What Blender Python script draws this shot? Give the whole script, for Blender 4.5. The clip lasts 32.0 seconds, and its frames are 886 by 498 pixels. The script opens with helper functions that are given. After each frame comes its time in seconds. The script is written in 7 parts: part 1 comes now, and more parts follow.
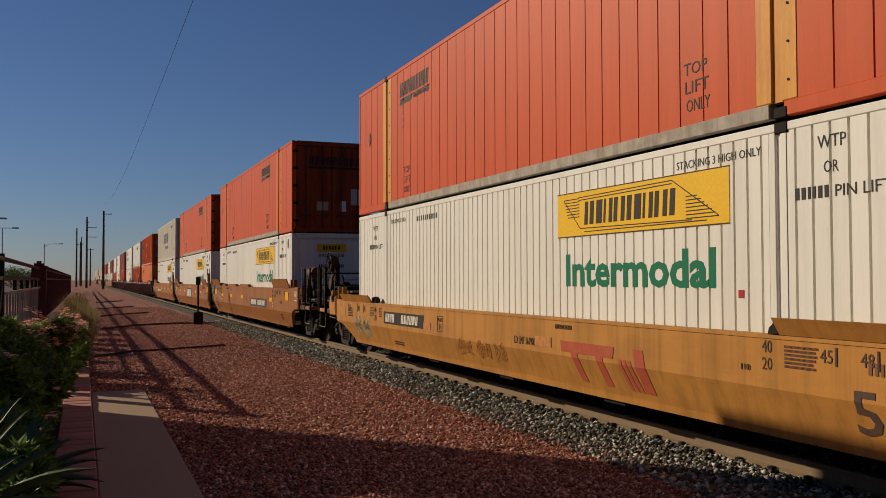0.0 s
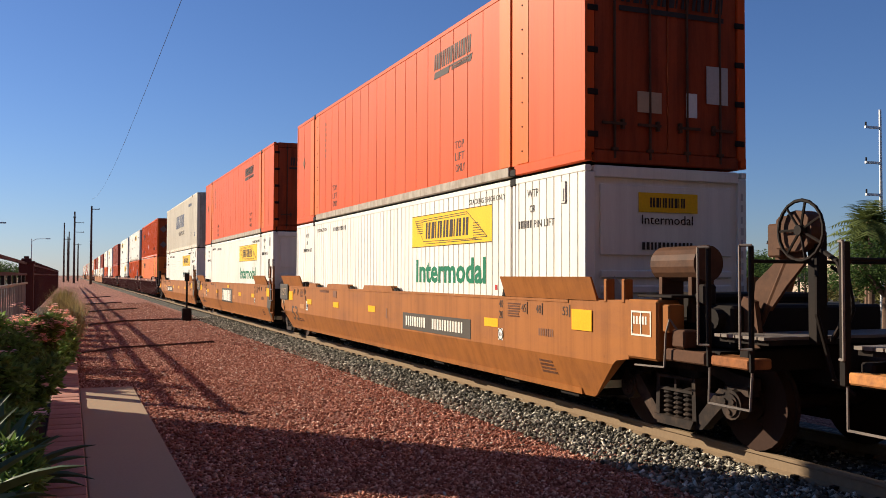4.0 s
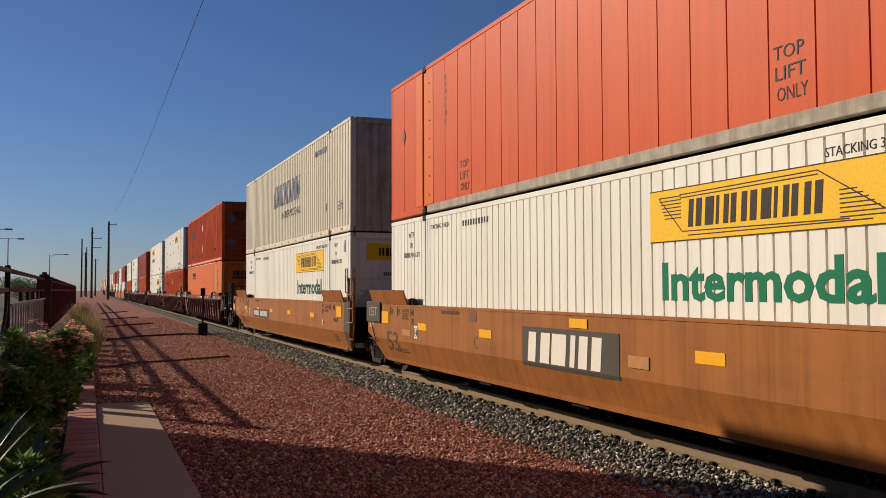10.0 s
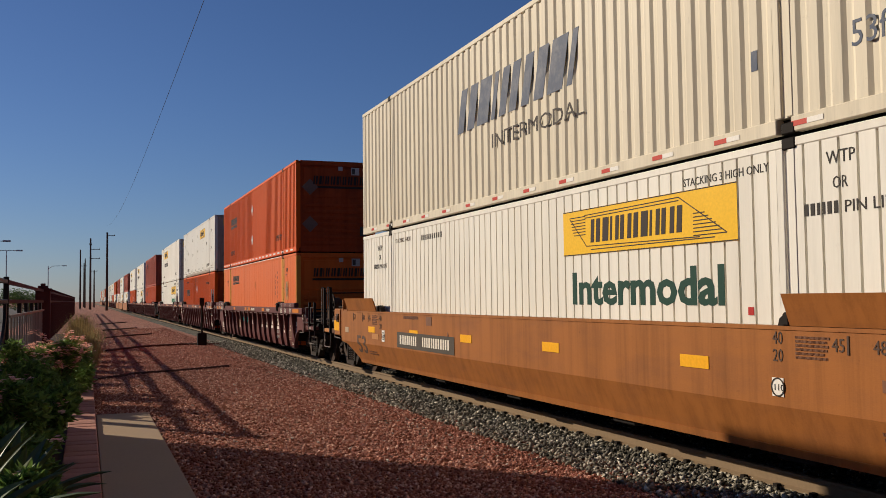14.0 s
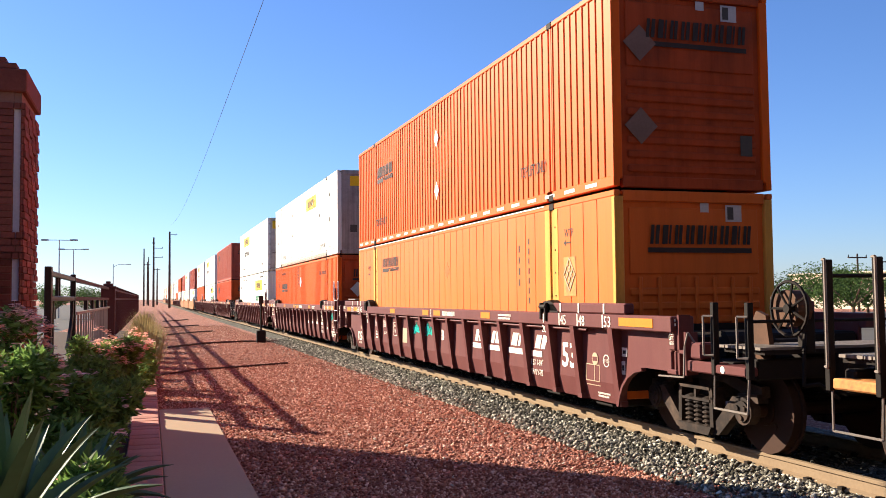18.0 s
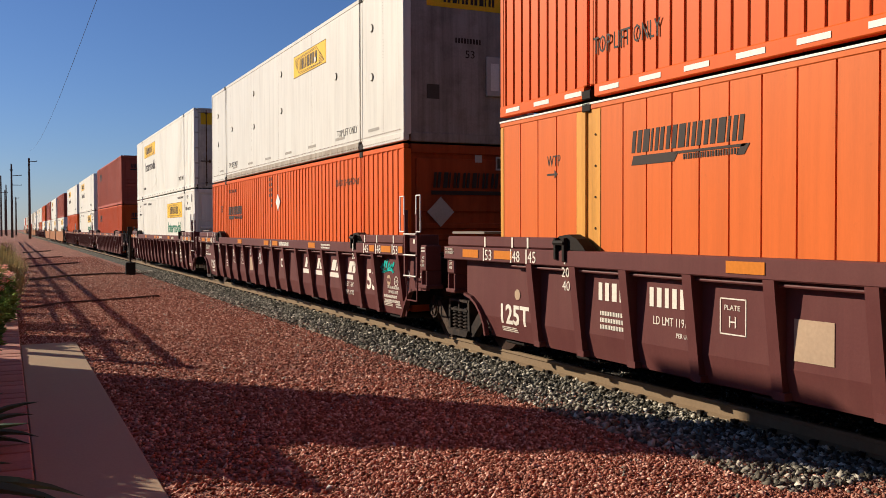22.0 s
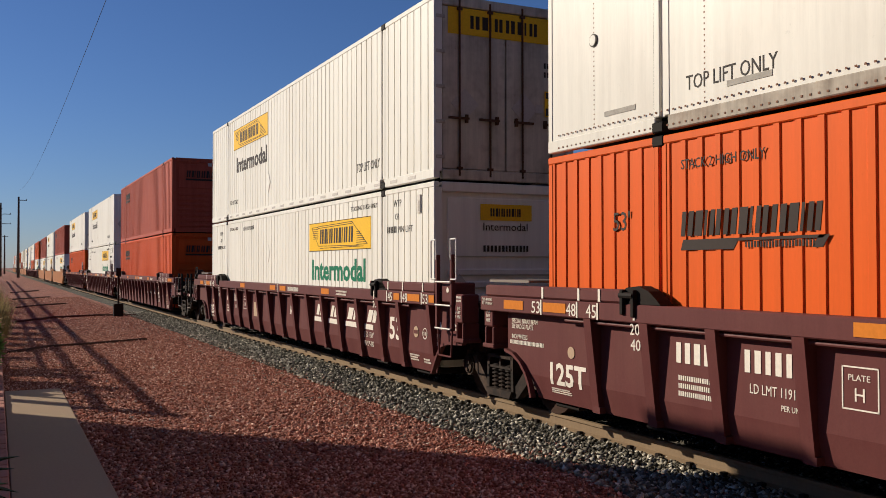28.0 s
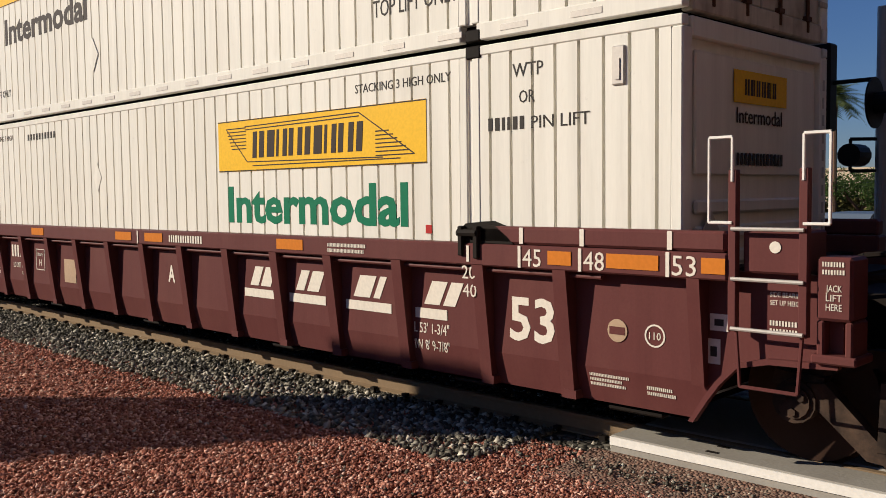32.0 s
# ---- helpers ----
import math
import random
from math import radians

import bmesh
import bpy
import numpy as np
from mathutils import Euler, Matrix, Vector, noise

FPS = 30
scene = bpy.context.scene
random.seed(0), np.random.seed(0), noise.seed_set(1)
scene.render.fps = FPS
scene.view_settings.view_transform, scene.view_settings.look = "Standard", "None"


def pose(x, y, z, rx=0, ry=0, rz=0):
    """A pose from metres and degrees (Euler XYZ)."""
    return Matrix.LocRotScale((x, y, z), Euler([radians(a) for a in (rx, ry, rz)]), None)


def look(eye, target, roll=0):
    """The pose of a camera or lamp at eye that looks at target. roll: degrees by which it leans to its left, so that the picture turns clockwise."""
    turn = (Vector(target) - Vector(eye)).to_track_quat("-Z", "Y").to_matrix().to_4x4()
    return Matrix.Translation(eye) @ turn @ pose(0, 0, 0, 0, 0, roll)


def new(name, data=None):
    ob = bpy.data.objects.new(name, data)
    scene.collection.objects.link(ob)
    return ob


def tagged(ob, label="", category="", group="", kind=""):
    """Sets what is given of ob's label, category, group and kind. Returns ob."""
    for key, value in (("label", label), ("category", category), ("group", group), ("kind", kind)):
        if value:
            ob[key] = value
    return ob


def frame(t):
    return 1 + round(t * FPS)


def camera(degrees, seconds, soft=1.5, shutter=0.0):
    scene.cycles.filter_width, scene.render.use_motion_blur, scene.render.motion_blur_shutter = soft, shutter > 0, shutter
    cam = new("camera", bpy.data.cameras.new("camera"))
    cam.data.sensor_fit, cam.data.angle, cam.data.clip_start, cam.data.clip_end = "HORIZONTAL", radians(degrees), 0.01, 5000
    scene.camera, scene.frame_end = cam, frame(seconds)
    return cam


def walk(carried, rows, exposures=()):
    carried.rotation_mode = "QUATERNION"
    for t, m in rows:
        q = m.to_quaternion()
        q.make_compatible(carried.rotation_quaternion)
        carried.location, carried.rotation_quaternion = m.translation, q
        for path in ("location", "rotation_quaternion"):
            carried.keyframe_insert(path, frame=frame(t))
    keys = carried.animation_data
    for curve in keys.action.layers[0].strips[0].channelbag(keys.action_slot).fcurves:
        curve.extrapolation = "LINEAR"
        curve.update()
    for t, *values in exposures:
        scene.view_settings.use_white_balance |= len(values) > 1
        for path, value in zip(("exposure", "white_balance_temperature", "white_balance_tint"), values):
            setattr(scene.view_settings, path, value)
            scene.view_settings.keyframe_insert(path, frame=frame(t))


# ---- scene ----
cam = camera(51.83, 32.0, soft=0.9)
PATH = [
    (0.0, pose(-0.005, 0.015, 1.787, 91.88, 0.15, -21.54)),
    (0.5, pose(-0.007, 0.002, 1.798, 91.96, -0.02, -21.55)),
    (1.0, pose(-0.018, -0.009, 1.796, 92.13, -0.19, -21.55)),
    (1.5, pose(-0.013, -0.007, 1.797, 92.15, -0.06, -21.66)),
    (2.0, pose(-0.016, 0.002, 1.793, 92.17, -0.13, -21.77)),
    (2.5, pose(-0.015, 0.011, 1.790, 92.09, -0.08, -21.88)),
    (3.0, pose(-0.017, -0.011, 1.792, 91.92, 0.07, -21.99)),
    (3.5, pose(-0.029, -0.006, 1.794, 91.80, -0.10, -22.12)),
    (4.0, pose(-0.028, 0.001, 1.800, 91.71, -0.18, -22.23)),
    (4.5, pose(-0.034, -0.011, 1.805, 91.83, -0.22, -21.97)),
    (6.5, pose(-0.042, -0.045, 1.820, 92.56, 0.10, -21.17)),
    (7.0, pose(-0.035, -0.037, 1.819, 92.54, 0.21, -21.16)),
    (7.5, pose(-0.040, -0.032, 1.817, 92.46, 0.33, -21.07)),
    (8.0, pose(-0.027, -0.035, 1.821, 92.53, 0.39, -21.01)),
    (8.5, pose(-0.028, -0.019, 1.813, 92.66, 0.40, -21.07)),
    (9.0, pose(-0.028, -0.014, 1.814, 92.66, 0.25, -21.21)),
    (9.5, pose(-0.029, -0.032, 1.813, 92.65, 0.04, -21.36)),
    (10.0, pose(-0.013, -0.037, 1.819, 92.52, 0.18, -21.26)),
    (10.5, pose(-0.020, -0.044, 1.828, 92.33, 0.28, -20.83)),
    (11.0, pose(-0.022, -0.052, 1.826, 92.16, 0.36, -20.29)),
    (11.5, pose(-0.026, -0.046, 1.829, 92.19, 0.35, -20.30)),
    (12.0, pose(-0.034, -0.048, 1.837, 92.29, 0.29, -20.53)),
    (12.5, pose(-0.037, -0.034, 1.840, 92.50, 0.11, -20.75)),
    (13.0, pose(-0.020, -0.043, 1.844, 92.65, 0.34, -20.91)),
    (13.5, pose(-0.019, -0.058, 1.839, 92.90, 0.34, -21.05)),
    (14.0, pose(-0.015, -0.028, 1.808, 93.01, 0.72, -21.32)),
    (14.5, pose(-0.008, -0.008, 1.804, 93.05, 0.72, -21.27)),
    (16.5, pose(0.018, 0.012, 1.809, 93.47, 0.51, -20.75)),
    (17.0, pose(0.014, 0.001, 1.807, 93.40, 0.76, -20.20)),
    (17.5, pose(0.000, -0.022, 1.804, 93.18, 0.79, -18.77)),
    (18.0, pose(-0.007, -0.025, 1.797, 92.97, 0.57, -17.79)),
    (18.5, pose(-0.004, -0.025, 1.799, 92.70, 0.50, -18.15)),
    (19.0, pose(-0.007, -0.029, 1.789, 92.38, 0.38, -18.74)),
    (19.5, pose(-0.012, -0.021, 1.792, 92.27, 0.08, -19.20)),
    (20.0, pose(-0.012, -0.011, 1.812, 92.28, -0.01, -19.52)),
    (20.5, pose(-0.013, 0.002, 1.811, 92.24, -0.13, -19.88)),
    (21.0, pose(-0.006, 0.006, 1.810, 91.96, -0.07, -20.30)),
    (21.5, pose(-0.001, 0.010, 1.808, 90.96, -0.08, -21.67)),
    (22.0, pose(-0.013, 0.027, 1.802, 88.67, 0.18, -25.48)),
    (22.5, pose(-0.024, 0.067, 1.807, 86.46, 0.62, -29.27)),
    (23.0, pose(-0.026, 0.079, 1.812, 88.77, 1.23, -29.16)),
    (23.5, pose(-0.020, 0.069, 1.831, 91.29, 1.39, -29.57)),
    (24.0, pose(0.028, 0.052, 1.874, 88.42, 0.95, -34.28)),
    (24.5, pose(0.021, 0.018, 1.882, 85.29, 0.07, -41.79)),
    (26.5, pose(0.008, -0.011, 1.925, 87.94, 0.70, -29.71)),
    (27.0, pose(-0.000, -0.010, 1.926, 89.95, 0.32, -24.91)),
    (27.5, pose(0.007, -0.000, 1.918, 90.80, -0.03, -25.26)),
    (28.0, pose(0.017, 0.024, 1.918, 91.13, 0.07, -26.08)),
    (28.5, pose(0.029, 0.045, 1.914, 91.65, -0.13, -26.99)),
    (29.0, pose(0.043, 0.054, 1.919, 91.64, -0.03, -27.81)),
    (29.5, pose(0.055, 0.062, 1.919, 91.37, 0.03, -28.45)),
    (30.0, pose(0.077, 0.070, 1.934, 91.32, 0.15, -29.44)),
    (30.5, pose(0.112, 0.064, 1.940, 91.35, 0.09, -31.78)),
    (31.0, pose(0.147, 0.071, 1.959, 90.50, 0.26, -36.17)),
    (31.5, pose(0.126, 0.043, 1.961, 88.40, 0.54, -41.10)),
    (32.0, pose(0.103, 0.035, 1.965, 86.50, 0.71, -45.34)),
]
EXPOSURES = [(t, e, 5900 if t < 0.5 else 5680 if t < 16 else 5600 if t < 22.5 else 5450, 17) for t, e in ((0.0, -0.42), (1.0, 0.06), (2.0, 0.0), (3.0, 0.13), (3.6, 0.56), (4.0, 0.68), (4.5, 0.56), (6.5, -0.09), (7.0, -0.14), (8.0, 0.06), (9.0, 0.28), (10.0, 0.01), (12.0, 0.02), (13.0, 0.24), (14.0, -0.09), (16.5, -0.14), (17.0, 0.01), (17.5, 0.46), (18.0, 1.56), (18.5, 1.02), (19.0, 0.66), (20.0, 0.37), (21.0, 0.41), (22.0, 0.36), (23.0, 0.61), (24.0, 0.46), (24.5, 0.8), (26.5, 0.16), (27.0, 0.06), (28.0, 0.11), (29.0, 0.18), (30.0, 0.1), (31.0, -0.02), (32.0, 0.04))]
walk(cam, PATH, EXPOSURES)

# ---- light: low sun ahead and to the left, clear desert sky ----
SUN_EL, SUN_AZ = 21.9, -40.0
world = bpy.data.worlds.new("world")
scene.world = world
world.use_nodes = True
wn = world.node_tree.nodes
sky = wn.new("ShaderNodeTexSky")
sky.sky_type, sky.sun_disc = "NISHITA", False
sky.sun_elevation, sky.sun_rotation = radians(SUN_EL), radians(SUN_AZ)
sky.air_density, sky.dust_density, sky.ozone_density = 1.0, 0.15, 4.0
wn["Background"].inputs["Strength"].default_value = 0.046
hue = wn.new("ShaderNodeMix")
hue.data_type, hue.blend_type = "RGBA", "MULTIPLY"
hue.inputs[0].default_value, hue.inputs[7].default_value = 1.0, (0.95, 1.0, 1.14, 1)
world.node_tree.links.new(sky.outputs[0], hue.inputs[6])
world.node_tree.links.new(hue.outputs[2], wn["Background"].inputs["Color"])
sun = new("sun", bpy.data.lights.new("sun", "SUN"))
sun.data.energy, sun.data.angle, sun.data.color = 5.7, radians(0.53), (1.0, 0.82, 0.53)
_c = math.cos(radians(SUN_EL))
TO_SUN = Vector((math.sin(radians(SUN_AZ)) * _c, math.cos(radians(SUN_AZ)) * _c, math.sin(radians(SUN_EL))))
sun.matrix_world = look(TO_SUN * 50, (0, 0, 0))

# ---- materials ----
MATS = {}


def mat(name, color, rough=0.6, metal=0.0, grain=30.0, amount=0.15, stains=1.2, stain_amount=0.2, stain_color=None, bump=0.1,
        object_random=0.0, island_random=0.0, streak=1.0, coords="Object", thin=0.0, runs=0.0, island_alt=None):
    """Painted or natural surface: fine grain, large stains, bump."""
    if name in MATS:
        return MATS[name]
    m = bpy.data.materials.new(name)
    m.use_nodes = True
    nt = m.node_tree
    n, l = nt.nodes, nt.links
    b = n["Principled BSDF"]
    b.inputs["Roughness"].default_value, b.inputs["Metallic"].default_value = rough, metal
    b.inputs["Specular IOR Level"].default_value = 0.08
    tc = n.new("ShaderNodeTexCoord")
    mp = n.new("ShaderNodeMapping")
    mp.inputs["Scale"].default_value = (1, 1, 1 / streak)
    l.new(tc.outputs[coords], mp.inputs["Vector"])
    fine = n.new("ShaderNodeTexNoise")
    fine.inputs["Scale"].default_value, fine.inputs["Detail"].default_value = grain, 4
    big = n.new("ShaderNodeTexNoise")
    big.inputs["Scale"].default_value, big.inputs["Detail"].default_value, big.inputs["Roughness"].default_value = stains, 6, 0.65
    l.new(mp.outputs[0], fine.inputs["Vector"])
    l.new(mp.outputs[0], big.inputs["Vector"])
    dark = stain_color or tuple(c * 0.45 for c in color)
    ramp = n.new("ShaderNodeValToRGB")
    ramp.color_ramp.elements[0].position, ramp.color_ramp.elements[1].position = 0.45, 0.75
    ramp.color_ramp.elements[0].color, ramp.color_ramp.elements[1].color = (0, 0, 0, 1), (stain_amount,) * 3 + (1,)
    l.new(big.outputs["Fac"], ramp.inputs["Fac"])
    mix = n.new("ShaderNodeMix")
    mix.data_type = "RGBA"
    mix.inputs[6].default_value, mix.inputs[7].default_value = (*color, 1), (*dark, 1)
    l.new(ramp.outputs[0], mix.inputs[0])
    hsv = n.new("ShaderNodeHueSaturation")
    if island_alt:
        pw = n.new("ShaderNodeMath")
        pw.operation = "POWER"
        pw.inputs[1].default_value = 5.0
        l.new(n.new("ShaderNodeNewGeometry").outputs["Random Per Island"], pw.inputs[0])
        other = n.new("ShaderNodeMix")
        other.data_type = "RGBA"
        other.inputs[7].default_value = (*island_alt, 1)
        l.new(pw.outputs[0], other.inputs[0])
        l.new(mix.outputs[2], other.inputs[6])
        mix = other
    l.new(mix.outputs[2], hsv.inputs["Color"])
    v = n.new("ShaderNodeMapRange")
    v.inputs["To Min"].default_value, v.inputs["To Max"].default_value = 1 - amount, 1 + amount
    l.new(fine.outputs["Fac"], v.inputs["Value"])
    last = v.outputs[0]
    if object_random or island_random:
        src = n.new("ShaderNodeObjectInfo").outputs["Random"] if object_random else n.new("ShaderNodeNewGeometry").outputs["Random Per Island"]
        k = object_random or island_random
        r = n.new("ShaderNodeMapRange")
        r.inputs["To Min"].default_value, r.inputs["To Max"].default_value = 1 - k, 1 + k
        l.new(src, r.inputs["Value"])
        mu = n.new("ShaderNodeMath")
        mu.operation = "MULTIPLY"
        l.new(last, mu.inputs[0])
        l.new(r.outputs[0], mu.inputs[1])
        last = mu.outputs[0]
    if runs:
        rm = n.new("ShaderNodeMapping")
        rm.inputs["Scale"].default_value = (5, 5, 0.22)
        l.new(tc.outputs[coords], rm.inputs["Vector"])
        rn = n.new("ShaderNodeTexNoise")
        rn.inputs["Scale"].default_value, rn.inputs["Detail"].default_value, rn.inputs["Roughness"].default_value = 1.0, 6, 0.7
        l.new(rm.outputs[0], rn.inputs["Vector"])
        rr = n.new("ShaderNodeMapRange")
        rr.inputs["From Min"].default_value, rr.inputs["From Max"].default_value = 0.42, 0.7
        rr.inputs["To Min"].default_value, rr.inputs["To Max"].default_value = 1.0, 1 - runs
        l.new(rn.outputs["Fac"], rr.inputs["Value"])
        sc = n.new("ShaderNodeTexNoise")
        sc.inputs["Scale"].default_value, sc.inputs["Detail"].default_value, sc.inputs["Roughness"].default_value = 9.0, 8, 0.75
        l.new(tc.outputs[coords], sc.inputs["Vector"])
        sr = n.new("ShaderNodeMapRange")
        sr.inputs["From Min"].default_value, sr.inputs["From Max"].default_value = 0.62, 0.7
        sr.inputs["To Min"].default_value, sr.inputs["To Max"].default_value = 1.0, 1 - runs * 0.8
        l.new(sc.outputs["Fac"], sr.inputs["Value"])
        for o in (rr, sr):
            mu = n.new("ShaderNodeMath")
            mu.operation = "MULTIPLY"
            l.new(last, mu.inputs[0])
            l.new(o.outputs[0], mu.inputs[1])
            last = mu.outputs[0]
    l.new(last, hsv.inputs["Value"])
    l.new(hsv.outputs[0], b.inputs["Base Color"])
    if bump:
        bp = n.new("ShaderNodeBump")
        bp.inputs["Strength"].default_value, bp.inputs["Distance"].default_value = bump, 0.02
        l.new(fine.outputs["Fac"], bp.inputs["Height"])
        l.new(bp.outputs[0], b.inputs["Normal"])
    if thin:
        tr = n.new("ShaderNodeBsdfTranslucent")
        l.new(hsv.outputs[0], tr.inputs["Color"])
        ms = n.new("ShaderNodeMixShader")
        ms.inputs[0].default_value = thin
        l.new(b.outputs[0], ms.inputs[1])
        l.new(tr.outputs[0], ms.inputs[2])
        l.new(ms.outputs[0], n["Material Output"].inputs["Surface"])
    MATS[name] = m
    return m


def gravel_mat(name, colors, scale, bump):
    """Loose crushed stone: cells of mixed colour, with relief."""
    m = bpy.data.materials.new(name)
    m.use_nodes = True
    n, l = m.node_tree.nodes, m.node_tree.links
    b = n["Principled BSDF"]
    b.inputs["Roughness"].default_value = 0.95
    b.inputs["Specular IOR Level"].default_value = 0.2
    tc = n.new("ShaderNodeTexCoord")
    vo = n.new("ShaderNodeTexVoronoi")
    vo.inputs["Scale"].default_value = scale
    l.new(tc.outputs["Object"], vo.inputs["Vector"])
    sep = n.new("ShaderNodeSeparateColor")
    l.new(vo.outputs["Color"], sep.inputs[0])
    ramp = n.new("ShaderNodeValToRGB")
    els = ramp.color_ramp.elements
    while len(els) < len(colors):
        els.new(0.5)
    for i, c in enumerate(colors):
        els[i].position, els[i].color = i / (len(colors) - 1), (*c, 1)
    l.new(sep.outputs[0], ramp.inputs["Fac"])
    big = n.new("ShaderNodeTexNoise")
    big.inputs["Scale"].default_value, big.inputs["Detail"].default_value = 0.6, 5
    l.new(tc.outputs["Object"], big.inputs["Vector"])
    mr = n.new("ShaderNodeMapRange")
    mr.inputs["To Min"].default_value, mr.inputs["To Max"].default_value = 0.72, 1.25
    l.new(big.outputs["Fac"], mr.inputs["Value"])
    hsv = n.new("ShaderNodeHueSaturation")
    l.new(ramp.outputs[0], hsv.inputs["Color"])
    l.new(mr.outputs[0], hsv.inputs["Value"])
    l.new(hsv.outputs[0], b.inputs["Base Color"])
    bp = n.new("ShaderNodeBump")
    bp.inputs["Strength"].default_value, bp.inputs["Distance"].default_value = bump, 0.03
    bp.invert = True
    l.new(vo.outputs["Distance"], bp.inputs["Height"])
    l.new(bp.outputs[0], b.inputs["Normal"])
    MATS[name] = m
    return m


ORANGE_RED = mat("orange_red_paint", (0.58, 0.085, 0.012), 0.5, grain=60, amount=0.06, stains=0.7, stain_amount=0.35, stain_color=(0.42, 0.1, 0.04), bump=0.02, streak=4, runs=0.14)
ORANGE = mat("bright_orange_paint", (0.68, 0.112, 0.007), 0.5, grain=60, amount=0.05, stains=0.7, stain_amount=0.25, stain_color=(0.5, 0.1, 0.02), bump=0.02, streak=4, runs=0.12)
# Door paint darker than the orange sides: shade put in, besides rust.
SHADED_RUST_DOOR = mat("shade_darkened_rusty_door_paint", (0.34, 0.062, 0.02), 0.65, grain=50, amount=0.12, stains=1.6, stain_amount=0.7, stain_color=(0.08, 0.03, 0.02), bump=0.04, streak=3, runs=0.4)
# Orange darkened for the shaded end faces, with soot stains over it.
SHADED_SOOTY_ORANGE = mat("shade_darkened_sooty_orange_paint", (0.4, 0.07, 0.018), 0.6, grain=50, amount=0.08, stains=1.1, stain_amount=0.65, stain_color=(0.1, 0.035, 0.02), bump=0.03, runs=0.3)
ORANGE_SOFT = mat("light_orange_paint", (0.66, 0.145, 0.022), 0.45, grain=60, amount=0.05, stains=0.7, stain_amount=0.25, stain_color=(0.5, 0.16, 0.07), bump=0.02, streak=4, runs=0.14)
FADED_ORANGE = mat("faded_dull_orange_mark", (0.48, 0.13, 0.03), 0.6, stain_amount=0.3, bump=0.0)
AMBER = mat("amber_post_paint", (0.7, 0.33, 0.055), 0.5, stains=2.0, stain_amount=0.4, stain_color=(0.45, 0.15, 0.06), bump=0.02, streak=3, runs=0.3)
DULL_RED = mat("faded_red_paint", (0.42, 0.09, 0.05), 0.55, stains=0.7, stain_amount=0.3, bump=0.02, streak=4, runs=0.25)
WHITE = mat("white_container_paint", (0.8, 0.78, 0.7), 0.45, grain=50, amount=0.04, stains=0.9, stain_amount=0.25, stain_color=(0.5, 0.44, 0.34), bump=0.02, streak=5, runs=0.12)
DIRTY_WHITE = mat("grimy_white_door_paint", (0.62, 0.57, 0.47), 0.6, grain=40, amount=0.1, stains=2.5, stain_amount=0.6, stain_color=(0.2, 0.16, 0.12), bump=0.03, runs=0.35)
CREAM = mat("cream_container_paint", (0.7, 0.64, 0.5), 0.5, grain=50, amount=0.05, stains=0.9, stain_amount=0.35, stain_color=(0.45, 0.38, 0.26), bump=0.02, streak=5, runs=0.2)
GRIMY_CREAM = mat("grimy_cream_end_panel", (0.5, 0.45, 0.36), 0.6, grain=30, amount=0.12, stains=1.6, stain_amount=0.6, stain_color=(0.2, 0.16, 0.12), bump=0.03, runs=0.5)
# Half as bright as the white sides: end shade put in, plus grime.
SHADED_GRIMY_END = mat("shade_darkened_grimy_end_panel", (0.36, 0.32, 0.28), 0.6, grain=30, amount=0.15, stains=2.0, stain_amount=0.6, stain_color=(0.14, 0.11, 0.09), bump=0.04, runs=0.4)
SCUFFED_RAIL = mat("scuffed_grey_rail", (0.42, 0.37, 0.3), 0.6, grain=8, amount=0.3, stains=3, stain_amount=0.6, stain_color=(0.22, 0.15, 0.1), bump=0.1, runs=0.4)
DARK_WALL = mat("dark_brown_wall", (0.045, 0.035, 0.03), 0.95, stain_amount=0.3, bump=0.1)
REEFER = mat("smooth_white_panel", (0.73, 0.705, 0.625), 0.35, grain=40, amount=0.03, stains=1.5, stain_amount=0.3, stain_color=(0.5, 0.45, 0.38), bump=0.015, streak=3, runs=0.14)
BROWN = mat("brown_car_paint", (0.34, 0.13, 0.032), 0.55, grain=40, amount=0.08, stains=0.8, stain_amount=0.45, stain_color=(0.17, 0.075, 0.04), bump=0.05, streak=0.35, runs=0.28)
TAN = mat("yellow_tan_car_paint", (0.5, 0.235, 0.05), 0.55, grain=40, amount=0.08, stains=0.8, stain_amount=0.45, stain_color=(0.27, 0.11, 0.04), bump=0.05, streak=0.35, runs=0.3)
MAROON = mat("maroon_car_paint", (0.122, 0.042, 0.039), 0.5, grain=40, amount=0.08, stains=0.9, stain_amount=0.4, stain_color=(0.17, 0.075, 0.06), bump=0.04, runs=0.12)
END_SCUFF = mat("grey_scuff", (0.33, 0.31, 0.27), 0.7, stains=6, stain_amount=0.5, stain_color=(0.6, 0.57, 0.5), bump=0.0)
END_GREY = mat("grey_patch_paint", (0.085, 0.075, 0.062), 0.6, stain_amount=0.3, bump=0.04)
YELLOW = mat("reflective_yellow", (0.85, 0.42, 0.01), 0.4, stain_amount=0.1, bump=0.0)
AMBER_STRIP = mat("reflective_amber_strip", (0.6, 0.2, 0.02), 0.4, stain_amount=0.15, bump=0.0)
PALE = mat("white_reflective_tape", (0.8, 0.78, 0.72), 0.4, stain_amount=0.15, bump=0.0)
RED_TAPE = mat("red_reflective_tape", (0.5, 0.06, 0.04), 0.4, stain_amount=0.1, bump=0.0)
LOGO_YELLOW = mat("logo_yellow", (0.82, 0.49, 0.015), 0.45, stain_amount=0.12, bump=0.0)
LOGO_DARK = mat("logo_dark_lettering", (0.045, 0.035, 0.03), 0.55, stain_amount=0.1, bump=0.0)
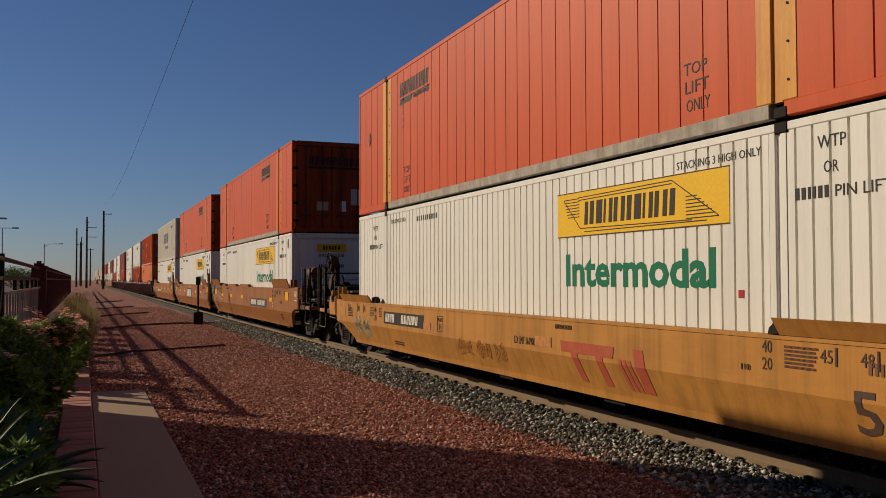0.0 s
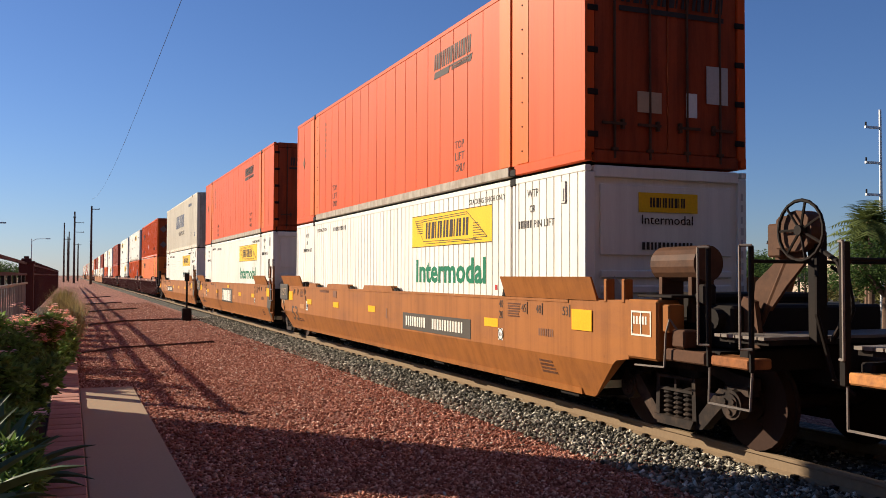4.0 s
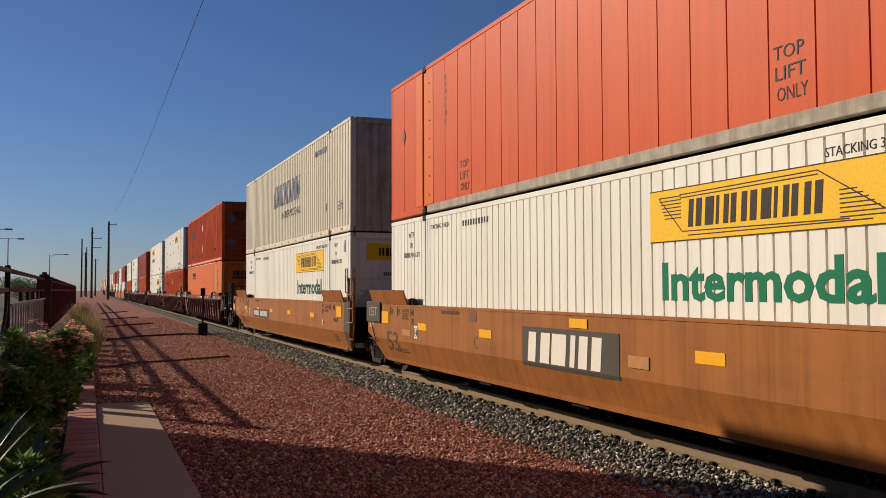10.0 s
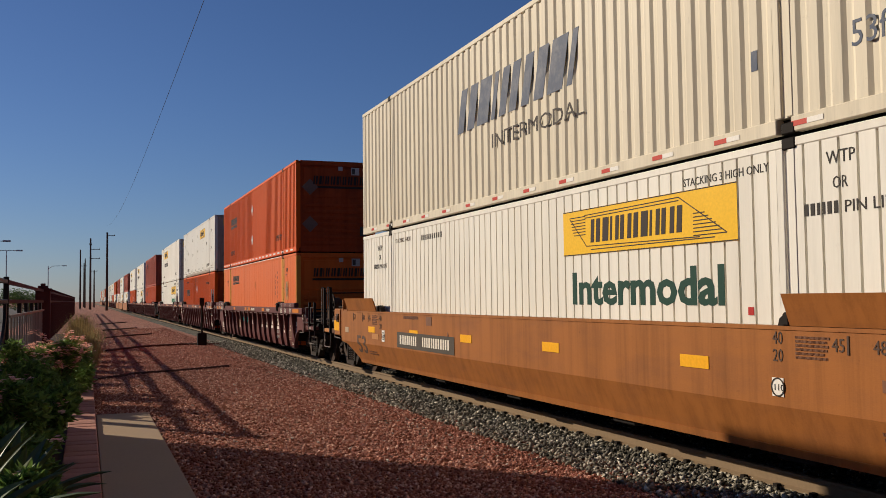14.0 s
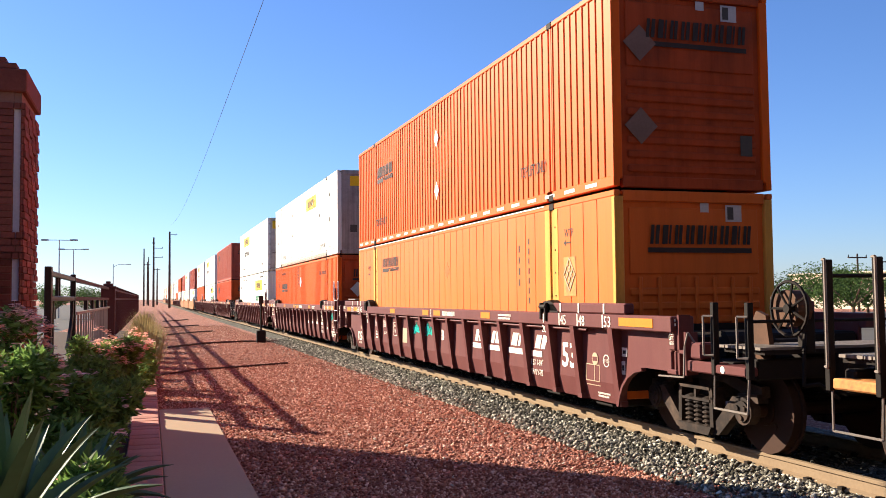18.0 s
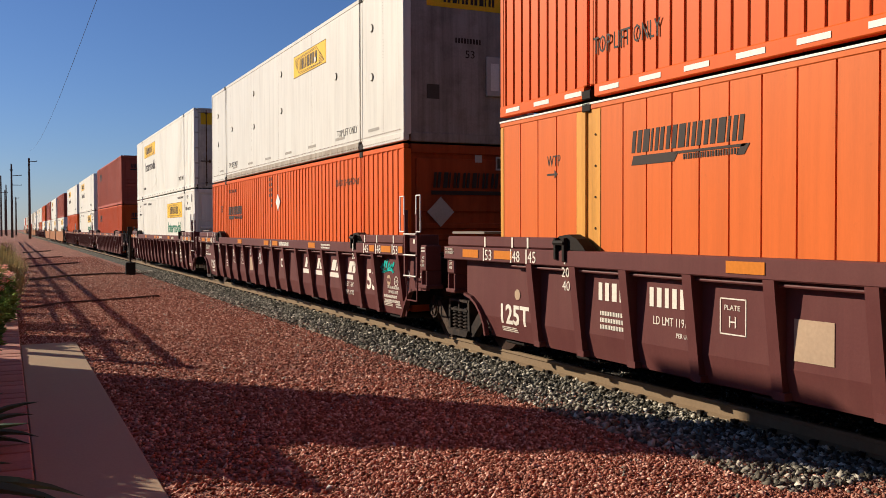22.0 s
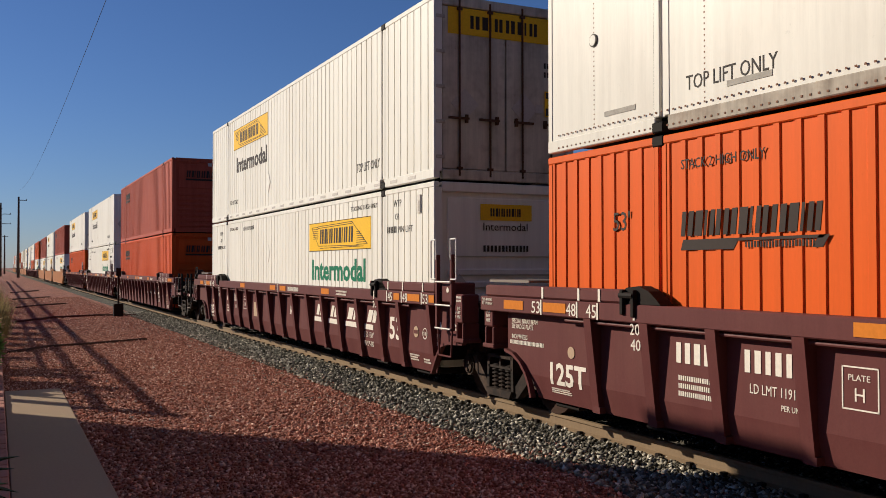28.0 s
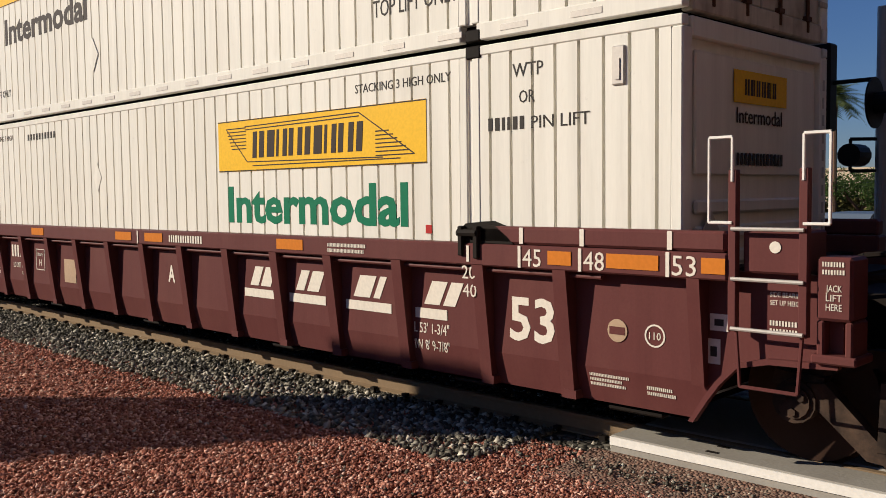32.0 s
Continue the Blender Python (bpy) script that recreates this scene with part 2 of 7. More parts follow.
LOGO_DEEP = mat("deep_green_lettering", (0.02, 0.06, 0.045), 0.5, stain_amount=0.15, bump=0.0)
LOGO_GREEN = mat("green_lettering", (0.015, 0.17, 0.085), 0.5, stain_amount=0.15, bump=0.0)
LOGO_NAVY = mat("faded_navy_lettering", (0.08, 0.1, 0.15), 0.55, stains=4, stain_amount=0.5, stain_color=(0.3, 0.3, 0.3), bump=0.0)
STENCIL_BLACK = mat("black_stencil", (0.05, 0.045, 0.04), 0.6, stain_amount=0.1, bump=0.0)
STENCIL_WHITE = mat("white_stencil", (0.75, 0.7, 0.6), 0.55, stain_amount=0.1, bump=0.0)
STENCIL_RED = mat("red_stencil", (0.42, 0.035, 0.03), 0.55, stain_amount=0.15, bump=0.0)
FADED_RED = mat("faded_red_emblem_paint", (0.4, 0.085, 0.045), 0.6, stains=5, stain_amount=0.6, stain_color=(0.45, 0.17, 0.05), bump=0.0)
FADED_BLACK = mat("faded_black_stencil", (0.09, 0.06, 0.045), 0.6, stains=6, stain_amount=0.4, stain_color=(0.2, 0.1, 0.05), bump=0.0)
FAINT = mat("faded_stencil", (0.2, 0.1, 0.06), 0.6, stain_amount=0.3, bump=0.0)
FADED_PATCH = mat("fresh_tan_paint_patch", (0.46, 0.22, 0.08), 0.6, stains=5, stain_amount=0.4, bump=0.0)
FADED_PAPER = mat("faded_paper_placard", (0.45, 0.33, 0.22), 0.7, stain_amount=0.3, bump=0.0)
# Placards on the shaded container end, their shade put into the colour.
SHADED_PLACARD = mat("shade_darkened_placard", (0.2, 0.13, 0.1), 0.7, stain_amount=0.4, bump=0.0)
TEAL = mat("teal_spray_paint", (0.02, 0.5, 0.42), 0.5, stain_amount=0.1, bump=0.0)
SAGE_SPRAY = mat("faded_sage_spray_paint", (0.42, 0.38, 0.24), 0.6, stains=5, stain_amount=0.5, stain_color=(0.42, 0.22, 0.07), bump=0.0)
SCRATCH = mat("brown_scratches", (0.41, 0.185, 0.043), 0.6, stains=5, stain_amount=0.4, bump=0.0)
SPRAY = mat("white_spray_paint", (0.62, 0.6, 0.58), 0.5, stain_amount=0.1, bump=0.0)
# Unseen far ends, painted dark so they bounce little sunlight.
DARK_FAR_END = mat("dark_far_end_paint", (0.11, 0.085, 0.07), 0.8, stains=2, stain_amount=0.5, bump=0.04, runs=0.3)
BROWN_WORN = mat("worn_rusty_brown_paint", (0.33, 0.13, 0.045), 0.6, stains=7, stain_amount=0.8, stain_color=(0.1, 0.05, 0.03), bump=0.06)
BROWN_DARK = mat("dark_brown_paint", (0.1, 0.05, 0.028), 0.6, stains=4, stain_amount=0.6, stain_color=(0.03, 0.02, 0.016), bump=0.05)
AMBER_WORN = mat("worn_amber_paint", (0.55, 0.24, 0.07), 0.6, stains=7, stain_amount=0.9, stain_color=(0.2, 0.09, 0.05), bump=0.06)
BLACK_STEEL = mat("black_underframe_steel", (0.016, 0.013, 0.011), 0.7, stain_amount=0.4, stain_color=(0.045, 0.028, 0.02), bump=0.06)
TRUCK_STEEL = mat("dusty_cast_steel", (0.026, 0.02, 0.017), 0.7, grain=30, amount=0.2, stains=3, stain_amount=0.6, stain_color=(0.14, 0.09, 0.06), bump=0.15)
WHEEL_STEEL = mat("rusty_wheel_steel", (0.05, 0.028, 0.02), 0.6, metal=0.3, stain_amount=0.5, bump=0.05)
RAIL_STEEL = mat("rail_side_rust", (0.23, 0.165, 0.1), 0.75, grain=25, amount=0.15, stains=2, stain_amount=0.35, stain_color=(0.16, 0.11, 0.07), bump=0.08)
WALK_STEEL = mat("dull_grating_steel", (0.2, 0.17, 0.145), 0.6, metal=0.2, stain_amount=0.4, bump=0.05)
GRATE = mat("galvanised_grating", (0.5, 0.47, 0.43), 0.55, metal=0.2, stain_amount=0.3, bump=0.05)
CONCRETE = mat("pale_concrete", (0.360, 0.267, 0.176), 0.9, grain=35, amount=0.1, stains=0.8, stain_amount=0.35, stain_color=(0.3, 0.22, 0.18), bump=0.12)
PANEL_CONC = mat("crossing_concrete", (0.34, 0.32, 0.28), 0.9, grain=35, amount=0.12, stains=1.5, stain_amount=0.45, stain_color=(0.22, 0.19, 0.16), bump=0.15)
COPING = mat("pink_sandstone", (0.4, 0.2, 0.155), 0.9, grain=25, amount=0.15, stains=2, stain_amount=0.35, bump=0.2, object_random=0.14)
BRICK = mat("red_brick", (0.19, 0.065, 0.048), 0.9, grain=30, amount=0.2, stains=3, stain_amount=0.3, bump=0.2, object_random=0.2)
SLOT_PANEL = mat("pale_lavender_panel", (0.66, 0.64, 0.72), 0.35, stain_amount=0.2, bump=0.01)
MORTAR = mat("brown_mortar", (0.24, 0.13, 0.1), 0.95, stain_amount=0.2, bump=0.1)
GRAVEL = gravel_mat("red_crushed_granite", [(0.07, 0.026, 0.019), (0.26, 0.098, 0.066), (0.36, 0.145, 0.098), (0.16, 0.064, 0.045), (0.5, 0.27, 0.19)], 28, 0.9)
VERGE_SOIL = gravel_mat("dusty_brown_verge", [(0.06, 0.035, 0.026), (0.2, 0.115, 0.08), (0.27, 0.16, 0.115), (0.13, 0.08, 0.058), (0.36, 0.27, 0.2)], 40, 0.7)
BALLAST = gravel_mat("grey_ballast_bed", [(0.03, 0.028, 0.024), (0.12, 0.11, 0.088), (0.06, 0.056, 0.047), (0.22, 0.2, 0.16)], 15, 1.0)
STONE_RED = mat("red_stone", (0.34, 0.13, 0.085), 0.95, grain=60, amount=0.2, bump=0.1, island_random=0.6, island_alt=(0.5, 0.34, 0.26))
STONE_GREY = mat("grey_stone", (0.16, 0.147, 0.115), 0.9, grain=60, amount=0.25, bump=0.1, island_random=0.7, island_alt=(0.4, 0.37, 0.3))
SHADOW_BROWN = mat("shadow_line_brown", (0.07, 0.035, 0.026), 0.9, stain_amount=0.5, bump=0.2)
SOIL = mat("dark_soil", (0.07, 0.045, 0.035), 0.95, grain=20, amount=0.4, bump=0.4)
AGAVE = mat("agave_leaf", (0.085, 0.135, 0.07), 0.45, grain=10, amount=0.2, stain_amount=0.2, bump=0.03, island_random=0.25)
LEAF = mat("shrub_leaf", (0.16, 0.26, 0.06), 0.5, amount=0.25, bump=0.02, island_random=0.45, thin=0.4)
PETAL = mat("coral_blossom", (0.95, 0.62, 0.5), 0.6, amount=0.2, bump=0.0, island_random=0.35, thin=0.35)
DRY = mat("dry_grass_blade", (0.28, 0.22, 0.09), 0.8, amount=0.3, bump=0.0, island_random=0.4, thin=0.3)
OLIVE = mat("olive_scrub_leaf", (0.16, 0.15, 0.05), 0.7, amount=0.3, bump=0.0, island_random=0.4, thin=0.3)
TREE_LEAF = mat("tree_leaf", (0.07, 0.115, 0.03), 0.65, amount=0.3, bump=0.0, island_random=0.4, thin=0.35)
PALM_LEAF = mat("palm_frond", (0.12, 0.15, 0.045), 0.6, amount=0.3, bump=0.0, island_random=0.35, thin=0.25)
BARK = mat("bark", (0.17, 0.11, 0.075), 0.9, grain=8, amount=0.3, bump=0.3, streak=0.3)
POLE_WOOD = mat("weathered_pole_wood", (0.09, 0.06, 0.045), 0.9, grain=6, amount=0.3, bump=0.2, streak=8)
POLE_STEEL = mat("galvanised_pole", (0.42, 0.42, 0.41), 0.5, metal=0.5, stain_amount=0.2, bump=0.02)
FENCE_RED = mat("dark_red_fence_paint", (0.085, 0.03, 0.025), 0.7, stain_amount=0.3, bump=0.05)
BLACK_PAINT = mat("black_painted_steel", (0.018, 0.017, 0.017), 0.45, stain_amount=0.2, bump=0.02)
GREY_SLAT = mat("weathered_grey_slat", (0.3, 0.25, 0.2), 0.85, grain=12, amount=0.25, bump=0.2, object_random=0.2, streak=6)
BUFF_WALL = mat("buff_stucco", (0.55, 0.46, 0.33), 0.9, stain_amount=0.2, bump=0.1)
ROAD = mat("grey_asphalt", (0.1, 0.095, 0.09), 0.9, grain=20, amount=0.2, bump=0.15)
DARK_GLASS = mat("dark_glass", (0.03, 0.035, 0.04), 0.1, stain_amount=0.0, bump=0.0)
CAR_YELLOW = mat("yellow_truck_paint", (0.75, 0.42, 0.02), 0.35, stain_amount=0.05, bump=0.0)
CAR_WHITE = mat("white_vehicle_paint", (0.7, 0.7, 0.68), 0.35, stain_amount=0.05, bump=0.0)
CAR_BLUE = mat("blue_grey_vehicle_paint", (0.1, 0.13, 0.18), 0.35, stain_amount=0.05, bump=0.0)


# ---- building helpers ----
MESH = {}


def finish(bm, name, material):
    me = bpy.data.meshes.new(name)
    bmesh.ops.recalc_face_normals(bm, faces=bm.faces)
    bm.to_mesh(me)
    bm.free()
    me.materials.append(material)
    return me


def part(name, bm, material, parent=None, label="", at=None):
    """Links a bmesh (or a mesh) as one object under a thing or a part."""
    me = finish(bm, name, material) if isinstance(bm, bmesh.types.BMesh) else bm
    ob = new(name, me)
    if parent:
        ob.parent = parent
    if at is not None:
        ob.matrix_basis = at if isinstance(at, Matrix) else Matrix.Translation(at)
    if label:
        ob["label"] = label
    return ob


def kept(key, make, material):
    """A mesh that is made once and shared."""
    k = (key, material.name)
    if k not in MESH:
        bm = bmesh.new()
        make(bm)
        MESH[k] = finish(bm, str(key[0] if isinstance(key, tuple) else key), material)
    return MESH[k]


def thing(name, label, category, group="", m=None, kind=""):
    ob = new(name)
    ob.empty_display_size = 0.2
    if m is not None:
        ob.matrix_basis = m
    return tagged(ob, label, category, group, kind)


def box(bm, x0, x1, y0, y1, z0, z1, bevel=0.0):
    vs = [bm.verts.new((x, y, z)) for x in (x0, x1) for y in (y0, y1) for z in (z0, z1)]
    fs = [bm.faces.new([vs[i] for i in f]) for f in ((0, 1, 3, 2), (4, 6, 7, 5), (0, 4, 5, 1), (2, 3, 7, 6), (0, 2, 6, 4), (1, 5, 7, 3))]
    if bevel:
        bmesh.ops.bevel(bm, geom=list({e for f in fs for e in f.edges}), offset=bevel, segments=1, affect="EDGES")
    return bm


def prism(bm, pts, a, b, axis="x"):
    """A polygon extruded from a to b. axis x: points are (y, z); y: (x, z); z: (x, y)."""
    def put(p, v):
        return {"x": (v, p[0], p[1]), "y": (p[0], v, p[1]), "z": (p[0], p[1], v)}[axis]
    lo = [bm.verts.new(put(p, a)) for p in pts]
    hi = [bm.verts.new(put(p, b)) for p in pts]
    bm.faces.new(lo)
    bm.faces.new(hi[::-1])
    for i in range(len(pts)):
        j = (i + 1) % len(pts)
        bm.faces.new((lo[i], hi[i], hi[j], lo[j]))
    return bm


def rod(bm, p0, p1, r, seg=8, r1=None):
    p0, p1 = Vector(p0), Vector(p1)
    d = p1 - p0
    m = Matrix.Translation((p0 + p1) / 2) @ d.to_track_quat("Z", "Y").to_matrix().to_4x4()
    bmesh.ops.create_cone(bm, cap_ends=True, segments=seg, radius1=r, radius2=r if r1 is None else r1, depth=d.length, matrix=m)
    return bm


def rods(bm, pts, r, seg=6):
    for a, b in zip(pts, pts[1:]):
        rod(bm, a, b, r, seg)
    return bm


SIDE = Matrix(((0, 0, -1, 0), (-1, 0, 0, 0), (0, 1, 0, 0), (0, 0, 0, 1)))   # writing read from the camera's side of the train
FRONT = Matrix(((1, 0, 0, 0), (0, 0, -1, 0), (0, 1, 0, 0), (0, 0, 0, 1)))  # writing on faces towards -y


def text_mesh(s, height, material, width=None, shear=0.0, bold=0.0):
    k = ("text", s, height, width, shear, bold, material.name)
    if k not in MESH:
        cu = bpy.data.curves.new("writing", "FONT")
        cu.body, cu.size, cu.shear, cu.offset = s, height * 1.38, shear, bold * height
        cu.resolution_u = 2
        cu.align_x = "LEFT"
        cu.extrude = 0.002
        tmp = bpy.data.objects.new("writing", cu)
        me = bpy.data.meshes.new_from_object(tmp)
        bpy.data.objects.remove(tmp)
        xs = [v.co.x for v in me.vertices]
        if xs and width:
            k2 = width / (max(xs) - min(xs))
            x0 = min(xs)
            for v in me.vertices:
                v.co.x = (v.co.x - x0) * k2
        me.materials.clear()
        me.materials.append(material)
        MESH[k] = me
    return MESH[k]


def write(s, parent, y, z, height, material, width=None, x=-1.3, shear=0.0, bold=0.0, name="stencil"):
    """Writing on the side at the height z of its foot; it begins at y and runs towards -y."""
    return tagged(part(name, text_mesh(s, height, material, width, shear, bold), material, parent, at=Matrix.Translation((x, y, z)) @ SIDE), kind="stuff")


def write_front(s, parent, x, z, height, material, width=None, y=-0.01, name="stencil"):
    return part(name, text_mesh(s, height, material, width), material, parent, at=Matrix.Translation((x, y, z)) @ FRONT)


def bars(parent, y, z, w, h, material, x=-1.3, lines=1, name="stencil", front=False, seed=1, glyph=True):
    """Plain bars in place of writing: w wide, h high in all."""
    k = ("bars", round(w, 3), round(h, 3), lines, seed, glyph, material.name)
    if k not in MESH:
        rnd = random.Random(seed)
        bm = bmesh.new()
        lh = h / (lines * 1.6 - 0.6)
        for i in range(lines):
            z0 = h - lh - i * lh * 1.6
            u = 0.0
            end = w * (1 if lines == 1 else rnd.uniform(0.75, 1))
            while u < end - lh * 0.3:
                g = lh * rnd.uniform(0.28, 0.45) if glyph else end
                g = min(g, end - u)
                prism(bm, [(u, z0), (u + g, z0), (u + g, z0 + lh), (u, z0 + lh)], 0.0, 0.003, axis="z")
                u += g + lh * 0.27
        MESH[k] = finish(bm, name, material)
    m = Matrix.Translation((x, y, z)) @ (FRONT if front else SIDE)
    return tagged(part(name, MESH[k], material, parent, at=m), kind="stuff")


def plate(parent, y, z, w, h, material, x=-1.3, t=0.004, name="plate", label=""):
    """A flat plate on the side, from y towards -y, with its foot at z."""
    me = kept(("plate", round(w, 3), round(h, 3), t), lambda bm: box(bm, -t, 0, -w, 0, 0, h), material)
    return part(name, me, material, parent, label, at=(x, y, z))

# ---- ground and track ----
GZ = -0.2


def structure(name, bm, material, label="", category=""):
    return tagged(part(name, bm, material), label, category or name.replace("_", " "), kind="structure")


bm = bmesh.new()
for x0, x1, y0, y1 in ((-2500, 2500, -2500, 3500),):
    f = [bm.verts.new((x, y, GZ)) for x, y in ((x0, y0), (x1, y0), (x1, y1), (x0, y1))]
    bm.faces.new(f)
structure("ground", bm, GRAVEL, "red crushed-granite gravel, partly in shade", "gravel")
structure("ballast", prism(bmesh.new(), [(6.0, GZ - 0.05), (6.1, GZ + 0.008), (9.3, GZ + 0.008), (9.8, GZ - 0.05)], -400, 5.2, axis="y"), BALLAST, "grey crushed-stone track ballast", "ballast")
structure("ballast", prism(bmesh.new(), [(5.35, GZ - 0.05), (5.75, GZ + 0.012), (9.3, GZ + 0.012), (9.8, GZ - 0.05)], 5.2, 1800, axis="y"), BALLAST, "grey crushed-stone track ballast", "ballast")
bm = bmesh.new()
box(bm, 14.0, 90.0, -60, 75, GZ - 0.1, GZ + 0.006)
structure("road", bm, ROAD, "grey asphalt lot across the tracks", "road")
bm = bmesh.new()
box(bm, -40.0, -5.5, -60, 400, GZ - 0.1, GZ + 0.006)
structure("street", bm, ROAD, "grey asphalt street beyond the fence", "street")

RAIL = [(-0.07, -0.17), (0.07, -0.17), (0.07, -0.155), (0.012, -0.135), (0.012, -0.045), (0.036, -0.035), (0.036, -0.006), (0.028, 0.0), (-0.028, 0.0), (-0.036, -0.006), (-0.036, -0.035), (-0.012, -0.045), (-0.012, -0.135), (-0.07, -0.155)]
track = thing("railway_track", "standard railway track on wooden ties", "railway track", kind="structure")
for s in (-1, 1):
    r = part("rail", prism(bmesh.new(), RAIL, -400, 1800, axis="y"), RAIL_STEEL, track, "rust-brown steel rail", at=(7.388 + s * 0.753, 0, 0))
    bm = bmesh.new()
    for i in range(420):
        y = -12 + i * 0.5
        for d in (-0.085, 0.085):
            box(bm, d - 0.03, d + 0.03, y - 0.03, y + 0.03, -0.172, -0.13)
    tagged(part("rail_clip", bm, BLACK_STEEL, track, at=(7.388 + s * 0.753, 0, 0)), kind="stuff")

# concrete crossing panels beside and between the rails
crossing = thing("crossing_panels", "worn concrete crossing panels with a white painted edge", "crossing panel", kind="structure")
for i in range(4):
    y1 = 4.2 - i * 2.45
    part("crossing_panel", box(bmesh.new(), 6.2, 6.58, y1 - 2.43, y1, GZ - 0.02, 0.0, 0.012), PANEL_CONC, crossing)
    part("painted_edge", box(bmesh.new(), 6.185, 6.199, y1 - 2.42, y1 - 0.01, -0.075, -0.008), PALE, crossing, "white painted edge")
    part("crossing_panel", box(bmesh.new(), 6.72, 8.06, y1 - 2.43, y1, GZ - 0.02, -0.004, 0.012), PANEL_CONC, crossing)
    for x in (6.3, 6.48):
        part("bolt_hole", box(bmesh.new(), x - 0.02, x + 0.02, y1 - 0.9, y1 - 0.8, 0.0, 0.003), BLACK_STEEL, crossing)

structure("verge", prism(bmesh.new(), [(5.2, GZ - 0.05), (6.18, GZ - 0.05), (6.18, -0.125), (5.95, -0.165), (5.5, GZ + 0.014), (5.2, GZ + 0.004)], -6.0, 4.35, axis="y"), VERGE_SOIL, "dusty brown soil and gravel verge", "verge")

# walkway slab, planter wall
structure("pavement", box(bmesh.new(), 0.148, 1.03, -6, 17.1, GZ - 0.1, GZ + 0.035, 0.012), CONCRETE, "smooth concrete walkway slab", "walkway")
planter = thing("planter_wall", "low pinkish stone planter wall", "planter wall", kind="structure")
part("wall_core", box(bmesh.new(), -0.2, 0.12, -6, 40, GZ - 0.05, -0.165), MORTAR, planter)
STEP = 0.31
for i in range(136):
    y = -2 + i * STEP
    part("coping_stone", kept(("coping", i % 3), lambda bm: box(bm, -0.27, 0.14, 0.006, STEP - 0.006, -0.162, -0.1 + 0.004 * (i % 3), 0.012), COPING), COPING, planter, at=(0, y, 0))
structure("planting_bed", box(bmesh.new(), -5.5, -0.2, -6, 60, GZ - 0.05, -0.14), SOIL, "dark soil bed behind the planter wall", "planting bed")

# fence beside the walk, added out of view to cast shade on it
garden_fence = thing("garden_fence", "unseen red fence of low pickets and taller boards, added to cast shade", "fence")
for i in range(10):
    part("board", box(bmesh.new(), -2.304, -2.284, 11.9, 15.18, GZ + i * 0.281, GZ + 0.278 + i * 0.281, 0.004), FENCE_RED, garden_fence)
part("post", box(bmesh.new(), -2.38, -2.305, 11.9, 12.0, GZ, 2.61, 0.006), FENCE_RED, garden_fence)
part("post", box(bmesh.new(), -2.38, -2.305, 15.05, 15.15, GZ, 2.61, 0.006), FENCE_RED, garden_fence)
part("rail", box(bmesh.new(), -2.34, -2.305, -5.9, 11.88, 0.3, 0.38), FENCE_RED, garden_fence)
bm = bmesh.new()
for i in range(118):
    box(bm, -2.304, -2.294, -5.85 + i * 0.15, -5.73 + i * 0.15, GZ, 0.6)
tagged(part("picket", bm, FENCE_RED, garden_fence), kind="stuff")
# Plain unseen walls close the place behind the camera and cut sky light.
structure("wall_south", box(bmesh.new(), -40, 4.7, -6.6, -6.0, GZ - 0.1, 14.0), DARK_WALL, "plain dark brown wall, unseen, added to block sky light", "wall")
structure("wall_south", box(bmesh.new(), 10.2, 60, -6.6, -6.0, GZ - 0.1, 14.0), DARK_WALL, "plain dark brown wall, unseen, added to block sky light", "wall")

# ---- brick tower, fence, pickets ----
tower = thing("brick_tower", "slim red-brick entry column with slots and a stepped wing wall", "brick tower")
TX0, TX1, TY0, TY1 = -2.35, -1.88, 15.2, 17.0
SLOT0, SLOT1 = -2.02, -1.92
COURSE = 0.105
core = bmesh.new()
box(core, TX0 + 0.03, SLOT0, TY0 + 0.03, TY1 - 0.03, GZ - 0.1, 5.0)
box(core, SLOT1, TX1 - 0.03, TY0 + 0.03, TY1 - 0.03, GZ - 0.1, 5.0)
for z0, z1 in ((GZ, 1.7), (2.45, 2.75), (4.75, 5.0)):
    box(core, SLOT0 + 0.002, SLOT1 - 0.002, TY0 + 0.04, TY1 - 0.04, z0, z1)
part("core", core, MORTAR, tower)
for k in range(5):
    x = TX0 - 0.29 * k
    part("wing_wall", box(bmesh.new(), x - 0.288, x - 0.002, TY0 + 0.05, 16.4, GZ - 0.1, 4.41 - 0.21 * k, 0.008), BRICK, tower)
part("cap_course", box(bmesh.new(), TX0 - 0.05, TX1 + 0.05, TY0 - 0.05, TY1 + 0.05, 5.0, 5.36, 0.02), BRICK, tower)
part("cap_course", box(bmesh.new(), TX0 - 0.05, -1.98, TY0 - 0.03, TY1 + 0.03, 5.36, 5.45, 0.015), BRICK, tower)
part("cap_course", box(bmesh.new(), TX0 - 0.05, -2.14, TY0 - 0.01, TY1 + 0.01, 5.45, 5.54, 0.015), BRICK, tower)
for z0, z1 in ((1.7, 2.45), (2.75, 4.75)):
    part("slot_panel", box(bmesh.new(), SLOT0 + 0.002, SLOT1 - 0.002, TY0 + 0.05, TY0 + 0.08, z0, z1), SLOT_PANEL, tower, "pale lavender panel")
